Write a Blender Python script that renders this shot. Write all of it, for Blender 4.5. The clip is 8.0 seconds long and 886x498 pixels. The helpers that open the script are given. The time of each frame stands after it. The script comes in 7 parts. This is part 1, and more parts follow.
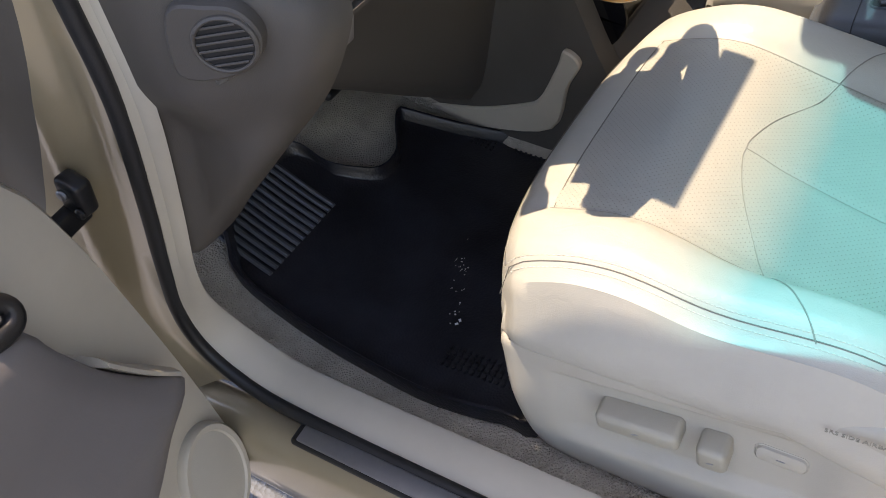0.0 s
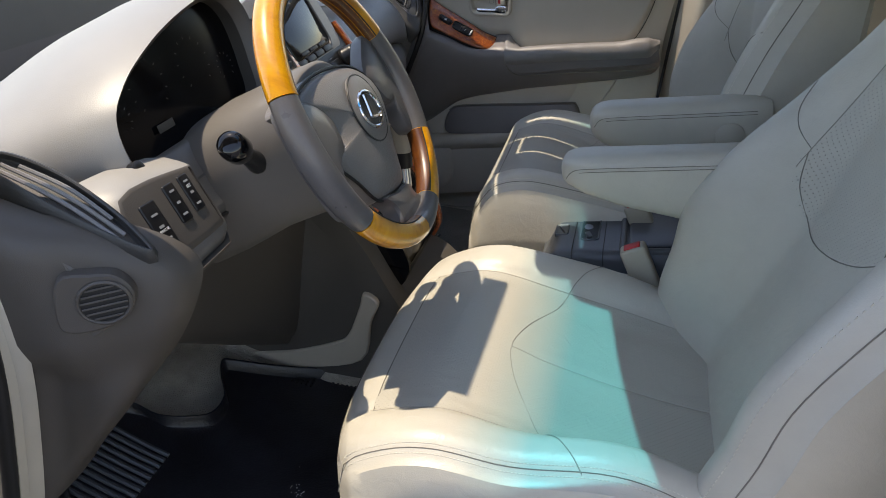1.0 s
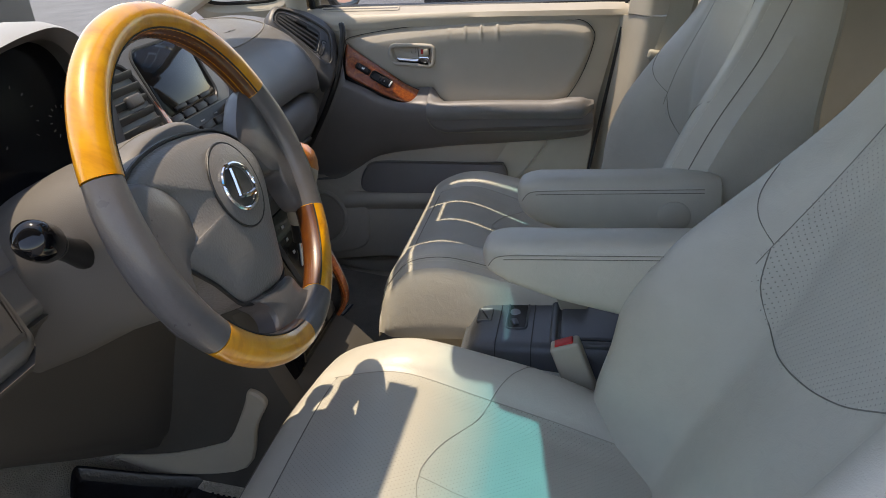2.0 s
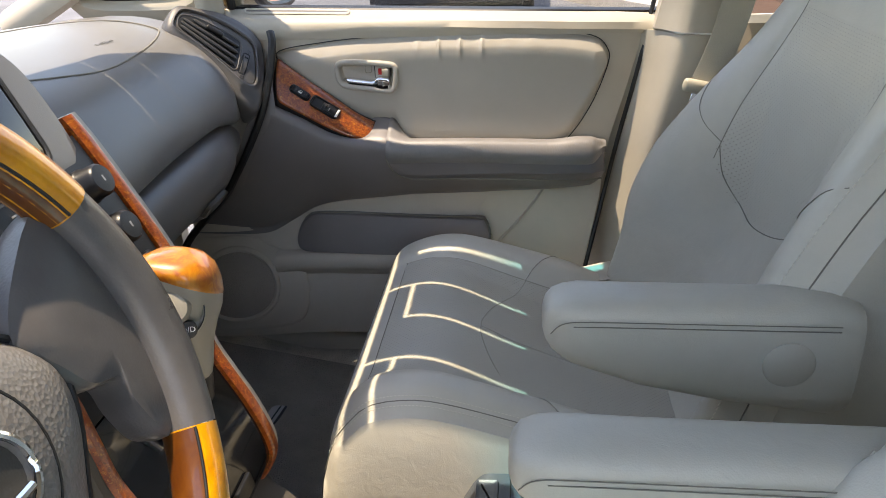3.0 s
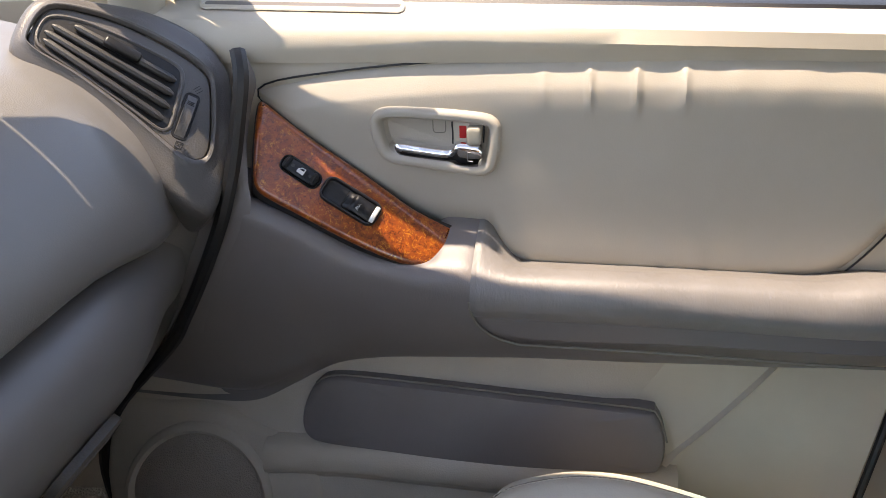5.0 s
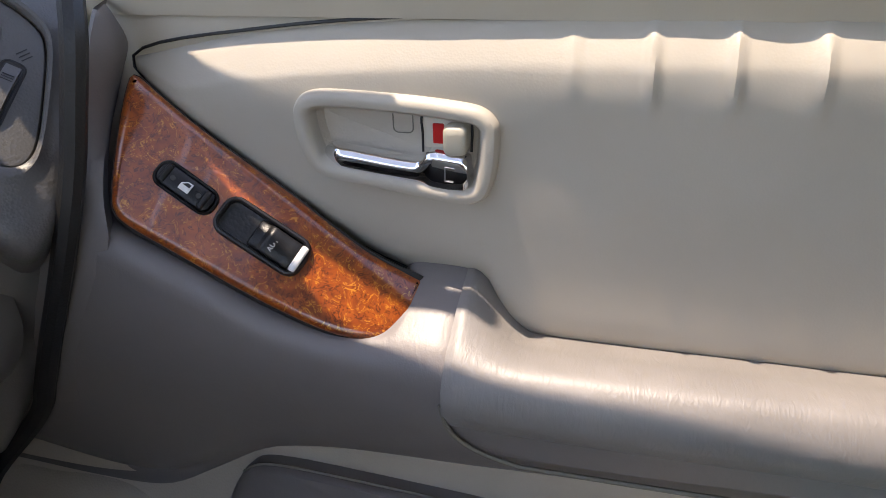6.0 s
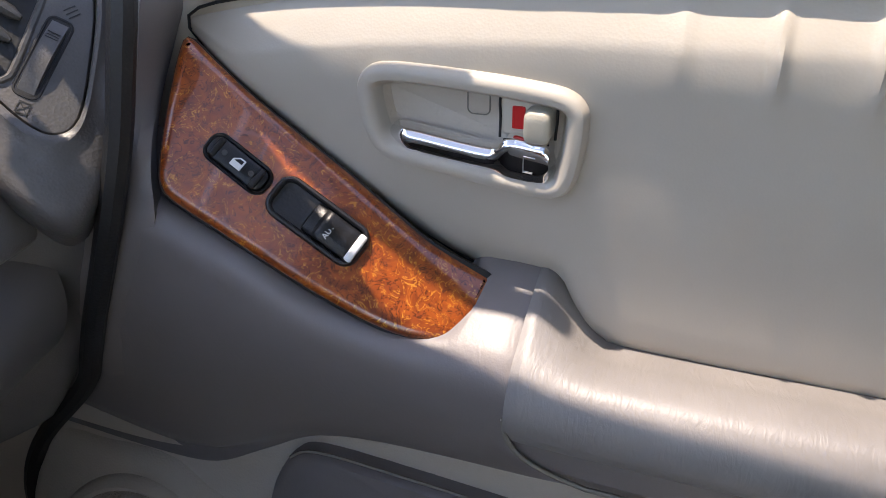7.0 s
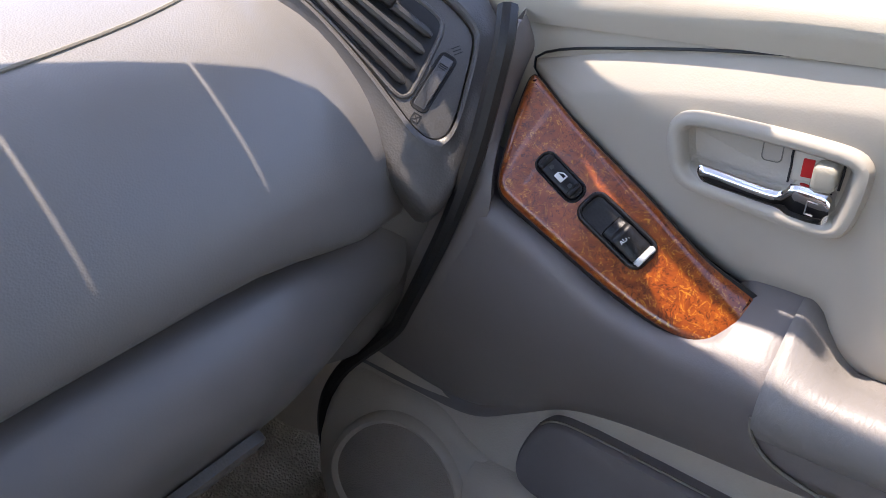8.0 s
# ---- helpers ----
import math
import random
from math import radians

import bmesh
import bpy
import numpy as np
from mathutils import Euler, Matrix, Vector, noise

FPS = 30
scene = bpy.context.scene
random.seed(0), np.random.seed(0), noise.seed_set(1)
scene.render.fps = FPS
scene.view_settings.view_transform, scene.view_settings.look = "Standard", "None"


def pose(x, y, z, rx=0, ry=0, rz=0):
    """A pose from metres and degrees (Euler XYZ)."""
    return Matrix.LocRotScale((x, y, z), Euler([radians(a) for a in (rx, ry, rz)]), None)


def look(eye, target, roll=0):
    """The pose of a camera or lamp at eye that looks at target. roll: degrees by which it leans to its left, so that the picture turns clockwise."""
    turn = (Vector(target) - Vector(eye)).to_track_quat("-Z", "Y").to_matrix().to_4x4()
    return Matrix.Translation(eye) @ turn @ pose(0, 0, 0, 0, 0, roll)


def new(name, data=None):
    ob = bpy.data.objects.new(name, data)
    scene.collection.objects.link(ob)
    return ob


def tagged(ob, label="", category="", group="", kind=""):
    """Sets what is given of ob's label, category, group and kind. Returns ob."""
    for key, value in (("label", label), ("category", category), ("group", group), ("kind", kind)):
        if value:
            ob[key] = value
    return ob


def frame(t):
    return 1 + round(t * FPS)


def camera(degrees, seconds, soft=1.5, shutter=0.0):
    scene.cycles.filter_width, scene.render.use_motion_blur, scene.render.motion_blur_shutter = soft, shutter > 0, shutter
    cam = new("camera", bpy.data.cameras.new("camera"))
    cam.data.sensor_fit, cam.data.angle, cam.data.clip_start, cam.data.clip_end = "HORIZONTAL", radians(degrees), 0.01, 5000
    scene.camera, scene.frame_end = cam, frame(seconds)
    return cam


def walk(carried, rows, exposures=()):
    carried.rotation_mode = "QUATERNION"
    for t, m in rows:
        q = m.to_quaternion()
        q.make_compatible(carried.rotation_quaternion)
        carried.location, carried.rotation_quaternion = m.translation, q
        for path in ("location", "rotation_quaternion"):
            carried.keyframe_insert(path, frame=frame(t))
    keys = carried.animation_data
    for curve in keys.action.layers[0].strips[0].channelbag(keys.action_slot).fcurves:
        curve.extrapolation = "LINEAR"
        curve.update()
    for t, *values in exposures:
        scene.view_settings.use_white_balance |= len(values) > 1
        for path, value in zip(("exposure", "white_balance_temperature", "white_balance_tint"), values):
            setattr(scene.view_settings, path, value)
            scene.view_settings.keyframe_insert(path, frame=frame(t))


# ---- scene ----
cam = camera(61.3, 8.0, 0.55)
PATH = [
    (0, (0.383, -1.061, 1.287), (-0.555, 0.041, -0.093), -13.9),
    (0.5, (0.446, -1.205, 1.354), (-0.285, 0.313, 0.278), -10.5),
    (1, (0.457, -1.235, 1.367), (-0.101, 0.455, 0.455), -8.4),
    (1.5, (0.446, -1.179, 1.357), (-0.013, 0.565, 0.493), -6.3),
    (2, (0.445, -1.024, 1.342), (0.063, 0.753, 0.507), -4.8),
    (2.2, (0.455, -0.928, 1.331), (0.1, 0.858, 0.504), -4.4),
    (3.3, (0.27, -0.465, 1.315), (0.09, 1.322, 0.435), -1.8),
    (3.5, (0.257, -0.408, 1.316), (0.094, 1.378, 0.432), -1.5),
    (4, (0.191, -0.285, 1.315), (0.016, 1.498, 0.425), -1.7),
    (4.5, (0.142, -0.07, 1.32), (-0.116, 1.688, 0.402), -2.2),
    (4.7, (0.162, 0.015, 1.293), (-0.147, 1.763, 0.371), -2.7),
    (5.8, (0.174, 0.361, 1.181), (-0.364, 2.007, 0.181), -4.0),
    (6, (0.168, 0.386, 1.176), (-0.363, 2.029, 0.168), -3.6),
    (6.5, (0.15, 0.432, 1.162), (-0.421, 2.035, 0.112), -3.1),
    (7, (0.148, 0.427, 1.169), (-0.517, 1.969, 0.084), -3.3),
    (7.5, (0.149, 0.394, 1.189), (-0.716, 1.854, 0.13), -3.9),
    (8, (0.15, 0.324, 1.217), (-0.995, 1.607, 0.195), -4.2),
]
walk(cam, [(t, look(eye, target, roll)) for t, eye, target, roll in PATH],
     exposures=((0, 1.85, 8150, 21), (0.5, 1.50, 7950, 18), (1.0, 1.44, 7750, 17), (2.0, 1.46, 8000, 18), (3.4, 2.38, 8550, 18), (4.5, 2.46, 8600, 22), (6.5, 2.40, 7850, 22), (8.0, 2.60, 7450, 24)))

# ---- light ----
SUN_K = 0.20                     # metres rearward for each metre that the sunlight falls
world = bpy.data.worlds.new("sky")
scene.world = world
world.use_nodes = True
wn = world.node_tree.nodes
sky = wn.new("ShaderNodeTexSky")
sky.sky_type = 'NISHITA'
sky.sun_disc = False
sky.sun_elevation = math.atan2(1.0, SUN_K)
sky.sun_rotation = radians(-90)
sky.dust_density = 0.5
world.node_tree.links.new(sky.outputs[0], wn["Background"].inputs[0])
wn["Background"].inputs[1].default_value = 0.15
sun_data = bpy.data.lights.new("sun", 'SUN')
sun_data.energy = 2.3
sun_data.angle = radians(0.55)
sun_data.color = (1.0, 0.95, 0.86)
sun = new("sun", sun_data)
sun.matrix_world = look((-SUN_K * 20, 0.0, 20.0), (0, 0, 0))


# ---- materials ----
def node_mat(name):
    m = bpy.data.materials.new(name)
    m.use_nodes = True
    nt = m.node_tree
    return m, nt, nt.nodes["Principled BSDF"]


def nd(nt, kind, **values):
    n = nt.nodes.new(kind)
    for key, value in values.items():
        n.inputs[key].default_value = value
    return n


def surface(name, base, rough=0.5, metal=0.0, grain=0.0, grain_size=0.001, relief=0.0004, stain=0.12, stain_size=0.12,
            coat=0.0, spec=0.5, holes=None, wrinkle=0.0, wrinkle_size=0.02, stretch=(1, 1, 1)):
    """A surface with fine grain relief, broad tone variation and, where asked for, punched holes and creases."""
    m, nt, b = node_mat(name)
    link = nt.links.new
    co = nt.nodes.new("ShaderNodeTexCoord").outputs["Object"]
    big = nd(nt, "ShaderNodeTexNoise", Scale=1.0 / stain_size, Detail=5.0, Roughness=0.6)
    link(co, big.inputs["Vector"])
    ramp = nd(nt, "ShaderNodeMapRange")
    ramp.inputs["From Min"].default_value, ramp.inputs["From Max"].default_value = 0.3, 0.7
    ramp.inputs["To Min"].default_value, ramp.inputs["To Max"].default_value = 1 - stain, 1 + stain
    link(big.outputs["Fac"], ramp.inputs["Value"])
    mul = nd(nt, "ShaderNodeVectorMath")
    mul.operation = 'SCALE'
    mul.inputs[0].default_value = base
    link(ramp.outputs[0], mul.inputs["Scale"])
    colour = mul.outputs[0]
    fine = nd(nt, "ShaderNodeTexVoronoi", Scale=1.0 / grain_size)
    link(co, fine.inputs["Vector"])
    height = fine.outputs["Distance"]
    bump = nd(nt, "ShaderNodeBump", Strength=min(1.0, grain), Distance=relief)
    link(height, bump.inputs["Height"])
    normal = bump.outputs[0]
    if wrinkle:
        w = nd(nt, "ShaderNodeTexNoise", Scale=1.0 / wrinkle_size, Detail=3.0, Distortion=1.2)
        ws_ = nd(nt, "ShaderNodeMapping", Scale=stretch)
        link(co, ws_.inputs["Vector"])
        link(ws_.outputs[0], w.inputs["Vector"])
        wb = nd(nt, "ShaderNodeBump", Strength=wrinkle, Distance=0.004)
        link(w.outputs["Fac"], wb.inputs["Height"])
        link(normal, wb.inputs["Normal"])
        normal = wb.outputs[0]
    if holes:
        pitch, turn = holes
        mp = nd(nt, "ShaderNodeMapping")
        mp.inputs["Rotation"].default_value = turn
        mp.inputs["Scale"].default_value = (1 / pitch,) * 3
        link(co, mp.inputs["Vector"])
        v = nd(nt, "ShaderNodeTexVoronoi", Scale=1.0, Randomness=0.0)
        v.voronoi_dimensions = '2D'
        link(mp.outputs[0], v.inputs["Vector"])
        step = nd(nt, "ShaderNodeMapRange")
        step.inputs["From Min"].default_value, step.inputs["From Max"].default_value = 0.07, 0.15
        step.inputs["To Min"].default_value, step.inputs["To Max"].default_value = 0.0, 1.0
        link(v.outputs["Distance"], step.inputs["Value"])
        mix = nd(nt, "ShaderNodeMix")
        mix.data_type = 'RGBA'
        link(step.outputs[0], mix.inputs["Factor"])
        mix.inputs["A"].default_value = (*[c * 0.50 for c in base], 1)
        link(colour, mix.inputs["B"])
        colour = mix.outputs["Result"]
        hb = nd(nt, "ShaderNodeBump", Strength=0.8, Distance=0.0008)
        link(step.outputs[0], hb.inputs["Height"])
        link(normal, hb.inputs["Normal"])
        normal = hb.outputs[0]
    link(colour, b.inputs["Base Color"])
    link(normal, b.inputs["Normal"])
    rr = nd(nt, "ShaderNodeMapRange")
    rr.inputs["To Min"].default_value, rr.inputs["To Max"].default_value = max(0.02, rough - 0.08), rough + 0.08
    link(big.outputs["Fac"], rr.inputs["Value"])
    link(rr.outputs[0], b.inputs["Roughness"])
    b.inputs["Metallic"].default_value = metal
    b.inputs["Specular IOR Level"].default_value = spec
    b.inputs["Coat Weight"].default_value = coat
    b.inputs["Coat Roughness"].default_value = 0.04
    return m


def burl(name, dark, mid, light, size=0.02):
    """Lacquered burl wood: curled figure under a clear coat."""
    m, nt, b = node_mat(name)
    link = nt.links.new
    co = nt.nodes.new("ShaderNodeTexCoord").outputs["Object"]
    n1 = nd(nt, "ShaderNodeTexNoise", Scale=1 / size, Detail=8.0, Roughness=0.62, Distortion=3.4)
    n2 = nd(nt, "ShaderNodeTexNoise", Scale=0.22 / size, Detail=3.0)
    n3 = nd(nt, "ShaderNodeTexVoronoi", Scale=1.6 / size)
    for n in (n1, n2, n3):
        link(co, n.inputs["Vector"])
    add = nd(nt, "ShaderNodeMath")
    add.operation = 'MULTIPLY_ADD'
    link(n2.outputs["Fac"], add.inputs[0])
    add.inputs[1].default_value = 0.55
    link(n1.outputs["Fac"], add.inputs[2])
    sub = nd(nt, "ShaderNodeMath")
    sub.operation = 'MULTIPLY_ADD'
    link(n3.outputs["Distance"], sub.inputs[0])
    sub.inputs[1].default_value = -0.16
    link(add.outputs[0], sub.inputs[2])
    ramp = nt.nodes.new("ShaderNodeValToRGB")
    e = ramp.color_ramp.elements
    e[0].position, e[0].color = 0.48, (*dark, 1)
    e[1].position, e[1].color = 0.92, (*light, 1)
    k = e.new(0.66)
    k.color = (*mid, 1)
    link(sub.outputs[0], ramp.inputs[0])
    link(ramp.outputs[0], b.inputs["Base Color"])
    b.inputs["Roughness"].default_value = 0.35
    b.inputs["Coat Weight"].default_value = 1.0
    b.inputs["Coat Roughness"].default_value = 0.02
    return m


def flecked_burl(name, dark, low, high, gold):
    """Lacquered red burl: cloudy ground with short curled dark and golden flecks."""
    m, nt, b = node_mat(name)
    link = nt.links.new
    co = nt.nodes.new("ShaderNodeTexCoord").outputs["Object"]

    def field(size, detail, twist):
        n = nd(nt, "ShaderNodeTexNoise", Scale=1 / size, Detail=detail, Roughness=0.55, Distortion=twist)
        link(co, n.inputs["Vector"])
        return n.outputs["Fac"]

    def span(value, lo, hi):
        r = nd(nt, "ShaderNodeMapRange")
        r.inputs["From Min"].default_value, r.inputs["From Max"].default_value = lo, hi
        link(value, r.inputs["Value"])
        return r.outputs[0]

    def math_(kind, p, q):
        n = nd(nt, "ShaderNodeMath")
        n.operation = kind
        for k, v in enumerate((p, q)):
            if isinstance(v, float):
                n.inputs[k].default_value = v
            else:
                link(v, n.inputs[k])
        return n.outputs[0]

    def over(fac, p, q):
        n = nd(nt, "ShaderNodeMix")
        n.data_type = 'RGBA'
        link(fac, n.inputs["Factor"])
        for key, v in (("A", p), ("B", q)):
            if isinstance(v, tuple):
                n.inputs[key].default_value = (*v, 1)
            else:
                link(v, n.inputs[key])
        return n.outputs["Result"]

    cloud, curl, patch = field(0.016, 5.0, 1.6), field(0.0095, 3.0, 3.0), field(0.0060, 2.0, 0.6)
    ground = over(span(cloud, 0.36, 0.66), low, high)
    ring = math_('ABSOLUTE', math_('SUBTRACT', curl, 0.50), 0.0)
    marks = math_('MULTIPLY', span(ring, 0.040, 0.012), span(patch, 0.47, 0.56))
    ground = over(math_('MULTIPLY', marks, 0.85), ground, dark)
    ring2 = math_('ABSOLUTE', math_('SUBTRACT', curl, 0.56), 0.0)
    flecks = math_('MULTIPLY', span(ring2, 0.030, 0.008), span(patch, 0.54, 0.44))
    ground = over(math_('MULTIPLY', flecks, 0.75), ground, gold)
    link(ground, b.inputs["Base Color"])
    b.inputs["Roughness"].default_value = 0.35
    b.inputs["Coat Weight"].default_value = 1.0
    b.inputs["Coat Roughness"].default_value = 0.02
    return m


def plain(name, base, rough=0.5, metal=0.0):
    m, nt, b = node_mat(name)
    b.inputs["Base Color"].default_value = (*base, 1)
    b.inputs["Roughness"].default_value = rough
    b.inputs["Metallic"].default_value = metal
    return m


def clear_glass(name, tint=(1, 1, 1), gloss=0.06):
    """A thin pane: what it lets through, with a little mirror reflection."""
    m = bpy.data.materials.new(name)
    m.use_nodes = True
    nt = m.node_tree
    nt.nodes.remove(nt.nodes["Principled BSDF"])
    out = nt.nodes["Material Output"]
    t = nt.nodes.new("ShaderNodeBsdfTransparent")
    t.inputs[0].default_value = (*tint, 1)
    g = nt.nodes.new("ShaderNodeBsdfGlossy")
    g.inputs["Roughness"].default_value = 0.01
    mix = nt.nodes.new("ShaderNodeMixShader")
    mix.inputs[0].default_value = gloss
    nt.links.new(t.outputs[0], mix.inputs[1])
    nt.links.new(g.outputs[0], mix.inputs[2])
    nt.links.new(mix.outputs[0], out.inputs[0])
    return m, nt, t


M_LEATHER = surface("ivory_leather", (0.505, 0.472, 0.401), 0.40, grain=0.55, grain_size=0.0014, relief=0.0002, stain=0.08, wrinkle=0.20, wrinkle_size=0.022)
M_PERF = surface("perforated_ivory_leather", (0.435, 0.408, 0.345), 0.45, grain=0.5, grain_size=0.0014, relief=0.0002, stain=0.06,
                 holes=(0.0050, (0, 0, radians(45))), wrinkle=0.30, wrinkle_size=0.026)
M_PERFB = surface("perforated_backrest_leather", (0.49, 0.459, 0.39), 0.45, grain=0.5, grain_size=0.0014, relief=0.0002, stain=0.06,
                  holes=(0.0054, (radians(-90), radians(-90), radians(45))), wrinkle=0.30, wrinkle_size=0.026)
M_SEATPLASTIC = surface("ivory_seat_plastic", (0.46, 0.423, 0.352), 0.5, grain=0.3, grain_size=0.0012, stain=0.06)
M_SEAM = surface("seam_thread_shadow", (0.20, 0.185, 0.155), 0.8, grain=0.2, grain_size=0.002)
M_CREASE = surface("ivory_seam_crease", (0.30, 0.28, 0.235), 0.7, grain=0.2, grain_size=0.002)
M_STITCH = surface("ivory_thread", (0.62, 0.58, 0.49), 0.8, grain=0.2, grain_size=0.001)
# the dash plastic lightened to carry the sun on the hood
M_HOOD = surface("lit_taupe_soft_hood", (0.30, 0.285, 0.265), 0.42, grain=0.5, grain_size=0.0012, relief=0.00018, stain=0.06, wrinkle=0.025, wrinkle_size=0.006)
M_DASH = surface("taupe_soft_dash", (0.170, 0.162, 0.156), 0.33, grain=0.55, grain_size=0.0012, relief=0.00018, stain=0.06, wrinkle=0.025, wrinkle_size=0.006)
M_DARK = surface("dark_taupe_trim", (0.175, 0.157, 0.152), 0.42, grain=0.25, grain_size=0.0014, relief=0.00012, stain=0.07, wrinkle=0.05, wrinkle_size=0.004, stretch=(1.0, 0.3, 0.35))
M_LOWDASH = surface("mid_taupe_trim", (0.145, 0.131, 0.118), 0.5, grain=0.5, grain_size=0.0012, relief=0.00018, stain=0.07)
M_GLOVE = surface("dark_glove_box_vinyl", (0.150, 0.141, 0.137), 0.36, grain=0.2, grain_size=0.0012, relief=0.0001, stain=0.06)
# the dark taupe trim deepened to carry shade at the driver's dash end
M_ENDCAP = surface("shaded_end_trim", (0.078, 0.067, 0.058), 0.55, grain=0.5, grain_size=0.0012, relief=0.00018, stain=0.08)
# trim colour deepened to carry the dimness of the driver footwell
M_KNEE = surface("shaded_taupe_trim", (0.078, 0.069, 0.060), 0.6, grain=0.4, grain_size=0.0018, stain=0.1)
M_PAD = surface("beige_door_vinyl", (0.435, 0.394, 0.330), 0.5, grain=0.30, grain_size=0.0014, relief=0.00015, stain=0.05, wrinkle=0.10, wrinkle_size=0.05)
M_DOORTRIM = surface("beige_hard_trim", (0.475, 0.424, 0.342), 0.5, grain=0.3, grain_size=0.0012, relief=0.00014, stain=0.07)
# the dark taupe trim, worn, and lightened for the sun on the armrest
M_ARM = surface("worn_armrest_vinyl", (0.215, 0.200, 0.190), 0.46, grain=0.15, grain_size=0.0012, relief=0.00012, stain=0.08, stain_size=0.05, wrinkle=0.12, wrinkle_size=0.0040, stretch=(1.0, 0.22, 0.30))
M_LOWER = surface("taupe_lower_door", (0.47, 0.415, 0.345), 0.55, grain=0.4, grain_size=0.0018, stain=0.07)
M_PAINT = surface("champagne_paint", (0.36, 0.295, 0.195), 0.3, metal=0.35, grain=0.05, grain_size=0.001, stain=0.05, coat=0.8)
M_RUBBER = surface("black_rubber", (0.012, 0.012, 0.013), 0.5, grain=0.3, grain_size=0.002, stain=0.3)
M_MAT = surface("black_rubber_mat", (0.016, 0.016, 0.020), 0.36, grain=0.5, grain_size=0.004, relief=0.001, stain=0.5, stain_size=0.07)
M_CARPET = surface("taupe_carpet", (0.42, 0.375, 0.305), 0.95, grain=1.0, grain_size=0.0028, relief=0.003, stain=0.18, stain_size=0.05, spec=0.1)
M_PMAT = surface("dark_grey_carpet_mat", (0.235, 0.212, 0.182), 0.95, grain=1.0, grain_size=0.0025, relief=0.003, stain=0.2, spec=0.1)
M_BLACK = surface("black_switch_plastic", (0.012, 0.012, 0.013), 0.34, grain=0.2, grain_size=0.001, stain=0.2, spec=0.35)
M_CHARCOAL = surface("charcoal_console", (0.080, 0.087, 0.098), 0.36, grain=0.4, grain_size=0.0016, stain=0.08)
M_VENT = surface("dark_grey_vent", (0.040, 0.038, 0.036), 0.45, grain=0.3, grain_size=0.0015, stain=0.06)
M_HOUSING = surface("charcoal_taupe_vent_housing", (0.092, 0.086, 0.083), 0.42, grain=0.4, grain_size=0.0016, stain=0.07)
M_GRILLE = surface("brown_speaker_cloth", (0.36, 0.31, 0.26), 0.8, grain=1.0, grain_size=0.0016, relief=0.001, stain=0.05, spec=0.2)
M_CHROME = plain("chrome", (0.85, 0.86, 0.88), 0.04, 1.0)
M_STEEL = surface("brushed_scuff_plate", (0.30, 0.31, 0.33), 0.35, metal=0.8, grain=0.1, grain_size=0.001, stain=0.2)
M_LACQ = plain("black_display_glass", (0.004, 0.004, 0.005), 0.06)
M_CLUSTER = plain("unlit_instrument_glass", (0.004, 0.004, 0.005), 0.15)
M_CLUSTER.node_tree.nodes["Principled BSDF"].inputs["Specular IOR Level"].default_value = 0.10
M_RED = plain("red_marker", (0.55, 0.012, 0.012), 0.35)
M_BUCKLE = surface("ivory_buckle", (0.40, 0.365, 0.29), 0.45, grain=0.2, grain_size=0.001)
M_WHITE = plain("white_print", (0.72, 0.72, 0.70), 0.6)
M_GREYPRINT = plain("grey_print", (0.30, 0.30, 0.30), 0.6)
M_WEB = surface("beige_webbing", (0.40, 0.365, 0.29), 0.8, grain=0.6, grain_size=0.002, stain=0.05)
M_WOOD = flecked_burl("red_burl_wood", (0.070, 0.012, 0.003), (0.200, 0.034, 0.005), (0.39, 0.080, 0.009), (0.72, 0.29, 0.034))
M_RIMWOOD = burl("amber_rim_wood", (0.52, 0.19, 0.003), (0.68, 0.28, 0.005), (0.78, 0.36, 0.010), 0.09)
M_DARKWOOD = burl("dark_rim_wood", (0.070, 0.016, 0.002), (0.105, 0.027, 0.003), (0.15, 0.045, 0.005), 0.05)
M_KNOBWOOD = burl("orange_knob_wood", (0.40, 0.10, 0.006), (0.55, 0.19, 0.012), (0.70, 0.30, 0.03), 0.035)
M_WHEEL = surface("grey_wheel_leather", (0.108, 0.100, 0.099), 0.30, grain=0.4, grain_size=0.0018, relief=0.0002, stain=0.14, stain_size=0.04, wrinkle=0.05, wrinkle_size=0.006)
M_HUB = surface("taupe_hub_leather", (0.195, 0.180, 0.172), 0.34, grain=0.5, grain_size=0.0026, relief=0.0007, stain=0.06)
M_KNOB = surface("taupe_shift_leather", (0.33, 0.30, 0.25), 0.42, grain=0.2, grain_size=0.0012, relief=0.0001, stain=0.06)
M_HEADLINER = surface("beige_headliner", (0.50, 0.46, 0.38), 0.95, grain=0.6, grain_size=0.003, stain=0.04, spec=0.1)
# blue put into the unseen film to tint the light on the dash
M_SIGN = plain("unseen_sign_film", (0.58, 0.64, 0.75), 0.6)
_sn = M_SIGN.node_tree
_tr = _sn.nodes.new("ShaderNodeBsdfTranslucent")
_tr.inputs[0].default_value = (0.40, 0.55, 0.85, 1)
_mx = _sn.nodes.new("ShaderNodeMixShader")
_mx.inputs[0].default_value = 0.16
_sn.links.new(_sn.nodes["Principled BSDF"].outputs[0], _mx.inputs[1])
_sn.links.new(_tr.outputs[0], _mx.inputs[2])
_sn.links.new(_mx.outputs[0], _sn.nodes["Material Output"].inputs[0])
M_ASPHALT = surface("sunlit_asphalt", (0.152, 0.158, 0.170), 0.9, grain=1.0, grain_size=0.012, relief=0.006, stain=0.2, stain_size=0.8, spec=0.2)
M_LINE = surface("worn_white_line", (0.62, 0.62, 0.60), 0.8, grain=0.5, grain_size=0.01, stain=0.2, stain_size=0.2)
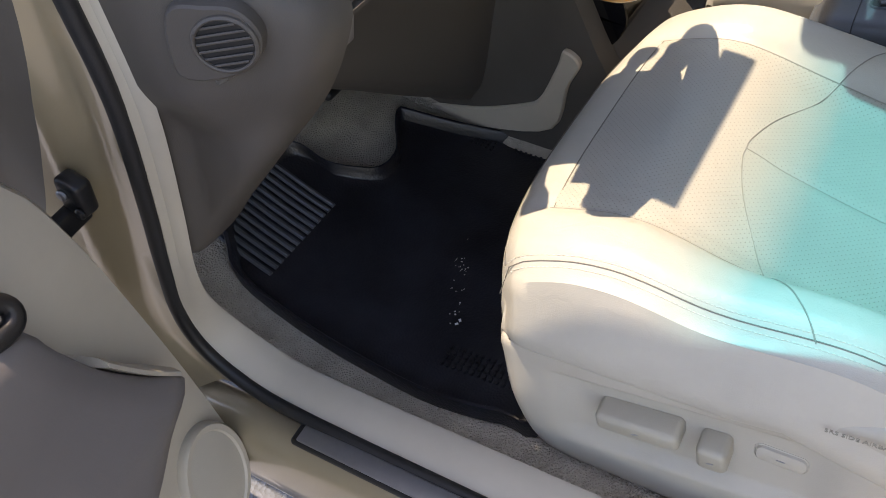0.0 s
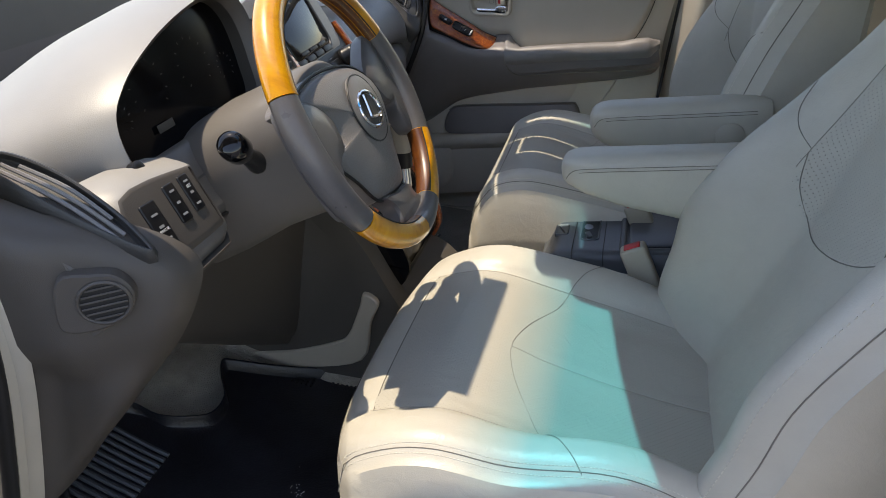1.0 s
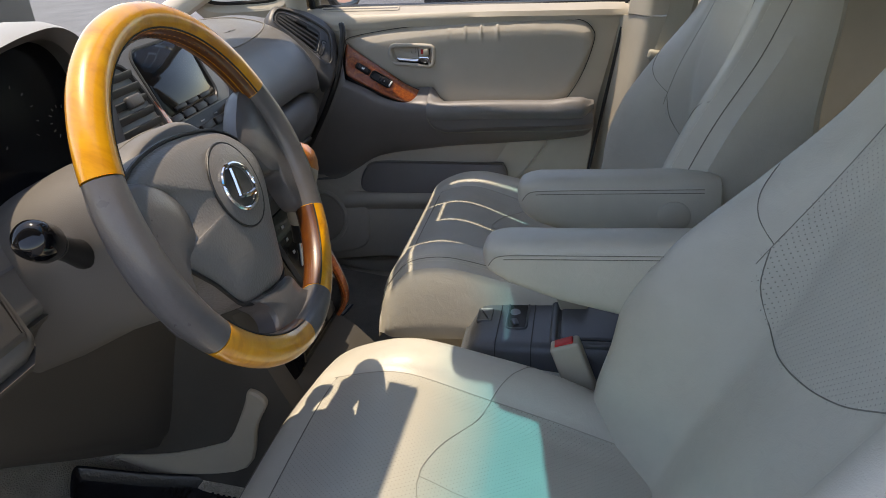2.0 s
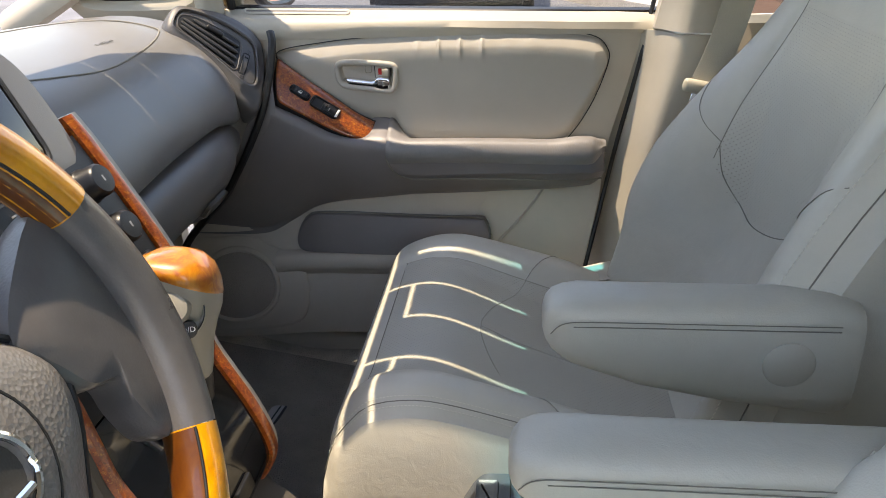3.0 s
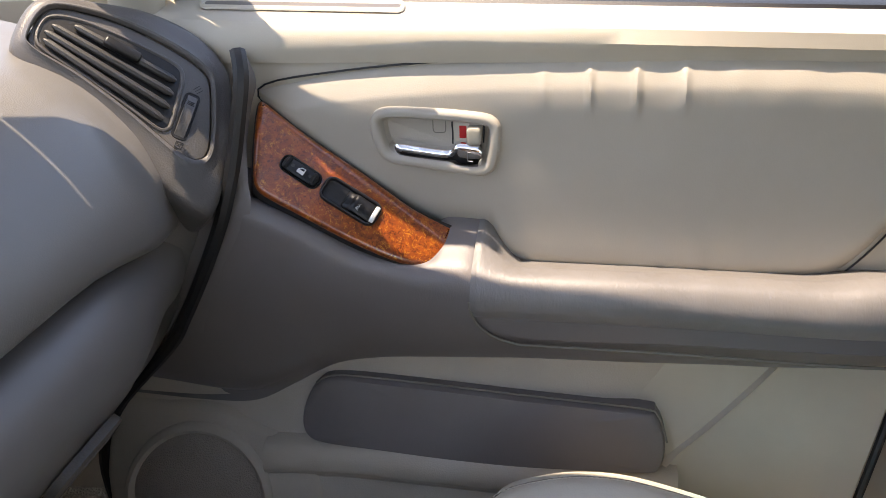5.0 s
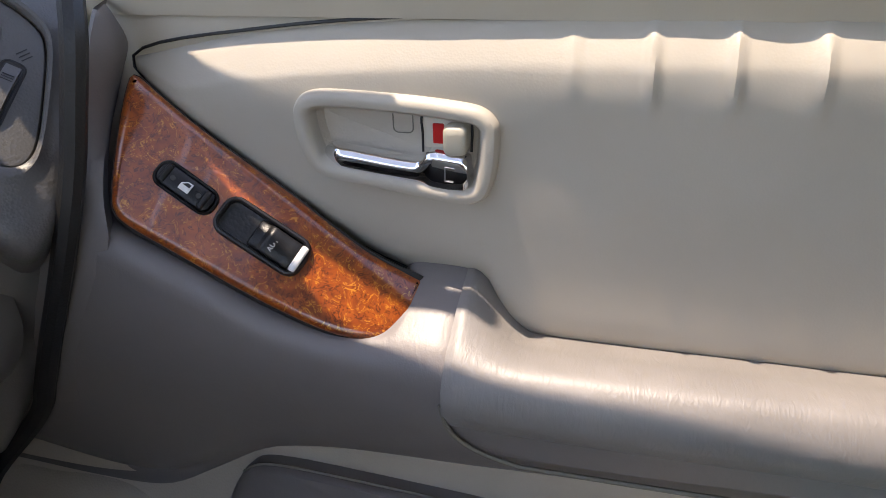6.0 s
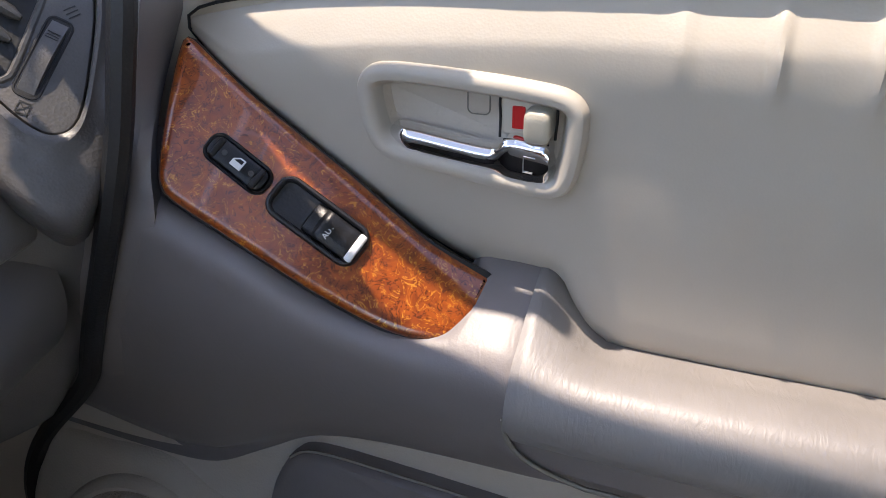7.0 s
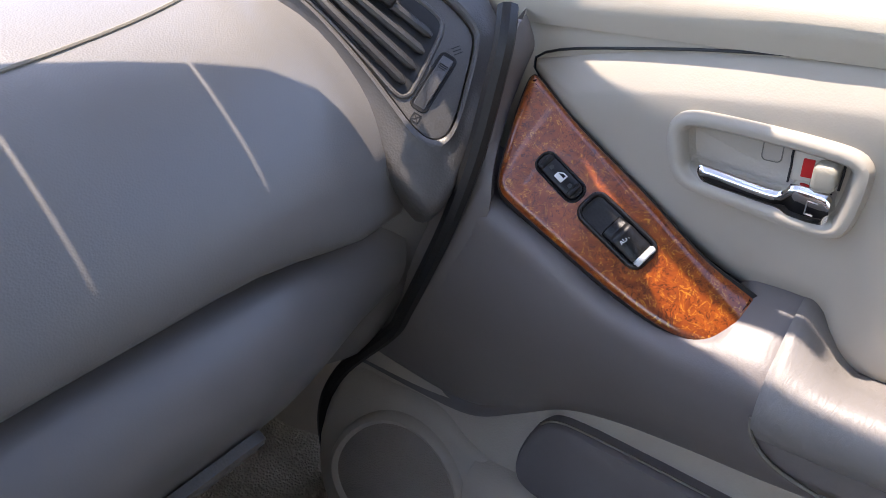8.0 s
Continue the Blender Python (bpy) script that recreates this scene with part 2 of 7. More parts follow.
M_KERB = surface("pale_concrete", (0.42, 0.39, 0.35), 0.85, grain=0.6, grain_size=0.01, stain=0.15)
M_PAVER = surface("red_brick_paving", (0.36, 0.20, 0.15), 0.9, grain=0.6, grain_size=0.01, stain=0.2)
M_GLASS = clear_glass("window_glass", (0.70, 0.73, 0.745), 0.05)[0]
M_PRIVACY = clear_glass("dark_privacy_glass", (0.20, 0.22, 0.215), 0.06)[0]

# Windscreen: a blue-green shade band fades in towards the roof.
WS0, WS1 = Vector((-0.80, 0, 1.12)), Vector((0.212, 0, 1.50))
M_WINDSCREEN, _nt, _t = clear_glass("windscreen_glass", (1, 1, 1), 0.05)
_co = _nt.nodes.new("ShaderNodeTexCoord")
_sep = _nt.nodes.new("ShaderNodeSeparateXYZ")
_nt.links.new(_co.outputs["Object"], _sep.inputs[0])
_ramp = _nt.nodes.new("ShaderNodeValToRGB")
_mr = _nt.nodes.new("ShaderNodeMapRange")
_mr.inputs["From Min"].default_value, _mr.inputs["From Max"].default_value = 0.05, 0.30
_nt.links.new(_sep.outputs["X"], _mr.inputs["Value"])
_nt.links.new(_mr.outputs[0], _ramp.inputs[0])
_ramp.color_ramp.elements[0].position, _ramp.color_ramp.elements[0].color = 0.16, (0.88, 0.91, 0.88, 1)
_ramp.color_ramp.elements[1].position, _ramp.color_ramp.elements[1].color = 0.50, (0.07, 0.56, 0.78, 1)
_nt.links.new(_ramp.outputs[0], _t.inputs[0])


# ---- modelling helpers ----
BASE = {}


def empty(name, base, **tags):
    """The top-level handle of a thing, at its base; its parts are built in world places."""
    e = new(name)
    e.empty_display_size = 0.05
    e.location = base
    BASE[e] = Vector(base)
    return tagged(e, **tags)


def part(name, bm, material, parent=None, label="", sharp=40):
    """Links a bmesh as one mesh object under a thing or a part."""
    bmesh.ops.recalc_face_normals(bm, faces=bm.faces)
    for f in bm.faces:
        f.smooth = True
    for e in bm.edges:
        if len(e.link_faces) == 2 and e.calc_face_angle(0) > radians(sharp):
            e.smooth = False
    me = bpy.data.meshes.new(name)
    bm.to_mesh(me)
    bm.free()
    for m in (material if isinstance(material, (list, tuple)) else [material]):
        me.materials.append(m)
    ob = new(name, me)
    if parent is not None:
        ob.parent = parent
        ob.location = -BASE.get(parent, Vector())
    if label:
        ob["label"] = label
    return ob


def thing(name, bm, material, label, category, kind="", group="", sharp=40):
    return tagged(part(name, bm, material, None, "", sharp), label, category, group, kind)


def catmull(pts, n=6, closed=False):
    """A smooth curve through the points, n steps from one to the next."""
    p = np.array([tuple(q) for q in pts], float)
    k = len(p)
    out = []
    for i in range(k if closed else k - 1):
        a, b, c, d = (p[(i + j) % k] if closed else p[min(max(i + j, 0), k - 1)] for j in (-1, 0, 1, 2))
        for t in np.arange(n) / n:
            out.append(0.5 * (2 * b + (c - a) * t + (2 * a - 5 * b + 4 * c - d) * t * t + (3 * b - a - 3 * c + d) * t ** 3))
    if not closed:
        out.append(p[-1])
    return [tuple(q) for q in out]


def loft(rings, closed=True, caps=True, bm=None):
    """A skin over rings of equally many points."""
    bm = bm or bmesh.new()
    rows = [[bm.verts.new(p) for p in ring] for ring in rings]
    n = len(rows[0])
    for a, b in zip(rows, rows[1:]):
        for i in range(n if closed else n - 1):
            j = (i + 1) % n
            bm.faces.new((a[i], a[j], b[j], b[i]))
    if caps and closed:
        if caps != "end":
            bm.faces.new(rows[0])
        bm.faces.new(rows[-1])
    return bm


def fan_ring(bm, row, centre):
    c = bm.verts.new(centre)
    for i in range(len(row)):
        bm.faces.new((row[i], row[(i + 1) % len(row)], c))


def pillow(outline, place, profile, bump=None, bm=None, centre=None):
    """A plate with a star-shaped outline in (a, b): rings at shares of its size and heights h; place(a, b, h) puts it in the world."""
    bm = bm or bmesh.new()
    o = np.array(outline, float)
    c = np.array(centre) if centre is not None else o.mean(0)
    rows = []
    for share, h in profile:
        pts = c + (o - c) * share
        rows.append([bm.verts.new(place(a, b, h + (bump(a, b) if bump else 0.0))) for a, b in pts])
    n = len(o)
    for r, s in zip(rows, rows[1:]):
        for i in range(n):
            j = (i + 1) % n
            bm.faces.new((r[i], r[j], s[j], s[i]))
    fan_ring(bm, rows[-1], place(c[0], c[1], profile[-1][1] + (bump(c[0], c[1]) if bump else 0.0)))
    return bm


def inset(outline, d):
    """The closed outline moved inwards by d."""
    o = np.array(outline, float)
    t = np.roll(o, -1, 0) - np.roll(o, 1, 0)
    nrm = np.stack([-t[:, 1], t[:, 0]], 1) / (np.linalg.norm(t, axis=1)[:, None] + 1e-9)
    area = np.sum(o[:, 0] * np.roll(o[:, 1], -1) - np.roll(o[:, 0], -1) * o[:, 1])
    return o + nrm * d * (1 if area > 0 else -1)


def plate(outline, place, layers, hollow=False, bm=None):
    """A plate from rings (inset, height); the last ring is closed unless hollow."""
    bm = bm or bmesh.new()
    rows = [[bm.verts.new(place(a, b, h)) for a, b in inset(outline, d)] for d, h in layers]
    n = len(outline)
    for r, s in zip(rows, rows[1:]):
        for i in range(n):
            j = (i + 1) % n
            bm.faces.new((r[i], r[j], s[j], s[i]))
    if not hollow:
        bm.faces.new(rows[-1])
    return bm


def tube(path, r, n=8, closed=False, bm=None, flat=1.0):
    """A round bar along a path; r is one radius or one for each point."""
    bm = bm or bmesh.new()
    pts = [Vector(p) for p in path]
    k = len(pts)
    rad = list(r) if hasattr(r, "__len__") else [r] * k
    rows, side = [], None
    for i, p in enumerate(pts):
        a = pts[(i - 1) % k] if closed or i else pts[0]
        b = pts[(i + 1) % k] if closed or i < k - 1 else pts[-1]
        d = (b - a).normalized()
        if side is None:
            side = d.orthogonal().normalized()
        side = (side - d * side.dot(d)).normalized()
        up = d.cross(side)
        rows.append([bm.verts.new(p + (side * math.cos(q) + up * math.sin(q) * flat) * rad[i]) for q in np.arange(n) * 2 * math.pi / n])
    for i in range(k if closed else k - 1):
        r0, r1 = rows[i], rows[(i + 1) % k]
        off = 0
        if closed and i == k - 1:
            off = min(range(n), key=lambda s: (r0[0].co - r1[s].co).length)
        for j in range(n):
            bm.faces.new((r0[j], r0[(j + 1) % n], r1[(j + 1 + off) % n], r1[(j + off) % n]))
    if not closed:
        bm.faces.new(rows[0])
        bm.faces.new(rows[-1])
    return bm


def rbox(size, m=None, r=0.004, seg=3, bm=None):
    """A box with rounded edges at the pose m."""
    b = bmesh.new()
    bmesh.ops.create_cube(b, size=1.0)
    bmesh.ops.scale(b, vec=size, verts=b.verts)
    if r:
        bmesh.ops.bevel(b, geom=list(b.edges), offset=min(r, min(size) * 0.49), segments=seg, affect='EDGES', profile=0.5)
    if m is not None:
        bmesh.ops.transform(b, matrix=m, verts=b.verts)
    return join(bm, b)


def join(bm, b):
    if bm is None:
        return b
    me = bpy.data.meshes.new("scratch")
    b.to_mesh(me)
    b.free()
    bm.from_mesh(me)
    bpy.data.meshes.remove(me)
    return bm


def drum(r, h, m, r2=None, bevel=0.002, n=28, bm=None):
    """A turned disc or cylinder, its axis along the local z of m, with softened rims."""
    r2 = r if r2 is None else r2
    prof = [(r - bevel, 0), (r, bevel), (r2, h - bevel), (r2 - bevel, h)]
    rings = [[m @ Vector((a * math.cos(q), a * math.sin(q), z)) for q in np.arange(n) * 2 * math.pi / n] for a, z in prof]
    return loft(rings, bm=bm)


def turned(profile, m, n=32, bm=None, caps=True):
    """A turned body from (radius, height) pairs along the local z of m."""
    rings = [[m @ Vector((a * math.cos(q), a * math.sin(q), z)) for q in np.arange(n) * 2 * math.pi / n] for a, z in profile]
    return loft(rings, caps=caps, bm=bm)


def sheet(fn, us, vs, thick, bm=None):
    """A curved sheet fn(u, v) with a back side moved by the vector thick."""
    bm = bm or bmesh.new()
    t = Vector(thick)
    front = [[bm.verts.new(fn(u, v)) for v in vs] for u in us]
    back = [[bm.verts.new(w.co + t) for w in row] for row in front]
    nu, nv = len(us), len(vs)
    for i in range(nu - 1):
        for j in range(nv - 1):
            bm.faces.new((front[i][j], front[i + 1][j], front[i + 1][j + 1], front[i][j + 1]))
            bm.faces.new((back[i][j], back[i][j + 1], back[i + 1][j + 1], back[i + 1][j]))
    for i in range(nu - 1):
        bm.faces.new((front[i][0], back[i][0], back[i + 1][0], front[i + 1][0]))
        bm.faces.new((front[i][-1], front[i + 1][-1], back[i + 1][-1], back[i][-1]))
    for j in range(nv - 1):
        bm.faces.new((front[0][j], front[0][j + 1], back[0][j + 1], back[0][j]))
        bm.faces.new((front[-1][j], back[-1][j], back[-1][j + 1], front[-1][j + 1]))
    return bm


def ip(x, xs, ys):
    """Smooth reading of a table."""
    x = min(max(x, xs[0]), xs[-1])
    for i in range(len(xs) - 1):
        if x <= xs[i + 1]:
            t = (x - xs[i]) / (xs[i + 1] - xs[i])
            m0 = (ys[i + 1] - ys[max(i - 1, 0)]) / (xs[i + 1] - xs[max(i - 1, 0)])
            j = min(i + 2, len(xs) - 1)
            m1 = (ys[j] - ys[i]) / (xs[j] - xs[i])
            h = xs[i + 1] - xs[i]
            return ((2 * t ** 3 - 3 * t * t + 1) * ys[i] + (t ** 3 - 2 * t * t + t) * h * m0
                    + (-2 * t ** 3 + 3 * t * t) * ys[i + 1] + (t ** 3 - t * t) * h * m1)


def sstep(a, b, x):
    t = min(max((x - a) / (b - a), 0.0), 1.0)
    return t * t * (3 - 2 * t)


def rrect(w, h, r, n=5):
    """A rounded rectangle round the origin."""
    out = []
    for cx, cy, q0 in ((w / 2 - r, h / 2 - r, 0), (-w / 2 + r, h / 2 - r, 90), (-w / 2 + r, -h / 2 + r, 180), (w / 2 - r, -h / 2 + r, 270)):
        out += [(cx + r * math.cos(radians(q0 + 90 * i / n)), cy + r * math.sin(radians(q0 + 90 * i / n))) for i in range(n + 1)]
    return out


def basis(origin, ax, up):
    """A pose with local x along ax, local z along the outward normal, local y near up."""
    x = Vector(ax).normalized()
    z = x.cross(Vector(up)).normalized()
    y = z.cross(x)
    m = Matrix((x, y, z)).transposed().to_4x4()
    m.translation = Vector(origin)
    return m


def on(m):
    return lambda a, b, h: m @ Vector((a, b, h))


def letters(text, m, size, depth, material, parent, name="lettering", label=""):
    """Raised letters in the built-in font, turned into a mesh."""
    cu = bpy.data.curves.new("letters", 'FONT')
    cu.body, cu.size, cu.extrude, cu.align_x, cu.align_y = text, size, depth, 'CENTER', 'CENTER'
    cu.resolution_u = 2
    tmp = bpy.data.objects.new("letters", cu)
    me = bpy.data.meshes.new_from_object(tmp)
    bpy.data.objects.remove(tmp)
    me.transform(m)
    me.materials.clear()
    me.materials.append(material)
    ob = new(name, me)
    ob.parent = parent
    ob.location = -BASE.get(parent, Vector())
    if label:
        ob["label"] = label
    return ob


# ---- ground and surroundings ----
def flat(x0, y0, x1, y1, z, thick=0.02):
    return rbox((x1 - x0, y1 - y0, thick), pose((x0 + x1) / 2, (y0 + y1) / 2, z - thick / 2), 0)


thing("ground", flat(-400, -400, 400, 400, 0.0, 0.3), M_ASPHALT, "sunlit grey asphalt of a parking lot", "ground", "structure")


# ---- car shell ----
FX, FZ = [-0.95, -0.70, -0.40, -0.17, 0.0, 2.2], [0.93, 0.76, 0.555, 0.468, 0.462, 0.462]


def floor_z(x):
    return ip(x, FX, FZ)


thing("floor", sheet(lambda u, v: (u, v, floor_z(u)), np.linspace(-0.95, 2.2, 70), np.linspace(-0.73, 0.72, 12), (0, 0, -0.03)),
      M_CARPET, "taupe carpeted car floor with rising toe board", "car floor", "structure")
thing("bulkhead", rbox((0.04, 1.5, 1.0), pose(-0.97, 0, 0.75), 0.01), M_KNEE, "dark bulkhead behind the dashboard", "bulkhead", "structure")
# transmission tunnel
thing("tunnel", loft([[(x, y, z) for y, z in catmull([(-0.16, floor_z(x) - 0.02), (-0.13, floor_z(x) + 0.05), (-0.05, floor_z(x) + 0.10),
                                                        (0.05, floor_z(x) + 0.10), (0.13, floor_z(x) + 0.05), (0.16, floor_z(x) - 0.02)], 4)]
                        for x in np.linspace(-0.94, 2.0, 40)]), M_CARPET, "carpeted tunnel between the front seats", "car floor", "structure")


def roof_fn(u, v):
    y = 0.62 * v
    return (u, y, 1.475 + 0.10 * ip(u, [0.2, 0.7, 1.4, 2.2], [0.0, 0.8, 1.0, 0.7]) + 0.05 * (1 - v * v) - 0.01)


thing("roof", sheet(lambda u, v: roof_fn(u + 0.105 * v * v * (1 - sstep(0.2, 0.6, u)), v), [0.205, 0.23, 0.30, 0.4, 0.6, 0.9, 1.3, 1.7, 2.2],
                    np.linspace(-1, 1, 21), (0, 0, 0.04)), M_HEADLINER, "beige fabric headliner under the roof", "roof", "structure")
thing("tailgate", rbox((0.05, 1.5, 0.66), pose(2.22, 0, 0.76), 0.02), M_DOORTRIM, "beige tailgate trim closing the cabin", "tailgate", "structure")
thing("window_back", loft([[(2.22 - 0.10 * t, y, 1.09 + 0.44 * t) for t in (0, 0.5, 1)] for y in (-0.62, 0, 0.62)], closed=False, caps=False), M_PRIVACY, "dark tinted tailgate window", "window", "structure")
def upper(p, back=0.016):
    """Moves the passenger side's upper frame in and back, to place its shadows."""
    k = sstep(1.2, 1.33, p[2])
    return (p[0] + back * k, p[1] - 0.032 * k, p[2])


for side, nm in ((-1, "driver"), (1, "passenger")):
    # passenger pillar drawn inboard so that sunlight reaches the wood and armrest
    dy = 0.042 if side > 0 else 0.0
    # windscreen pillar from the dash corner up to the roof, then the roof rail
    pill = catmull([(-0.66, side * 0.80, 1.08 + 0.8 * dy), (-0.38, side * 0.765, 1.215 + 0.8 * dy), (-0.20, side * 0.738, 1.305), (-0.06, side * (0.692 - dy), 1.375), (0.30, side * (0.640 - 0.6 * dy), 1.485)], 6)
    pill = [upper(p) for p in pill] if side > 0 else pill
    thing("pillar", tube(pill, [0.036] * 13 + [0.034, 0.032] + [0.028] * 10, 10, flat=0.75), M_DOORTRIM, "beige windscreen pillar trim", "pillar", "structure")
    rail = catmull([(0.28, side * 0.655, 1.48), (0.6, side * 0.645, 1.53), (1.2, side * 0.64, 1.56), (2.2, side * 0.62, 1.50)], 5)
    rail = [upper(p) for p in rail] if side > 0 else rail
    thing("roof_rail", tube(rail, 0.04, 8), M_DOORTRIM, "beige roof rail trim over the doors", "roof", "structure")

# windscreen with its shade band
def ws(u, v):
    p = WS0.lerp(WS1, u)
    return (p.x - 0.10 * (1 - v * v) * (1 - u) + 0.105 * v * v * u, v * (0.76 - 0.13 * u), p.z + 0.012 * (1 - v * v))


_ws = bmesh.new()
_rows = [[_ws.verts.new(ws(u, v)) for v in np.linspace(-1, 1, 17)] for u in np.linspace(0, 1.0, 14)]
for _a, _b in zip(_rows, _rows[1:]):
    for _i in range(16):
        _ws.faces.new((_a[_i], _a[_i + 1], _b[_i + 1], _b[_i]))
thing("windscreen", _ws, M_WINDSCREEN, "clear windscreen with a blue-green shade band along the top", "windscreen", "structure")

# unseen windscreen sign film: opaque panels with narrow clear gaps, placed to shape sunlight


def ws_point(x, y):
    """The point of the screen's inner side above x, y."""
    v = y / 0.70
    x0, x1 = WS0.x - 0.10 * (1 - v * v), WS1.x + 0.105 * v * v
    return Vector((x, y, WS0.z + (WS1.z - WS0.z) * (x - x0) / (x1 - x0) + 0.012 * (1 - v * v) - 0.012))


sign = empty("windscreen_sign", (-0.05, 0.3, 1.36), label="unseen pale blue film sign of large panels, placed to shape the sunlight", category="sign")


def sign_panel(x0, y0, x1, y1):
    bm = bmesh.new()
    ys = np.linspace(y0, y1, 5)
    front = lambda y: x0 + (0.26 * max(0.0, y - 0.40) if x0 < -0.25 else 0.0)
    vs = [[bm.verts.new(ws_point(front(y) + (x1 - front(y)) * k, y)) for y in ys] for k in (0, 0.25, 0.5, 0.75, 1)]
    for i in range(4):
        for j in range(4):
            bm.faces.new((vs[i][j], vs[i + 1][j], vs[i + 1][j + 1], vs[i][j + 1]))
    part("sign_panel", bm, M_SIGN, sign)


G = 0.0042
YS = [0.092, 0.245, 0.352, 0.450, 0.552, 0.615]
for a, b in ((0.12, 0.3405), (0.3435, 0.4325), (0.4345, 0.5375), (0.5395, 0.632)):
    sign_panel(-0.292, a, -0.222, b)
sign_panel(-0.222, 0.12, -0.040, 0.640)
sign_panel(-0.292, 0.646, -0.222, 0.690)
sign_panel(-0.222, 0.640, 0.020, 0.668)
for a, b in zip(YS, YS[1:]):
    lead = 0.006 if 0.3 < (a + b) / 2 < 0.42 or (a + b) / 2 < 0.22 else 0.0
    sign_panel(-0.030, a + G * 0.6, 0.008, b - G * 0.6 if lead else b + G)
    sign_panel(0.008 + lead, a + G * 0.6, 0.252 + 0.105 * (a / 0.68) ** 2, b - G * 0.6)
sign_panel(0.165, 0.092, 0.262, 0.615)
# extra panel, added only for the straight shadow edge on the driver cushion
sign_panel(0.046, -0.50, 0.082, -0.215)

# rear view mirror
mirror = empty("rear_view_mirror", (0.15, -0.06, 1.42), label="dark rear view mirror under the windscreen top", category="mirror")
part("housing", rbox((0.06, 0.25, 0.065), pose(0.150, -0.055, 1.405, 0, -12, 6), 0.014), M_BLACK, mirror)
part("stem", tube([(0.16, -0.04, 1.42), (0.19, -0.02, 1.47)], 0.010), M_BLACK, mirror)
# out of view; widened to keep sunlight off the driver armrest tip
lampc = empty("overhead_console", (0.24, -0.02, 1.48), label="unseen beige overhead console, widened to shade the driver armrest tip", category="lamp console")
part("body", rbox((0.13, 0.30, 0.035), pose(0.235, -0.05, 1.475), 0.012), M_HEADLINER, lampc)

# driver door opening: rubber seal, trim strip, painted pillar, sill
SEAL = [(0.30, 1.46), (0.06, 1.425), (-0.09, 1.345), (-0.140, 1.245), (-0.158, 1.160), (-0.165, 1.075), (-0.180, 0.971), (-0.225, 0.845), (-0.268, 0.740), (-0.302, 0.640),
        (-0.292, 0.570), (-0.235, 0.522), (-0.15, 0.505), (0.04, 0.500), (0.40, 0.498), (1.0, 0.50)]
seal_c = catmull(SEAL, 6)
side_y = lambda z, s: s * (0.765 - 0.11 * sstep(1.10, 1.50, z))
thing("door_seal", tube([(x, side_y(z, -1) - 0.006, z + 0.012) for x, z in seal_c], 0.0088, 10), M_RUBBER, "black rubber door seal round the opening", "seal", "structure")


def opening_strip():
    """The trim beside the seal: narrow and upright on the pillar, broad and flat along the sill."""
    c = np.array(seal_c)
    t = np.gradient(c, axis=0)
    n = np.stack([-t[:, 1], t[:, 0]], 1) / np.linalg.norm(t, axis=1)[:, None]
    ring = []
    for (x, z), (nx, nz) in zip(c, n):
        w = 1 - sstep(0.515, 0.76, z)                    # 0 on the pillar, 1 on the sill
        dn, dy = 0.012 - 0.004 * w, 0.012 + 0.034 * w
        y = side_y(z, -1) + 0.006
        ring.append([(x + nx * a, y + b, z + nz * a + 0.010 * w) for a, b in ((0.004, -0.008), (0.008, 0.0), (0.008 + 0.3 * dn, 0.12 * dy), (0.008 + 0.75 * dn, 0.55 * dy), (0.008 + 0.95 * dn, 0.90 * dy), (0.008 + 0.8 * dn, dy), (-0.03, dy + 0.006), (-0.03, -0.006))])
    return loft(ring)


thing("pillar_trim", opening_strip(), M_DOORTRIM, "beige edging strip along the door opening and sill", "trim", "structure")


def pillar_fn(i, v):
    x, z = seal_c[i]
    k = 1 - sstep(-0.30, -0.16, x) * (1 - sstep(0.50, 0.56, z))
    return (x - v * 0.30 * max(0.15, 1 - sstep(0.9, 1.45, z) * 0.8), side_y(z, -1) - 0.006 - 0.030 * sstep(0.16, 0.30, v) - 0.10 * sstep(0.75, 1.0, v), z - v * 0.05)


_pi = [i for i, (x, z) in enumerate(seal_c) if z > 0.515]
def jamb_edge(i):
    return ip(seal_c[i][1], [0.52, 0.80, 0.90, 1.03, 1.2, 1.5], [0.75, 0.60, 0.44, 0.26, 0.20, 0.20])


def jamb(lo, hi, n):
    bm = bmesh.new()
    rows = [[bm.verts.new(pillar_fn(i, lo(i) + (hi(i) - lo(i)) * k)) for k in np.linspace(0, 1, n)] for i in _pi[:-2]]
    for a, b in zip(rows, rows[1:]):
        for k in range(n - 1):
            bm.faces.new((a[k], a[k + 1], b[k + 1], b[k]))
    return bm


thing("hinge_pillar", jamb(lambda i: 0.0, jamb_edge, 24), M_PAINT, "champagne painted hinge pillar of the door opening", "pillar", "structure")
# same pillar sheet, its outer part coloured dark for the shade of the gap
thing("hinge_gap", jamb(jamb_edge, lambda i: 1.0, 12), M_KNEE, "outer hinge pillar, coloured dark for the shade of the door gap", "pillar", "structure")

# sill: carpet edge, beige sill trim, scuff plate, painted rocker
def sill_ring(x):
    out = sstep(-0.42, -0.20, x)
    yo = -0.60 - 0.155 * out
    return [(x, yo - 0.005, 0.45), (x, yo - 0.008, 0.480), (x, yo + 0.005, 0.498), (x, yo + 0.025, 0.499), (x, yo + 0.035, 0.494), (x, yo + 0.041, 0.485), (x, yo + 0.043, 0.45), (x, yo + 0.02, 0.44)]


thing("sill_trim", loft([sill_ring(x) for x in np.linspace(-0.52, 1.6, 60)]), M_DOORTRIM, "beige plastic sill trim beside the carpet", "trim", "structure")


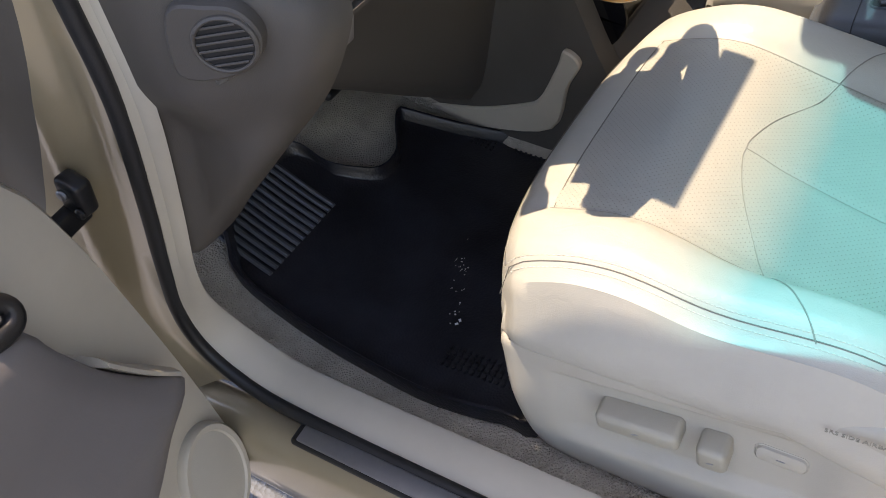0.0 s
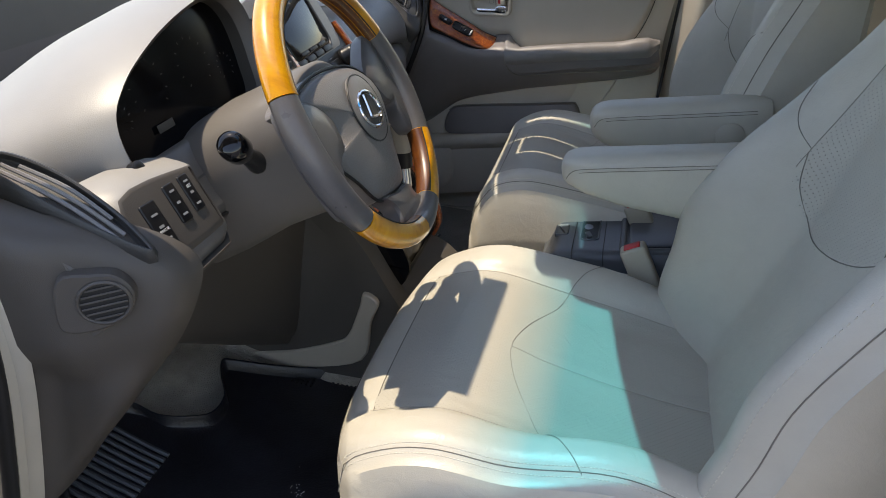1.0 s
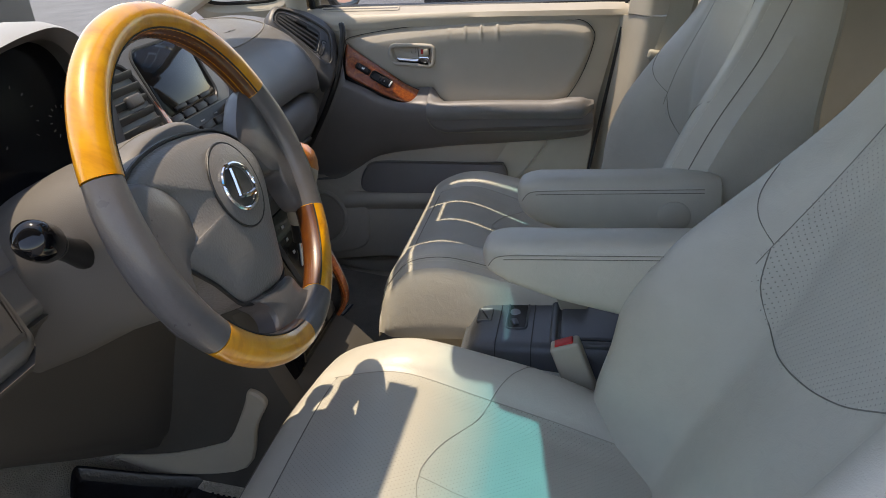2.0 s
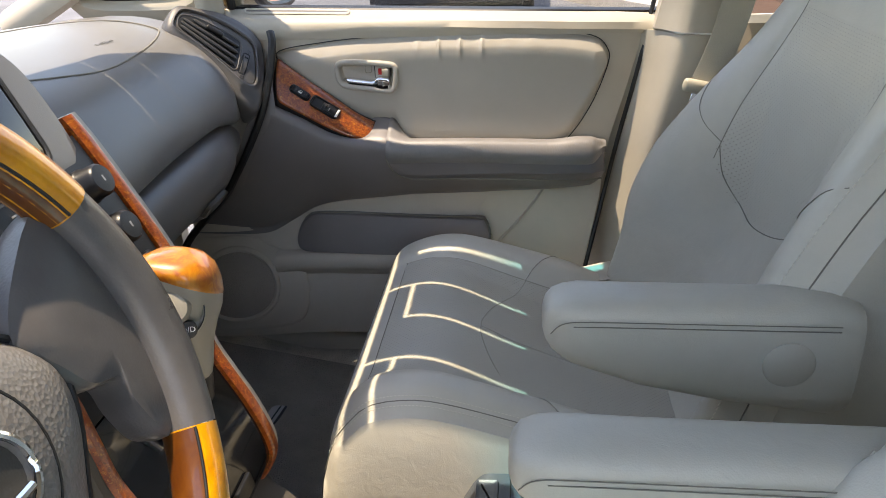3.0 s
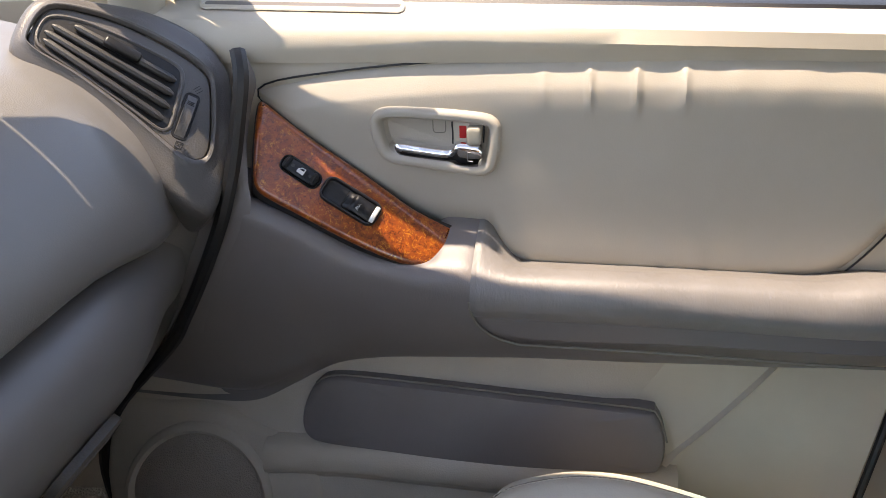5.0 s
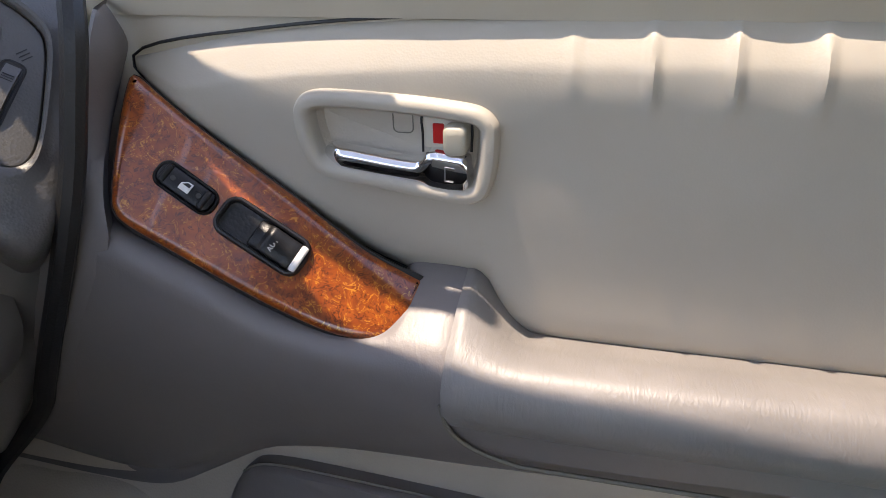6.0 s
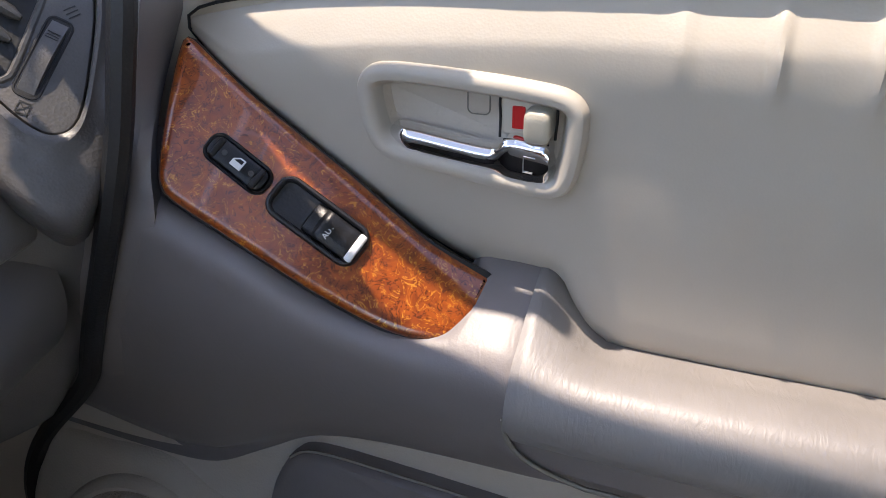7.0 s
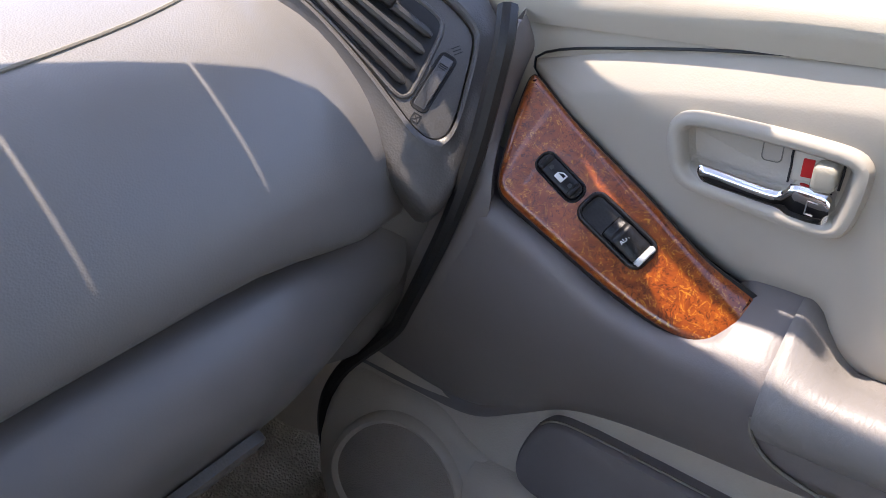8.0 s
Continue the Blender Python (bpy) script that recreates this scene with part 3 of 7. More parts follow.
thing("rocker", loft([[(x, y, z) for y, z in catmull([(-0.76, 0.44), (-0.765, 0.497), (-0.790, 0.508), (-0.810, 0.498), (-0.822, 0.474), (-0.826, 0.40), (-0.805, 0.30), (-0.77, 0.29)], 4)]
                        for x in np.linspace(-0.75, 1.7, 30)]), M_PAINT, "champagne painted rocker panel under the door opening", "rocker panel", "structure")
scuff = empty("scuff_plate", (0.3, -0.81, 0.51), label="brushed metal scuff plate with black rubber border on the sill", category="scuff plate")
part("border", rbox((0.96, 0.032, 0.012), pose(0.325, -0.7885, 0.509, 4), 0.005), M_RUBBER, scuff)
part("metal_insert", rbox((0.94, 0.024, 0.006), pose(0.325, -0.7885, 0.515, 4), 0.002), M_STEEL, scuff)
part("emblem_plate", rbox((0.20, 0.018, 0.003), pose(0.18, -0.7885, 0.5185, 4), 0.001), M_CHROME, scuff)
for i in range(3):
    part("lettering_bar", rbox((0.03, 0.008, 0.001), pose(0.135 + 0.045 * i, -0.7885, 0.5205, 4), 0), M_WHITE, scuff)
# rear half of the driver side: centre pillar and closed rear door
thing("pillar", loft([[(x0 + dx, y0 + dy, z) for dx, dy in ((0, 0), (0.11, 0), (0.12, -0.06), (0.0, -0.06))]
                      for x0, y0, z in ((0.66, -0.70, 0.46), (0.70, -0.715, 0.9), (0.74, -0.70, 1.15), (0.78, -0.645, 1.50))]), M_DOORTRIM,
      "beige centre pillar trim on the driver side", "pillar", "structure")
for s in (-1, 1):
    thing("rear_door", loft([[(x, s * y, z) for y, z in ((0.70, 0.44), (0.72, 0.80), (0.775, 0.9), (0.79, 1.09), (0.83, 1.10), (0.86, 0.8), (0.84, 0.42))]
                             for x in (0.67, 1.2, 2.2)]), M_DOORTRIM, "beige rear door trim behind the front seats", "car door")
    thing("window_rear", loft([[(x, s * (0.825 - 0.165 * t), 1.10 + 0.42 * t) for t in (0.0, 0.5, 1.0)] for x in (0.67, 1.4, 2.2)], closed=False, caps=False),
          M_PRIVACY, "dark tinted rear side window", "window", "structure")


# ---- passenger door ----
DZ = [0.38, 0.60, 0.70, 0.78, 0.86, 1.00, 1.08, 1.115, 1.135, 1.15]
DY = [0.690, 0.700, 0.728, 0.755, 0.783, 0.790, 0.797, 0.800, 0.808, 0.830]


def door_y(x, z):
    y = ip(z, DZ, DY)
    return y - 0.028 * (1 - sstep(-0.30, -0.05, x)) * (1 - sstep(0.62, 0.74, z)) + 0.006 * sstep(0.42, 0.52, x)


def dp(a, b, h):
    return (a, door_y(a, b) - h, b)


door = empty("passenger_door", (0.1, 0.79, 0.40), label="closed beige passenger door with burl wood switch panel and worn armrest", category="car door")


def rear_edge(z):
    return ip(z, [0.38, 0.60, 0.80, 1.0, 1.15], [0.375, 0.408, 0.455, 0.500, 0.530])


def skin(u, v):
    z = 0.515 + v * 0.572
    x0 = ip(z, [0.38, 0.525, 0.59, 0.73, 0.78, 0.84, 1.15], [-0.33, -0.352, -0.366, -0.328, -0.34, -0.40, -0.40])
    x = x0 + u * (rear_edge(z) - x0)
    return (x, door_y(x, z), z)


part("inner_panel", sheet(skin, np.linspace(0, 1, 50), np.linspace(0, 1, 60), (0, 0.06, -0.01)), M_DOORTRIM, door)
SWZ, SWX = [0.50, 0.66, 0.70, 0.728, 0.764, 0.80, 0.84], [0.235, 0.240, 0.259, 0.286, 0.320, 0.352, 0.38]


def lower_fn(u, v):
    z = 0.52 + v * (0.225 + 0.075 * sstep(0.25, 0.6, u))
    x = -0.345 + u * (ip(z, SWZ, SWX) + 0.345)
    return (x, door_y(x, z) - 0.005 + 0.016 * sstep(0.80, 0.96, u) * (1 - sstep(0.985, 1.0, u)) * sstep(0.66, 0.72, z), z)


part("lower_panel", sheet(lower_fn, np.linspace(0, 1, 60), np.linspace(0, 1, 24), (0, 0.003, 0)), M_LOWER, door, "taupe lower door panel")
# belt rail with demister slot and window rubber
BELT = lambda x: 1.131 - 0.032 * x          # upper edge of the window rubber
rail_ring = lambda x: [(x, door_y(x, 1.076) - 0.003, 1.076), (x, door_y(x, 1.086) - 0.006, 1.087), (x, door_y(x, 1.10) - 0.010, BELT(x) - 0.032), (x, door_y(x, 1.12) - 0.010, BELT(x) - 0.020), (x, 0.815, BELT(x) - 0.0065), (x, 0.840, BELT(x) - 0.006), (x, 0.84, 1.07)]
part("belt_rail", loft([rail_ring(x) for x in np.linspace(-0.30, 0.565, 40)]), M_DOORTRIM, door)
part("window_rubber", loft([[(x, 0.822, BELT(x) - 0.010), (x, 0.820, BELT(x) - 0.003), (x, 0.832, BELT(x)), (x, 0.845, BELT(x) - 0.004), (x, 0.845, BELT(x) - 0.012)] for x in np.linspace(-0.255, 0.575, 12)]), M_RUBBER, door)
slot = part("demister_slot", plate([(-0.1045 + a, b) for a, b in rrect(0.198, 0.014, 0.006)], lambda a, b, h: (a, 0.8055 - h * 0.5 + b * 0.86, 1.1258 - 0.032 * (a + 0.10) + b * 0.5 + h * 0.85),
                            [(0, 0), (0, 0.002), (0.0015, 0.0032), (0.003, 0.0030), (0.004, 0.001)], True), M_DOORTRIM, door)
part("slot_groove", plate([(-0.1045 + a, b) for a, b in rrect(0.190, 0.0065, 0.003)], lambda a, b, h: (a, 0.8055 - h * 0.5 + b * 0.86, 1.1258 - 0.032 * (a + 0.10) + b * 0.5 + h * 0.85), [(0, 0), (0.0005, 0.0012), (0.002, 0.0014)]), M_LOWDASH, slot)
part("side_window", loft([[(x - 0.02 * t, 0.834 - 0.165 * t, 1.13 + 0.38 * t) for t in np.linspace(-0.06, 1, 6)] for x in np.linspace(-0.25, 0.60, 4)], closed=False, caps=False), M_GLASS, door)

_wf = tube([upper(p, -0.010) for p in catmull([(-0.235, 0.840, 1.14), (-0.195, 0.804, 1.24), (-0.115, 0.764, 1.345), (-0.03, 0.760, 1.405)], 6)], [0.020] * 8 + [0.016, 0.014] + [0.012] * 9, 10)
# added bar out of view that keeps sunlight off the armrest's inner edge
tube(catmull([(-0.140, 0.687, 1.385), (-0.085, 0.685, 1.415), (-0.045, 0.678, 1.432), (0.0, 0.672, 1.448), (0.12, 0.671, 1.475), (0.32, 0.671, 1.508), (0.58, 0.668, 1.525)], 6), 0.0110, 8, bm=_wf)
part("window_frame", _wf, M_PAINT, door, "champagne painted window frame with an added bar shading the armrest edge")

# padded upper insert
PAD = catmull([(-0.155, 1.050), (-0.06, 1.068), (0.06, 1.077), (0.20, 1.081), (0.36, 1.080), (0.435, 1.072), (0.462, 1.050), (0.464, 1.022), (0.440, 0.955), (0.405, 0.896),
               (0.372, 0.872), (0.30, 0.862), (0.11, 0.866), (0.086, 0.880), (0.076, 0.905), (0.068, 0.9135), (0.054, 0.9155), (0.03, 0.9165), (0.00, 0.928), (-0.060, 0.968), (-0.11, 1.010)], 6, True)


PX = [-0.155, -0.11, -0.060, 0.00, 0.025, 0.054, 0.067, 0.0745, 0.081, 0.092, 0.12, 0.20, 0.30, 0.372, 0.405, 0.440, 0.458, 0.464]
PB = [1.040, 0.997, 0.956, 0.921, 0.9150, 0.9135, 0.9125, 0.906, 0.887, 0.872, 0.866, 0.863, 0.863, 0.873, 0.897, 0.957, 1.003, 1.022]
PTX = [-0.155, -0.06, 0.06, 0.20, 0.36, 0.435, 0.455, 0.464]
PT = [1.051, 1.068, 1.077, 1.081, 1.080, 1.072, 1.060, 1.040]


def pad_crease(a, b):
    """Pulled creases hanging from the upper edge of the pad."""
    g = 0.0
    for cx, d, w in ((0.121, 0.0022, 0.0050), (0.162, 0.0046, 0.0030), (0.202, 0.0054, 0.0030), (0.242, 0.0048, 0.0034), (0.285, 0.0012, 0.010), (0.325, 0.0010, 0.012)):
        g += d * math.exp(-((a - cx - (1.06 - b) * 0.05) / w) ** 2) * sstep(1.025, 1.058, b) * (1 - 0.5 * sstep(1.066, 1.08, b))
    g += 0.0016 * noise.noise(Vector((a * 38, b * 14, 1.3))) * sstep(1.0, 1.05, b) * sstep(0.02, 0.12, a)
    return g + 0.0016 * noise.noise(Vector((a * 9, b * 7, 4.1)))


def pad_point(a, b, zb, zt):
    d = min(b - zb, zt - b, (a + 0.16) * 0.55, (0.469 - a) * 0.9)
    h = -0.003 + 0.0140 * min(1.0, max(d, 0.0) / 0.024) ** 0.6
    h += 0.0045 * math.exp(-((zt - b - 0.034) / 0.028) ** 2)
    return dp(a, b, h + pad_crease(a, b) * min(1.0, max(d, 0) / 0.012))


HC = catmull([(-0.0410, 1.023), (-0.0376, 1.0325), (-0.0288, 1.0384), (-0.0111, 1.0398), (0.0285, 1.0381), (0.060, 1.0353), (0.0742, 1.0324), (0.0815, 1.0262), (0.0835, 1.0178), (0.0817, 0.9972), (0.0775, 0.9826), (0.070, 0.9765), (0.0595, 0.9748), (0.0285, 0.9783), (-0.0005, 0.9825), (-0.0208, 0.9850), (-0.0322, 0.9917), (-0.0382, 1.0044)], 4, True)


def inside(a, b, o):
    """Whether a, b lies within the closed outline o."""
    odd = False
    for (x0, y0), (x1, y1) in zip(o, [*o[1:], o[0]]):
        if (y0 > b) != (y1 > b) and a < x0 + (b - y0) * (x1 - x0) / (y1 - y0):
            odd = not odd
    return odd


CUP = [tuple(p) for p in inset(HC, 0.007)]


def dense_pad():
    bm = bmesh.new()
    t = [0, 0.012, 0.03, 0.055, 0.09, 0.13] + list(np.linspace(0.18, 0.62, 12)) + list(np.linspace(0.65, 0.90, 18)) + [0.92, 0.94, 0.96, 0.975, 0.988, 0.996, 1.0]
    rows = []
    for a in np.concatenate([np.linspace(-0.155, 0.12, 60), np.linspace(0.1225, 0.30, 84), np.linspace(0.304, 0.464, 44)]):
        zb, zt = ip(a, PX, PB), ip(a, PTX, PT)
        rows.append([bm.verts.new(pad_point(a, zb + (zt - zb) * k, zb, zt)) for k in t])
    for r, s in zip(rows, rows[1:]):
        for k in range(len(t) - 1):
            c = (r[k].co + s[k + 1].co) / 2
            if not (-0.05 < c.x < 0.09 and inside(c.x, c.z, CUP)):
                bm.faces.new((r[k], r[k + 1], s[k + 1], s[k]))
    return bm


part("upper_pad", dense_pad(), M_PAD, door, "plump beige vinyl pad with pulled creases")
part("pad_seam", tube([dp(a, b, 0.002) for a, b in inset(PAD, -0.0016)], 0.0010, 6, True), M_RUBBER, door)

# dark centre section that sweeps from the dash into the armrest
CX = [-0.34, -0.22, -0.18, -0.14, -0.094, -0.0475, 0.013, 0.062, 0.10, 0.25, 0.44, 0.462]
CB = [0.7195, 0.719, 0.724, 0.744, 0.768, 0.778, 0.7835, 0.787, 0.790, 0.795, 0.808, 0.826]
CT = [1.045, 0.997, 0.978, 0.960, 0.938, 0.911, 0.896, 0.893, 0.872, 0.872, 0.872, 0.868]
CP = [0.722, 0.711, 0.711, 0.711, 0.712, 0.714, 0.714, 0.713, 0.713, 0.716, 0.720, 0.740]


def centre_ring(x):
    zb, zt, yp = ip(x, CX, CB), ip(x, CX, CT), ip(x, CX, CP)
    yd0 = door_y(x, zb) + 0.004
    k = sstep(-0.01, 0.03, x) * (1 - sstep(0.062, 0.080, x))     # the sloped bridge in front of the armrest
    top = [(yp + 0.003, zt - 0.010), (yp + 0.014, zt + 0.003 * k), (yp + 0.032, zt - 0.006 + 0.018 * k), (yp + 0.050, zt - 0.008 + 0.029 * k), (yp + 0.066, zt - 0.008 + 0.037 * k), (0.80, zt - 0.008 + 0.043 * k)]
    return [(x, y, z) for y, z in catmull([(yd0, zb), (yd0 - 0.012, zb - 0.001), (yp + 0.020, zb + 0.010), (yp + 0.006, zb + 0.036), (yp, zb + (zt - zb) * 0.55), (yp, zt - 0.030)] + top, 3)]


part("centre_section", loft([centre_ring(x) for x in np.concatenate([np.linspace(-0.335, -0.02, 34), np.linspace(-0.015, 0.085, 34), np.linspace(0.095, 0.462, 30)])], closed=False, caps=False), M_DARK, door, "dark taupe centre section")


def arm_ring(x):
    f = 1 - sstep(0.435, 0.466, x)
    s0 = 1 - sstep(0.0605, 0.105, x)                              # rises to the joint at its front
    yp = ip(x, CX, CP) - 0.006 * f
    zt = 0.897 + 0.006 * sstep(0.36, 0.42, x) - 0.012 * (1 - f)
    zl = 0.856 + 0.010 * (1 - f)
    e = sstep(0.0, 1.0, min(1.0, (x - 0.0605) / 0.006))
    ring = catmull([(yp + 0.012, zl), (yp + 0.001, zl + 0.006), (yp - 0.0015, zl + 0.018), (yp + 0.004, zt - 0.010), (yp + 0.016, zt - 0.001 + 0.004 * s0), (yp + 0.034, zt - 0.002 + 0.014 * s0), (yp + 0.052, zt - 0.009 + 0.030 * s0), (0.796, zt - 0.021 + 0.047 * s0), (0.796, zl)], 3, True)
    c = Vector((x, yp + 0.03, (zt + zl) / 2))
    return [c.lerp(Vector((x, y, z)), (0.95 + 0.05 * e) * (0.80 + 0.20 * f)) for y, z in ring]


part("armrest_top", loft([arm_ring(x) for x in np.concatenate([np.linspace(0.0605, 0.070, 5), np.linspace(0.074, 0.43, 40), np.linspace(0.438, 0.466, 7)])]), M_ARM, door, "worn vinyl armrest top, lightened for the sunlight on it")
part("armrest_groove", tube([(x, ip(x, CX, CP) - 0.0005, 0.828) for x in np.linspace(0.105, 0.455, 12)], 0.0016, 6), M_SEAM, door)
part("armrest_groove", tube(catmull([(0.0595, 0.7110, 0.872), (0.062, 0.7085, 0.860), (0.070, 0.7095, 0.846), (0.085, 0.7120, 0.834), (0.106, 0.7125, 0.828)], 5), 0.0016, 6), M_SEAM, door)

# burl wood switch panel, a plane that faces up and rearwards
WP = Vector((-0.141, 0.787, 1.046))
WN = Vector((0.6, -1.0, 0.95)).normalized()
WM = basis(WP, Vector((1, 0, 0)) - WN * WN.x, Vector((0, 0, 1)) - WN * WN.z)
if (WM.to_3x3() @ Vector((0, 0, 1))).dot(WN) < 0:
    WM = WM @ Matrix.Diagonal((1, 1, -1, 1))


WOOD = [(-0.0105, -0.0045), (0.0106, -0.0180), (0.037, -0.0333), (0.0665, -0.0478), (0.0994, -0.0631), (0.1292, -0.0791), (0.1513, -0.0903), (0.169, -0.0960), (0.1829, -0.0993), (0.1935, -0.1016),
        (0.1914, -0.1124), (0.1871, -0.1264), (0.1813, -0.1373), (0.1742, -0.1440), (0.1639, -0.1462), (0.1447, -0.1462), (0.1246, -0.1421), (0.0973, -0.1341), (0.0696, -0.1245), (0.0417, -0.1140),
        (0.0142, -0.1041), (0.0032, -0.0990), (-0.0024, -0.0918), (-0.0053, -0.0778), (-0.0085, -0.0521), (-0.0107, -0.0256)]
WOODC = []
for _i, _p in enumerate(WOOD):
    _q = WOOD[(_i + 1) % len(WOOD)]
    WOODC += [tuple(np.array(_p) + (np.array(_q) - _p) * k / 4) for k in range(4)]
for _ in range(2):
    WOODC = [tuple((np.array(WOODC[i - 1]) + 2 * np.array(WOODC[i]) + WOODC[(i + 1) % len(WOODC)]) / 4) for i in range(len(WOODC))]
wood_bm = plate(WOODC, on(WM), [(0, -0.012), (0, 0.0012), (0.0006, 0.0028), (0.0016, 0.0041), (0.0032, 0.0051), (0.0050, 0.0056), (0.006, 0.0057)])
RA, RB = WM @ Vector((-0.008, -0.0125, 0)), WM @ Vector((0.152, -0.1035, 0))
RN = WN.cross(RB - RA).normalized()
if RN.z < 0:
    RN = -RN
bmesh.ops.bisect_plane(wood_bm, geom=wood_bm.verts[:] + wood_bm.edges[:] + wood_bm.faces[:], plane_co=RA, plane_no=RN)
bmesh.ops.bisect_plane(wood_bm, geom=wood_bm.verts[:] + wood_bm.edges[:] + wood_bm.faces[:], plane_co=RA + RN * 0.0016, plane_no=RN)
bmesh.ops.bisect_plane(wood_bm, geom=wood_bm.verts[:] + wood_bm.edges[:] + wood_bm.faces[:], plane_co=RA - RN * 0.0016, plane_no=RN)
for _v in wood_bm.verts:
    _d = (_v.co - RA).dot(RN)
    _v.co -= WN * (0.26 * max(0.0, _d) + (0.0003 if abs(_d) < 0.001 else 0.0))
part("wood_panel", wood_bm, M_WOOD, door, "glossy red-brown burl wood switch panel")


def wood_backing():
    return plate([tuple(p) for p in inset(WOODC, -0.0013)], on(WM), [(0.0, -0.05), (0, -0.002), (0.001, 0.0005), (0.003, 0.0005)])


part("wood_surround", wood_backing(), M_RUBBER, door, "thin black edge round the wood")
lock_m = WM @ pose(0.0385, -0.0738, 0.0055, 0, 0, -25.7)
lock_sw = part("lock_switch", plate(rrect(0.0425, 0.0180, 0.0072), on(lock_m), [(0, -0.001), (0, 0.0016), (0.0008, 0.0024), (0.0019, 0.0018), (0.0023, 0.0006), (0.0027, 0.0034), (0.0040, 0.0042)]), M_BLACK, door, "black door lock rocker switch")
part("end_ridge", rbox((0.0042, 0.0125, 0.0030), lock_m @ pose(-0.0140, 0, 0.0040, 0, 14, 0), 0.0014), M_BLACK, lock_sw)
part("end_ridge", rbox((0.0042, 0.0125, 0.0030), lock_m @ pose(0.0140, 0, 0.0040, 0, -14, 0), 0.0014), M_BLACK, lock_sw)
part("symbol", plate([(-0.0038, -0.0032), (0.0034, -0.0032), (0.0034, 0.0034), (-0.0004, 0.0034), (-0.0038, 0.0008)], on(lock_m @ Matrix.Translation((0.0005, 0, 0.0043))), [(0, 0), (0.0003, 0.0003)]), M_WHITE, lock_sw)
part("symbol", plate([(-0.0026, 0.0003), (0.0024, 0.0003), (0.0024, 0.0025), (-0.0002, 0.0025)], on(lock_m @ Matrix.Translation((0.0005, 0, 0.0047))), [(0, 0), (0.0002, 0.0002)]), M_BLACK, lock_sw)
for sx in (-0.0088, 0.0098):
    part("symbol", drum(0.0017, 0.0005, lock_m @ pose(sx, 0.0, 0.0041), bevel=0.0001, n=14), M_VENT, lock_sw)
win_m = WM @ pose(0.0887, -0.0950, 0.0055, 0, 0, -23.5)
win_sw = part("window_switch", plate(rrect(0.0610, 0.0262, 0.0088), on(win_m), [(0, -0.002), (0, 0.0030), (0.0008, 0.0044), (0.0020, 0.0048), (0.0030, 0.0040), (0.0036, 0.0006)], True), M_BLACK, door, "black window switch in a recessed well")
# nearly flush plate; its black stands in for the shade of a deep well
part("well", plate(rrect(0.0550, 0.0205, 0.0062), on(win_m), [(0, 0.0012), (0.001, 0.0006), (0.004, 0.0003)]), M_RUBBER, win_sw)
part("rocker", loft([[win_m @ Vector((x, y * w, h)) for y, h in ((-0.0088, 0.0002), (-0.0088, z - 0.0012), (-0.0074, z), (0.0, z + 0.0004), (0.0074, z), (0.0088, z - 0.0012), (0.0088, 0.0002))] for x, z, w in ((-0.0060, 0.0012, 0.94), (-0.0050, 0.0026, 1.0), (0.0005, 0.0030, 1.0), (0.0020, 0.0048, 1.0), (0.0040, 0.0066, 1.0), (0.0060, 0.0068, 1.0), (0.0120, 0.0052, 1.0), (0.0180, 0.0046, 1.0), (0.0225, 0.0050, 1.0), (0.0240, 0.0040, 0.97))]), M_BLACK, win_sw, "glossy black window rocker")
part("bright_tip", rbox((0.0046, 0.0175, 0.0046), win_m @ pose(0.0258, 0, 0.0042, 0, 10, 0), 0.0014), M_WHITE, win_sw)
letters("AUTO", win_m @ pose(0.0088, 0.0002, 0.0064, 0, 12, 90), 0.0046, 0.0001, M_WHITE, win_sw, "auto_lettering", "AUTO in small white letters")

# release handle
hz = lambda a, b, h: dp(a, b, h + 0.002)
handle = part("release_bezel", plate(HC, hz, [(0, 0.004), (0, 0.0145), (0.0018, 0.0180), (0.0050, 0.0192), (0.0085, 0.0180), (0.0108, 0.0145), (0.0120, 0.004)], True), M_PAD, door, "beige handle surround")
part("cup", plate(inset(HC, 0.0112), hz, [(0, 0.008), (0.003, 0.0022), (0.006, 0.0010)]), M_LOWER, handle)
LVX = [-0.0262, -0.0245, -0.0200, -0.010, 0.004, 0.0200, 0.0330, 0.0375, 0.0405, 0.0450, 0.0520, 0.0590, 0.0640, 0.0658]
LVT = [0.9995, 1.0030, 1.0046, 1.0042, 1.0024, 1.0003, 0.9993, 1.0008, 1.0045, 1.0066, 1.0062, 1.0054, 1.0046, 1.0025]
LVB = [0.9968, 0.9942, 0.9918, 0.9893, 0.9874, 0.9860, 0.9848, 0.9842, 0.9838, 0.9832, 0.9824, 0.9826, 0.9836, 0.9870]


def lever_ring(x):
    zt, zb = ip(x, LVX, LVT), ip(x, LVX, LVB)
    f = 0.006 * sstep(-0.026, -0.012, x) + 0.0015 * sstep(0.034, 0.044, x)
    sec = [(0.003, zt - 0.0006), (0.0075 + f, zt), (0.0098 + f, zt - 0.0012), (0.0112 + f, zt - 0.0040), (0.0112 + f, (zt + zb) / 2 - 0.001), (0.0098 + f, zb + 0.0024), (0.0078 + f, zb + 0.0006), (0.003, zb)]
    return [hz(x, b, h) for h, b in catmull([(h * 1.0, b) for h, b in sec], 3, True)]


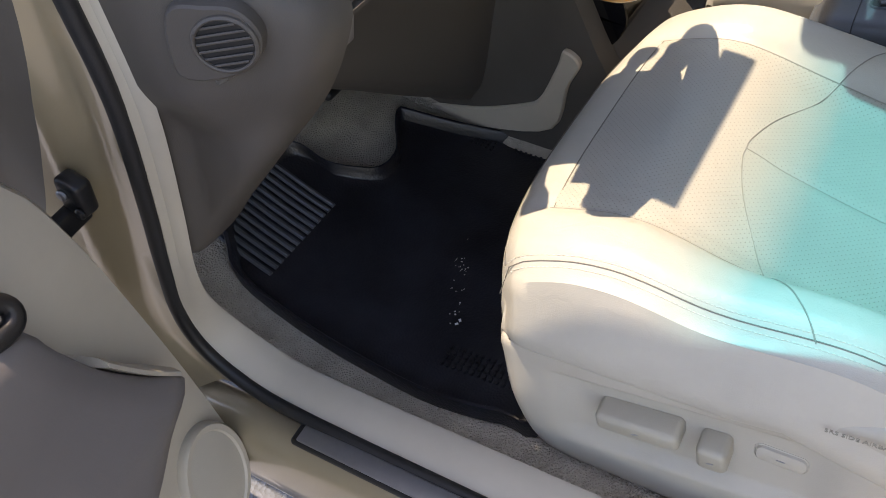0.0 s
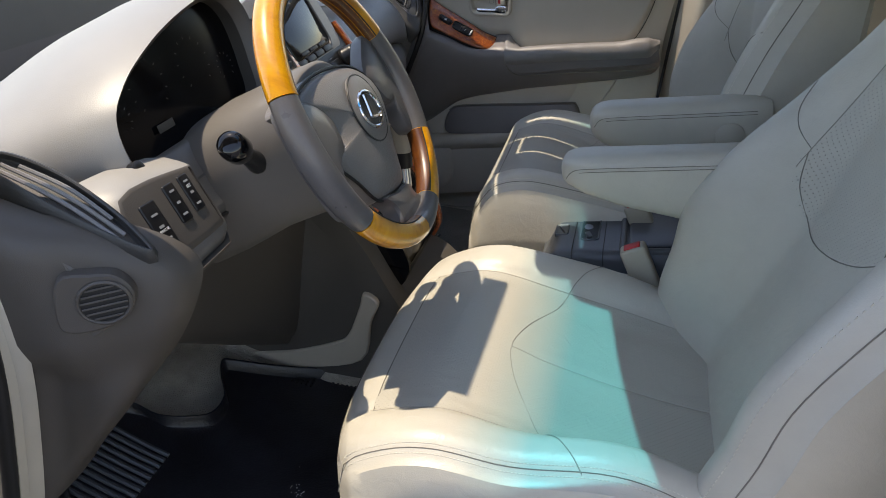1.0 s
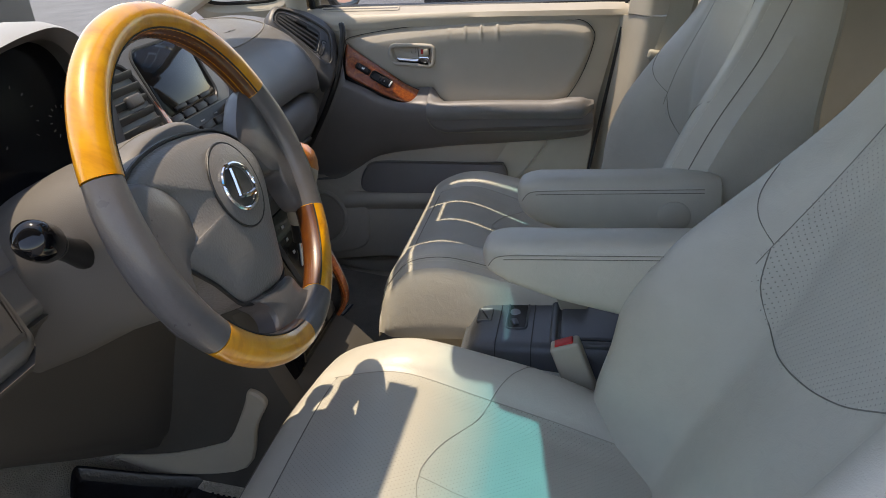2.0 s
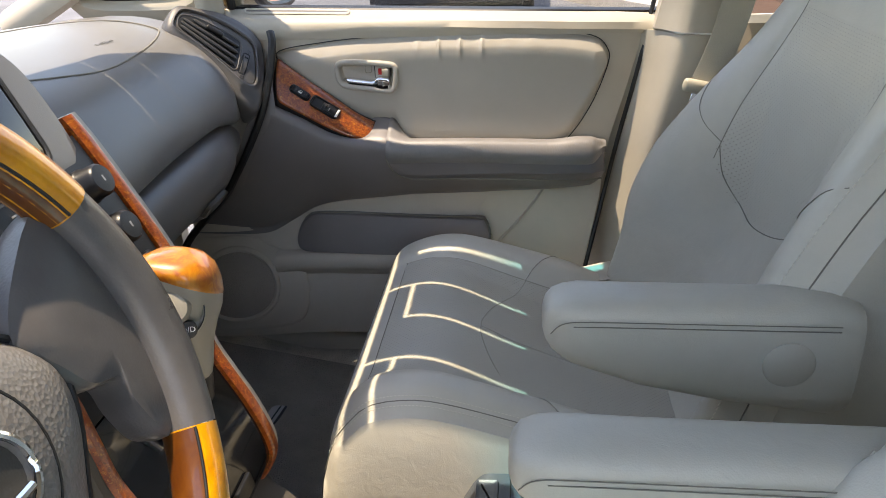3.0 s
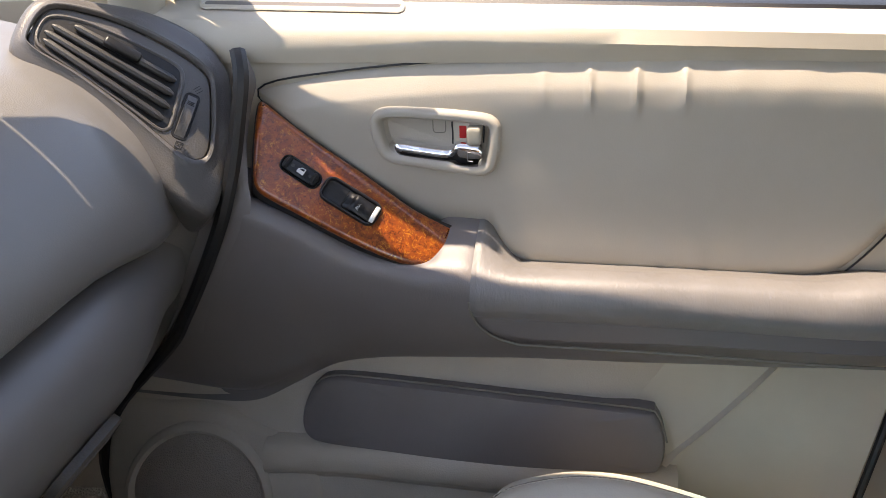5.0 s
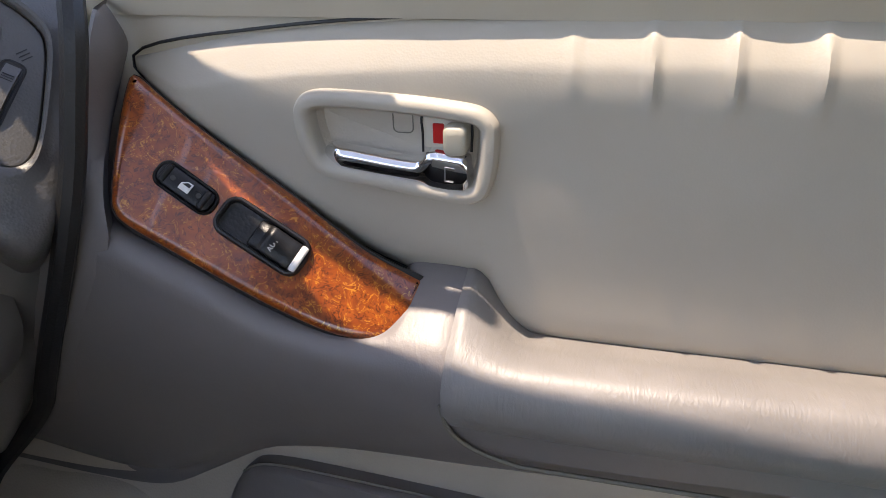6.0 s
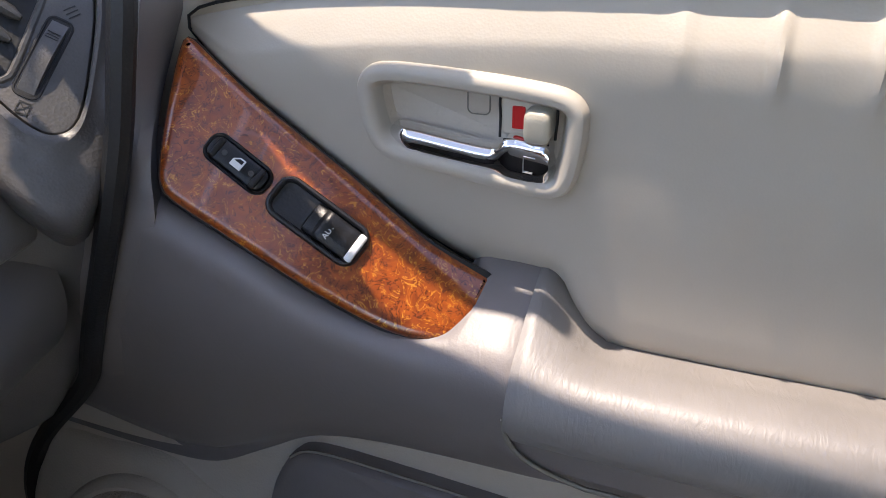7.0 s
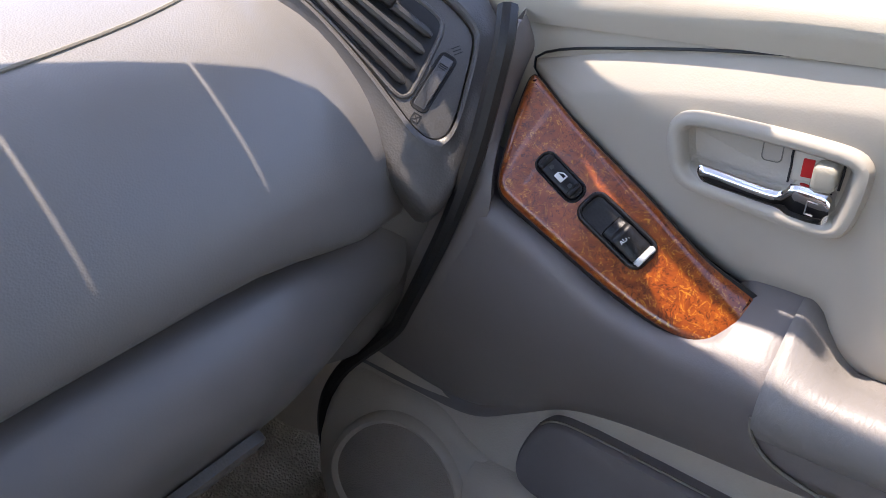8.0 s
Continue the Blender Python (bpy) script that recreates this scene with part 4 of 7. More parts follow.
lever_part = part("lever", loft([lever_ring(x) for x in np.concatenate([np.linspace(-0.0262, -0.0200, 6), np.linspace(-0.018, 0.032, 18), np.linspace(0.034, 0.0658, 20)])]), M_CHROME, handle, "chrome pull lever")
for p_, q_ in (((0.0530, 0.9990), (0.0590, 0.9985)), ((0.0530, 0.9990), (0.0527, 0.9905)), ((0.0527, 0.9905), (0.0575, 0.9900))):
    part("pressed_mark", tube([hz(*p_, 0.0188), hz(*q_, 0.0188)], 0.0004, 6), M_STEEL, lever_part)
part("lock_tab", plate([(0.0520 + a, 1.0160 + b) for a, b in rrect(0.0275, 0.0200, 0.0025)], hz, [(0, 0.003), (0, 0.0098), (0.001, 0.0106)]), M_DOORTRIM, handle)
part("tab_gap", tube(catmull([hz(0.0376, 1.0040, 0.0100), hz(0.0379, 1.0150, 0.0102), hz(0.0386, 1.0263, 0.0104), hz(0.0520, 1.0262, 0.0106), hz(0.0662, 1.0252, 0.0106), hz(0.0668, 1.0060, 0.0110)], 4), 0.0008, 6), M_RUBBER, handle)
part("lock_knob", pillow([(0.0590 + a, 1.0142 + b) for a, b in rrect(0.0140, 0.0170, 0.0038)], hz, [(1, 0.009), (1, 0.0165), (0.94, 0.0186), (0.82, 0.0196), (0.5, 0.0200)]), M_BUCKLE, handle)
part("red_marker", plate([(0.0476 + a, 1.0156 + b) for a, b in rrect(0.0072, 0.0122, 0.001)], hz, [(0, 0.0095), (0.0004, 0.0114)]), M_RED, handle, "red unlocked marker")
part("screw_cover", tube([hz(0.0238 + a, 1.0190 + b, 0.0034) for a, b in rrect(0.0122, 0.0140, 0.003, 4)], 0.0004, 6, True), M_SEAM, handle)

# map pocket insert, speaker
PKT = catmull([(-0.1295, 0.7078), (-0.1250, 0.7301), (-0.1128, 0.7492), (-0.0895, 0.7592), (-0.0086, 0.7587), (0.1042, 0.7549), (0.221, 0.7516), (0.2392, 0.7454), (0.2481, 0.7221), (0.2455, 0.6964), (0.228, 0.6905), (0.1799, 0.6880), (0.1059, 0.6845), (0.0303, 0.6845), (-0.0469, 0.6868), (-0.0937, 0.6885), (-0.120, 0.6930)], 5, True)
part("map_pocket", pillow(PKT, dp, [(1, 0.0), (0.997, 0.014), (0.985, 0.019), (0.95, 0.0215), (0.6, 0.0225)]), M_DARK, door, "dark taupe padded map pocket")
part("pocket_seam", tube([dp(a, b, 0.0165) for a, b in catmull([(-0.1128, 0.7507), (-0.0895, 0.7607), (-0.0086, 0.7602), (0.1042, 0.7564), (0.221, 0.7531), (0.2400, 0.7465), (0.2492, 0.7221)], 6)], 0.0012, 6), M_SEAM, door)
part("pocket_ledge", loft([[(x, y, z) for y, z in catmull([(door_y(x, 0.690) + 0.003, 0.689), (door_y(x, 0.688) - 0.020, 0.687), (door_y(x, 0.676) - 0.026, 0.676), (door_y(x, 0.662) - 0.022, 0.660), (door_y(x, 0.65) - 0.008, 0.645), (door_y(x, 0.63) + 0.003, 0.625)], 4)]
                            for x in np.linspace(-0.17, 0.262, 24)], closed=False, caps=False), M_LOWER, door)
POD = catmull([(-0.354, 0.700), (-0.29, 0.713), (-0.228, 0.714), (-0.190, 0.699), (-0.150, 0.684), (-0.118, 0.655), (-0.110, 0.60), (-0.125, 0.552), (-0.17, 0.538), (-0.26, 0.536), (-0.335, 0.545), (-0.356, 0.60)], 5, True)
part("speaker_pod", pillow(POD, dp, [(1.0, 0.003), (0.99, 0.0085), (0.965, 0.0120), (0.92, 0.0135), (0.5, 0.0138)]), M_LOWER, door, "raised taupe speaker pod")
SPK = [(-0.248 + 0.085 * math.cos(q), 0.627 + 0.073 * math.sin(q)) for q in np.arange(48) * 2 * math.pi / 48]
spk = part("speaker_ring", plate(SPK, dp, [(0, 0.012), (0, 0.0165), (0.002, 0.0195), (0.006, 0.0200), (0.010, 0.0170), (0.011, 0.0145)], True), M_LOWER, door)
part("speaker_grille", pillow(inset(SPK, 0.010), dp, [(1, 0.0150), (0.9, 0.0158), (0.5, 0.0175)]), M_GRILLE, spk, "brown speaker grille cloth")
# door shut edge and centre pillar with belt


def inboard(ob):
    """The front of the door stands closer to the cabin than its rear edge."""
    c = Vector((0.15, 0.25, 1.21))
    for v in ob.data.vertices:
        x, z = v.co.x, v.co.z
        k = (0.070 - 0.035 * sstep(0.16, 0.48, x) - 0.035 * sstep(0.46, 0.53, x)) * sstep(0.74, 0.90, z) * (1 - sstep(1.095, 1.14, z))
        v.co = c + (v.co - c) * (1 - k)


for _o in door.children_recursive:
    inboard(_o)
thing("door_seal", tube(catmull([(rear_edge(z) + 0.006, door_y(0.5, z) - 0.004, z) for z in np.linspace(0.40, 1.14, 10)] + [(0.575, 0.75, 1.36), (0.60, 0.67, 1.48)], 3), 0.0040, 8), M_RUBBER, "black rubber door seal at the centre pillar", "seal", "structure")


def bp(u, v):
    z = 0.44 + v * 1.04
    x0 = rear_edge(min(z, 1.15)) + 0.007 + max(0, z - 1.15) * 0.10
    x = x0 + u * (0.14 + 0.02 * (1 - v))
    y = 0.790 + 0.9 * max(0.0, -u) * 0.15 - 0.06 * sstep(0.0, 0.35, u) + 0.02 * sstep(0.75, 1.0, u) - 0.01 * (1 - sstep(0.46, 0.9, z)) - 0.125 * sstep(1.10, 1.48, z)
    return (x, y, z)


thing("pillar", sheet(bp, np.linspace(-0.35, 1, 26), np.linspace(0, 0.618, 24), (0, 0.03, 0)), M_DOORTRIM, "beige lower centre pillar trim", "pillar", "structure")
thing("pillar", sheet(lambda u, v: (bp(u, v)[0], bp(u, v)[1] - 0.006, bp(u, v)[2]), np.linspace(0.04, 1, 16), np.linspace(0.622, 1, 16), (0, 0.03, 0)), M_DOORTRIM, "beige upper centre pillar trim", "pillar", "structure")
belt = empty("seat_belt", (0.60, 0.70, 0.95), label="beige seat belt with metal tongue hanging at the centre pillar", category="seat belt")


def web(pts, w, across):
    a = Vector(across).normalized() * w / 2
    bm = bmesh.new()
    c = catmull(pts, 6)
    n = Vector((0, 0.0012, 0))
    return loft([[Vector(p) - a, Vector(p) + a, Vector(p) + a + n, Vector(p) - a + n] for p in c], bm=bm)


part("webbing", web([(0.655, 0.60, 1.44), (0.650, 0.655, 1.25), (0.632, 0.685, 1.10), (0.606, 0.695, 1.012), (0.600, 0.697, 1.005)], 0.048, (1, -0.25, 0)), M_WEB, belt)
part("webbing", web([(0.607, 0.708, 1.008), (0.640, 0.712, 0.90), (0.655, 0.708, 0.70), (0.640, 0.70, 0.50)], 0.046, (1, 0, 0.2)), M_WEB, belt)
tongue = part("tongue_grip", rbox((0.070, 0.018, 0.022), pose(0.604, 0.692, 1.004, 0, 12, 0), 0.007), M_BUCKLE, belt)
part("tongue", rbox((0.024, 0.003, 0.055), pose(0.590, 0.690, 0.967, 0, 14, 0), 0.001), M_CHROME, tongue, "bare metal tongue")


# ---- dashboard ----
dash = empty("dashboard", (-0.4, 0, 0.80), label="taupe soft dashboard with recessed instrument hood and side vents", category="dashboard")


def dash_ring(y):
    a = abs(y)
    e = sstep(0.60, 0.74, a) if y < 0 else 0.45 * sstep(0.585, 0.655, y)
    d = 0.016 * (1 - sstep(0.15, 0.40, a))            # the middle stands a little forward of the ends
    lift = 0.012 * (1 - sstep(0.0, 0.7, a))
    pts = [(-0.88, 1.060), (-0.70, 1.112 + lift), (-0.52, 1.140 + lift), (-0.38, 1.150 + lift), (-0.29, 1.140 + lift), (-0.225, 1.112 + lift), (-0.182, 1.070), (-0.161, 1.032),
           (-0.158, 1.010), (-0.166, 0.996), (-0.195, 0.988), (-0.30, 0.95), (-0.50, 0.90), (-0.88, 0.95)]
    return [(x + d - 0.05 * e * (1 if x > -0.4 else 0), y, z - 0.018 * e - (0.022 * sstep(0.50, 0.65, y) if z < 1.02 else 0.0)) for x, z in catmull(pts, 4, True)]


part("upper_dash", loft([dash_ring(y) for y in np.concatenate([[-0.735, -0.725], np.linspace(-0.70, 0.66, 50), [0.68, 0.692, 0.698, 0.701]])]), M_DASH, dash)


# glove box lid
def glove_ring(y):
    e = sstep(0.50, 0.674, y)
    pts = [(-0.215, 0.984), (-0.187, 0.988), (-0.162, 0.979), (-0.148, 0.956), (-0.150, 0.924), (-0.170, 0.892), (-0.202, 0.866), (-0.25, 0.848), (-0.32, 0.845), (-0.34, 0.90), (-0.28, 0.96)]
    c = np.array([-0.27, 0.885])
    out = []
    for x, z in catmull(pts, 4, True):
        out.append((c[0] + (x - c[0]) * (1 - 0.36 * e), y, c[1] + (z - c[1]) * (1 - 0.20 * e) + 0.004 * e))
    return out


glove = part("glove_box_lid", loft([glove_ring(y) for y in np.concatenate([np.linspace(0.14, 0.55, 16), np.linspace(0.57, 0.665, 12)])]), M_GLOVE, dash, "dark taupe glove box lid")
part("latch", plate(rrect(0.075, 0.03, 0.012), lambda a, b, h: (-0.168 + h * 0.8 + b * 0.62, 0.46 + a, 0.893 + b * 0.75 - h * 0.5), [(0, 0.0), (0, 0.007), (0.003, 0.009), (0.006, 0.003)]), M_KNEE, glove)
# the band that closes the dash against the passenger door
BANDX, BANDZ = [-0.195, -0.153, -0.157, -0.175, -0.192, -0.224, -0.265, -0.300], [1.046, 1.018, 0.990, 0.950, 0.920, 0.868, 0.807, 0.765]
part("dash_side_band", loft([[(x - dx, y, z + dz) for y, dx, dz in ((0.590, 0.060, 0.0), (0.620, 0.034, 0.0), (0.645, 0.024, 0.0), (0.665, 0.012, 0.0), (0.682, 0.003, 0.0), (0.693, 0.000, 0.0), (0.699, 0.003, 0.0), (0.7025, 0.012, 0.0), (0.703, 0.06, 0.0))] for x, z in catmull(list(zip(BANDX, BANDZ)), 5)], closed=False, caps=False), M_DASH, dash)
# hidden block added to keep sunlight off the door speaker
part("dash_corner", rbox((0.60, 0.10, 0.10), pose(-0.580, 0.742, 1.032), 0.02), M_DASH, dash)
# passenger air bag cover: seam line and mark
AB = catmull([(-0.50, 0.14), (-0.40, 0.13), (-0.275, 0.15), (-0.232, 0.30), (-0.236, 0.46), (-0.258, 0.575), (-0.285, 0.60), (-0.36, 0.585), (-0.47, 0.52), (-0.53, 0.36)], 6, True)


def dash_top(x, y):
    best = max((p for p in dash_ring(y)), key=lambda p: (-abs(p[0] - x) + (0.5 if p[2] > 1.0 else 0)))
    ring = [p for p in dash_ring(y) if p[2] > 0.99]
    ring.sort(key=lambda p: p[0])
    return float(np.interp(x, [p[0] for p in ring], [p[2] for p in ring]))


part("air_bag_seam", tube([(x, y, dash_top(x, y) + 0.0004) for x, y in AB], 0.0013, 6, True), M_SEAM, dash)
letters("SRS AIRBAG", basis((-0.2765, 0.441, dash_top(-0.2765, 0.441) + 0.0008), Vector((0.10, 0.9, 0)), Vector((-1, 0.1, 0.25))), 0.0090, 0.0003, M_DASH, dash, "air_bag_mark", "SRS AIRBAG pressed into the cover")


# side vents, one at each end
def side_vent(A, B, C):
    m = basis(A, B - A, C - A)
    if (m.to_3x3() @ Vector((0, 0, 1))).x < 0:
        m = m @ Matrix.Diagonal((1, 1, -1, 1))
    rim = [(0.0117, -0.012), (0.022, -0.018), (0.057, -0.0155), (0.100, -0.018), (0.130, -0.022), (0.150, -0.0245), (0.1635, -0.0225), (0.1695, -0.014), (0.167, -0.001), (0.155, 0.0215), (0.141, 0.044), (0.130, 0.0525), (0.109, 0.0540), (0.074, 0.049), (0.039, 0.038), (0.010, 0.018)]
    out = [(0.000, -0.012), (0.016, -0.034), (0.055, -0.040), (0.100, -0.046), (0.140, -0.054), (0.172, -0.060), (0.200, -0.056), (0.199, -0.030), (0.188, -0.003), (0.174, 0.030), (0.158, 0.058), (0.140, 0.076), (0.104, 0.084), (0.064, 0.074), (0.028, 0.050), (-0.002, 0.024)]
    rim, out = catmull(rim, 5, True), catmull(out, 5, True)
    bm = bmesh.new()
    rows = []
    for k, h in ((0.0, 0.0), (0.0, 0.0035), (0.05, 0.0052), (0.12, 0.0055), (0.22, 0.0030), (0.45, 0.0010), (0.72, -0.0005), (0.88, -0.0040), (0.97, -0.011), (1.0, -0.020), (1.0, -0.05)):
        rows.append([bm.verts.new(m @ Vector((p[0] + (q[0] - p[0]) * k, p[1] + (q[1] - p[1]) * k, h))) for p, q in zip(rim, out)])
    for r, s in zip(rows, rows[1:]):
        for i in range(len(rim)):
            j = (i + 1) % len(rim)
            bm.faces.new((r[i], r[j], s[j], s[i]))
    part("vent_housing", bm, M_HOUSING, dash, "dark taupe rounded housing round the side vent")
    v = part("side_vent", plate(rim, on(m), [(0.0006, -0.012), (0.0006, -0.0006), (0.0016, 0.0006), (0.004, 0.0010)]), M_HOUSING, dash, "dark grey side air vent with slats")
    hole = catmull([(0.018, -0.009), (0.014, 0.010), (0.030, 0.023), (0.0575, 0.032), (0.090, 0.039), (0.110, 0.041), (0.1180, 0.034), (0.1245, 0.016), (0.1310, -0.004), (0.1318, -0.011), (0.126, -0.0155), (0.100, -0.0140), (0.060, -0.0125), (0.030, -0.0135)], 5, True)
    part("throat_edge", plate(hole, on(m), [(-0.003, 0.0008), (-0.002, 0.0024), (-0.0006, 0.0028), (0.0006, 0.0018), (0.0010, 0.0010)], True), M_HOUSING, v)
    part("throat", plate(hole, on(m), [(0.0002, 0.0010), (0.001, 0.0014), (0.002, 0.0014)]), M_RUBBER, v)
    for p, q in (((0.022, -0.0085), (0.1258, -0.0080)), ((0.019, -0.002), (0.1240, 0.0040)), ((0.020, 0.006), (0.1205, 0.0160)), ((0.032, 0.0165), (0.1160, 0.0280))):
        a, b = m @ Vector((p[0], p[1], 0.0040)), m @ Vector((q[0], q[1], 0.0040))
        part("slat", tube([a, a.lerp(b, 0.04), a.lerp(b, 0.5), a.lerp(b, 0.95), b], [0.0012, 0.0030, 0.0034, 0.0034, 0.0014], 8), M_VENT, v)
    part("slat_tab", rbox((0.030, 0.0085, 0.008), m @ pose(0.070, 0.0215, 0.0080, 0, 0, 8), 0.0025), M_BLACK, v)
    wm = m @ pose(0.1385, 0.0075, 0.0, 0, 0, 13.5)
    part("wheel_slot", plate(rrect(0.0125, 0.044, 0.004), on(wm), [(-0.0006, 0.0008), (-0.0002, 0.0016), (0.0006, 0.0016), (0.0009, 0.0012)]), M_RUBBER, v)
    wheel = part("thumb_wheel", loft([[wm @ Vector((u * 0.0044, s, h)) for u, h in ((-1, 0.0005), (-0.9, 0.0012 + hh), (0.9, 0.0012 + hh), (1, 0.0005))] for s, hh in ((-0.0195, 0.0), (-0.013, 0.0026), (-0.006, 0.0042), (0.001, 0.0045), (0.009, 0.0036), (0.015, 0.0018), (0.0195, 0.0))]), M_HOUSING, v)
    for i in range(3):
        part("print_bar", rbox((0.0060, 0.0005, 0.0004), wm @ pose(0, 0.0095 + 0.0016 * i, 0.0048 - 0.0004 * i), 0), M_RUBBER, wheel)
        part("print_bar", rbox((0.0006, 0.0062, 0.0003), m @ pose(0.1320 + 0.0021 * i, 0.0355 - 0.0008 * i, 0.0012, 0, 0, -22), 0), M_RUBBER, v)
    for w_, h_, dx, dy, t_ in ((0.0060, 0.0006, 0, 0.0028, 0), (0.0060, 0.0006, 0, -0.0028, 0), (0.0006, 0.0060, 0.0028, 0, 0), (0.0006, 0.0060, -0.0028, 0, 0), (0.0076, 0.0005, 0, 0, 45), (0.0076, 0.0005, 0, 0, -45)):
        part("print_bar", rbox((w_, h_, 0.0003), m @ pose(0.1470, -0.0185, 0.0012, 0, 0, 13) @ pose(dx, dy, 0, 0, 0, t_), 0), M_RUBBER, v)


side_vent(Vector((-0.272, 0.655, 1.148)), Vector((-0.146, 0.688, 1.028)), Vector((-0.168, 0.745, 1.105)))
# the driver side outlet, a narrow curved strip along the top of the dash end
DVA, DVB = Vector((-0.165, -0.690, 1.168)), Vector((-0.030, -0.690, 1.078))
DVM = basis(DVA, DVB - DVA, Vector((0.25, 0.9, 0.25)))
if (DVM.to_3x3() @ Vector((0, 0, 1))).z < 0:
    DVM = DVM @ Matrix.Diagonal((1, 1, -1, 1))
DVO = catmull([(-0.012, 0.0), (0.01, 0.015), (0.06, 0.022), (0.12, 0.016), (0.168, 0.003), (0.172, -0.003), (0.12, -0.010), (0.05, -0.012), (0.0, -0.008)], 5, True)
dv = part("side_vent", plate(DVO, on(DVM), [(-0.010, -0.05), (-0.006, -0.006), (-0.002, 0.003), (0.0, 0.004), (0.0015, 0.003), (0.002, -0.004), (0.004, -0.006)]), M_VENT, dash, "dark grey side air vent with slats")
for i, (a0, a1, b) in enumerate(((0.0, 0.150, -0.005), (0.008, 0.146, 0.003), (0.022, 0.126, 0.011))):
    part("slat", tube(catmull([DVM @ Vector((a0, b - 0.002, 0.001)), DVM @ Vector(((a0 + a1) / 2, b + 0.002, 0.003)), DVM @ Vector((a1, b - 0.003, 0.001))], 5), 0.0022, 6, flat=0.6), M_DASH, dv)


# instrument hood
HOOD = catmull([(-0.577, 1.116), (-0.570, 1.165), (-0.530, 1.197), (-0.468, 1.222), (-0.400, 1.240), (-0.320, 1.252), (-0.262, 1.249), (-0.232, 1.215), (-0.234, 1.145), (-0.256, 1.086), (-0.355, 1.066), (-0.465, 1.060), (-0.553, 1.070)], 6, True)
GLASSO = catmull([(-0.556, 1.120), (-0.551, 1.150), (-0.515, 1.180), (-0.457, 1.203), (-0.395, 1.220), (-0.325, 1.233), (-0.274, 1.231), (-0.250, 1.200), (-0.252, 1.143), (-0.270, 1.099), (-0.360, 1.083), (-0.462, 1.078), (-0.540, 1.086)], 6, True)
hc = np.array([-0.400, 1.165])


def hood_ring(x, s, dz=0.0, mix=0.0):
    """A ring of the hood: its rim grown by s, or drawn in towards the glass by mix."""
    out = []
    for (y, z), (gy, gz) in zip(HOOD, GLASSO):
        yy, zz = y + (gy - y) * mix, z + (gz - z) * mix
        yy, zz = hc[0] + (yy - hc[0]) * s, hc[1] + (zz - hc[1]) * s + dz
        out.append((x - 0.12 - 0.17 * (zz - 1.165) + 0.107, yy, zz))
    return out


_hb = loft([hood_ring(-0.46, 1.42, -0.115), hood_ring(-0.34, 1.36, -0.062), hood_ring(-0.24, 1.27, -0.026), hood_ring(-0.17, 1.17, -0.008), hood_ring(-0.125, 1.09, -0.001), hood_ring(-0.104, 1.035), hood_ring(-0.097, 1.008), hood_ring(-0.099, 0.99),
            hood_ring(-0.106, 1.0, 0, 0.35), hood_ring(-0.116, 1.0, 0, 0.55)], caps=False)
_hb.faces.index_update()
# rim and underside in the dark colour, the shade on the hood's curve included
for _f in _hb.faces:
    _c = _f.calc_center_median()
    _f.material_index = int(_f.index >= 6 * len(HOOD) or (_c.x > -0.20 and _c.z < 1.100 and -0.575 < _c.y < -0.23))
part("instrument_hood", _hb, [M_HOOD, M_HOUSING], dash, "taupe instrument hood lightened for sunlight, its dark rim carrying the curve's shade")
part("hood_lining", loft([hood_ring(-0.115, 1.0, 0, 0.53), hood_ring(-0.126, 1.0, 0, 0.62), hood_ring(-0.150, 1.0, 0, 0.72)], caps="end"), M_VENT, dash)
cluster = part("instrument_glass", loft([hood_ring(-0.134, 1.0, 0, 0.66), hood_ring(-0.1335, 0.95, 0, 0.70), hood_ring(-0.133, 0.5, 0, 1.0)], caps="end"), M_CLUSTER, dash, "unlit black instrument glass")
CM = basis((-0.146, -0.405, 1.163), (0, 1, 0), (-0.17, 0, 1))
if (CM.to_3x3() @ Vector((0, 0, 1))).x < 0:
    CM = CM @ Matrix.Diagonal((1, 1, -1, 1))
for cx, cy, rr in ((-0.055, 0.010, 0.034), (0.050, 0.010, 0.034), (-0.125, -0.012, 0.018), (0.118, -0.012, 0.018)):
    for k in range(11):
        q = radians(225 - 27 * k)
        part("dial_tick", rbox((0.0035, 0.0009, 0.0006), CM @ pose(cx + rr * math.cos(q), cy + rr * math.sin(q), 0.0045, 0, 0, math.degrees(q)), 0), M_VENT, cluster)
part("odometer_bar", rbox((0.034, 0.010, 0.0006), CM @ pose(-0.055, -0.042, 0.0045), 0), M_VENT, cluster)
trip = Vector((-0.104, -0.580, 1.110))
part("trip_knob", turned([(0.003, 0), (0.0085, 0.0), (0.0090, 0.002), (0.0085, 0.012), (0.006, 0.014)], basis(trip, (0, 1, 0), (-0.4, 0, 1)) @ Matrix.Diagonal((1, 1, 1, 1)), 20), M_BLACK, dash)

# lower dash on the driver side: switch panel, column opening, knee bolster
def low_ring(y):
    e = 1 - sstep(-0.735, -0.66, y)
    r = sstep(-0.20, 0.10, y)
    pts = [(-0.150, 1.060), (-0.105, 1.090), (-0.080, 1.096), (-0.068, 1.090), (-0.052, 1.066), (-0.038, 1.032), (-0.034, 1.015), (-0.048, 0.998), (-0.09, 0.985), (-0.16, 0.975), (-0.25, 0.985), (-0.30, 1.02)]
    c = 0.045 * sstep(-0.535, -0.505, y)              # the column stands in a recess
    return [(x - 0.025 * sstep(0.3, 1.0, e) - 0.015 * r - c, y, z + 0.004 * e) for x, z in catmull(pts, 4, True)]


part("lower_dash", loft([low_ring(y) for y in np.linspace(-0.735, -0.13, 30)]), M_LOWDASH, dash)


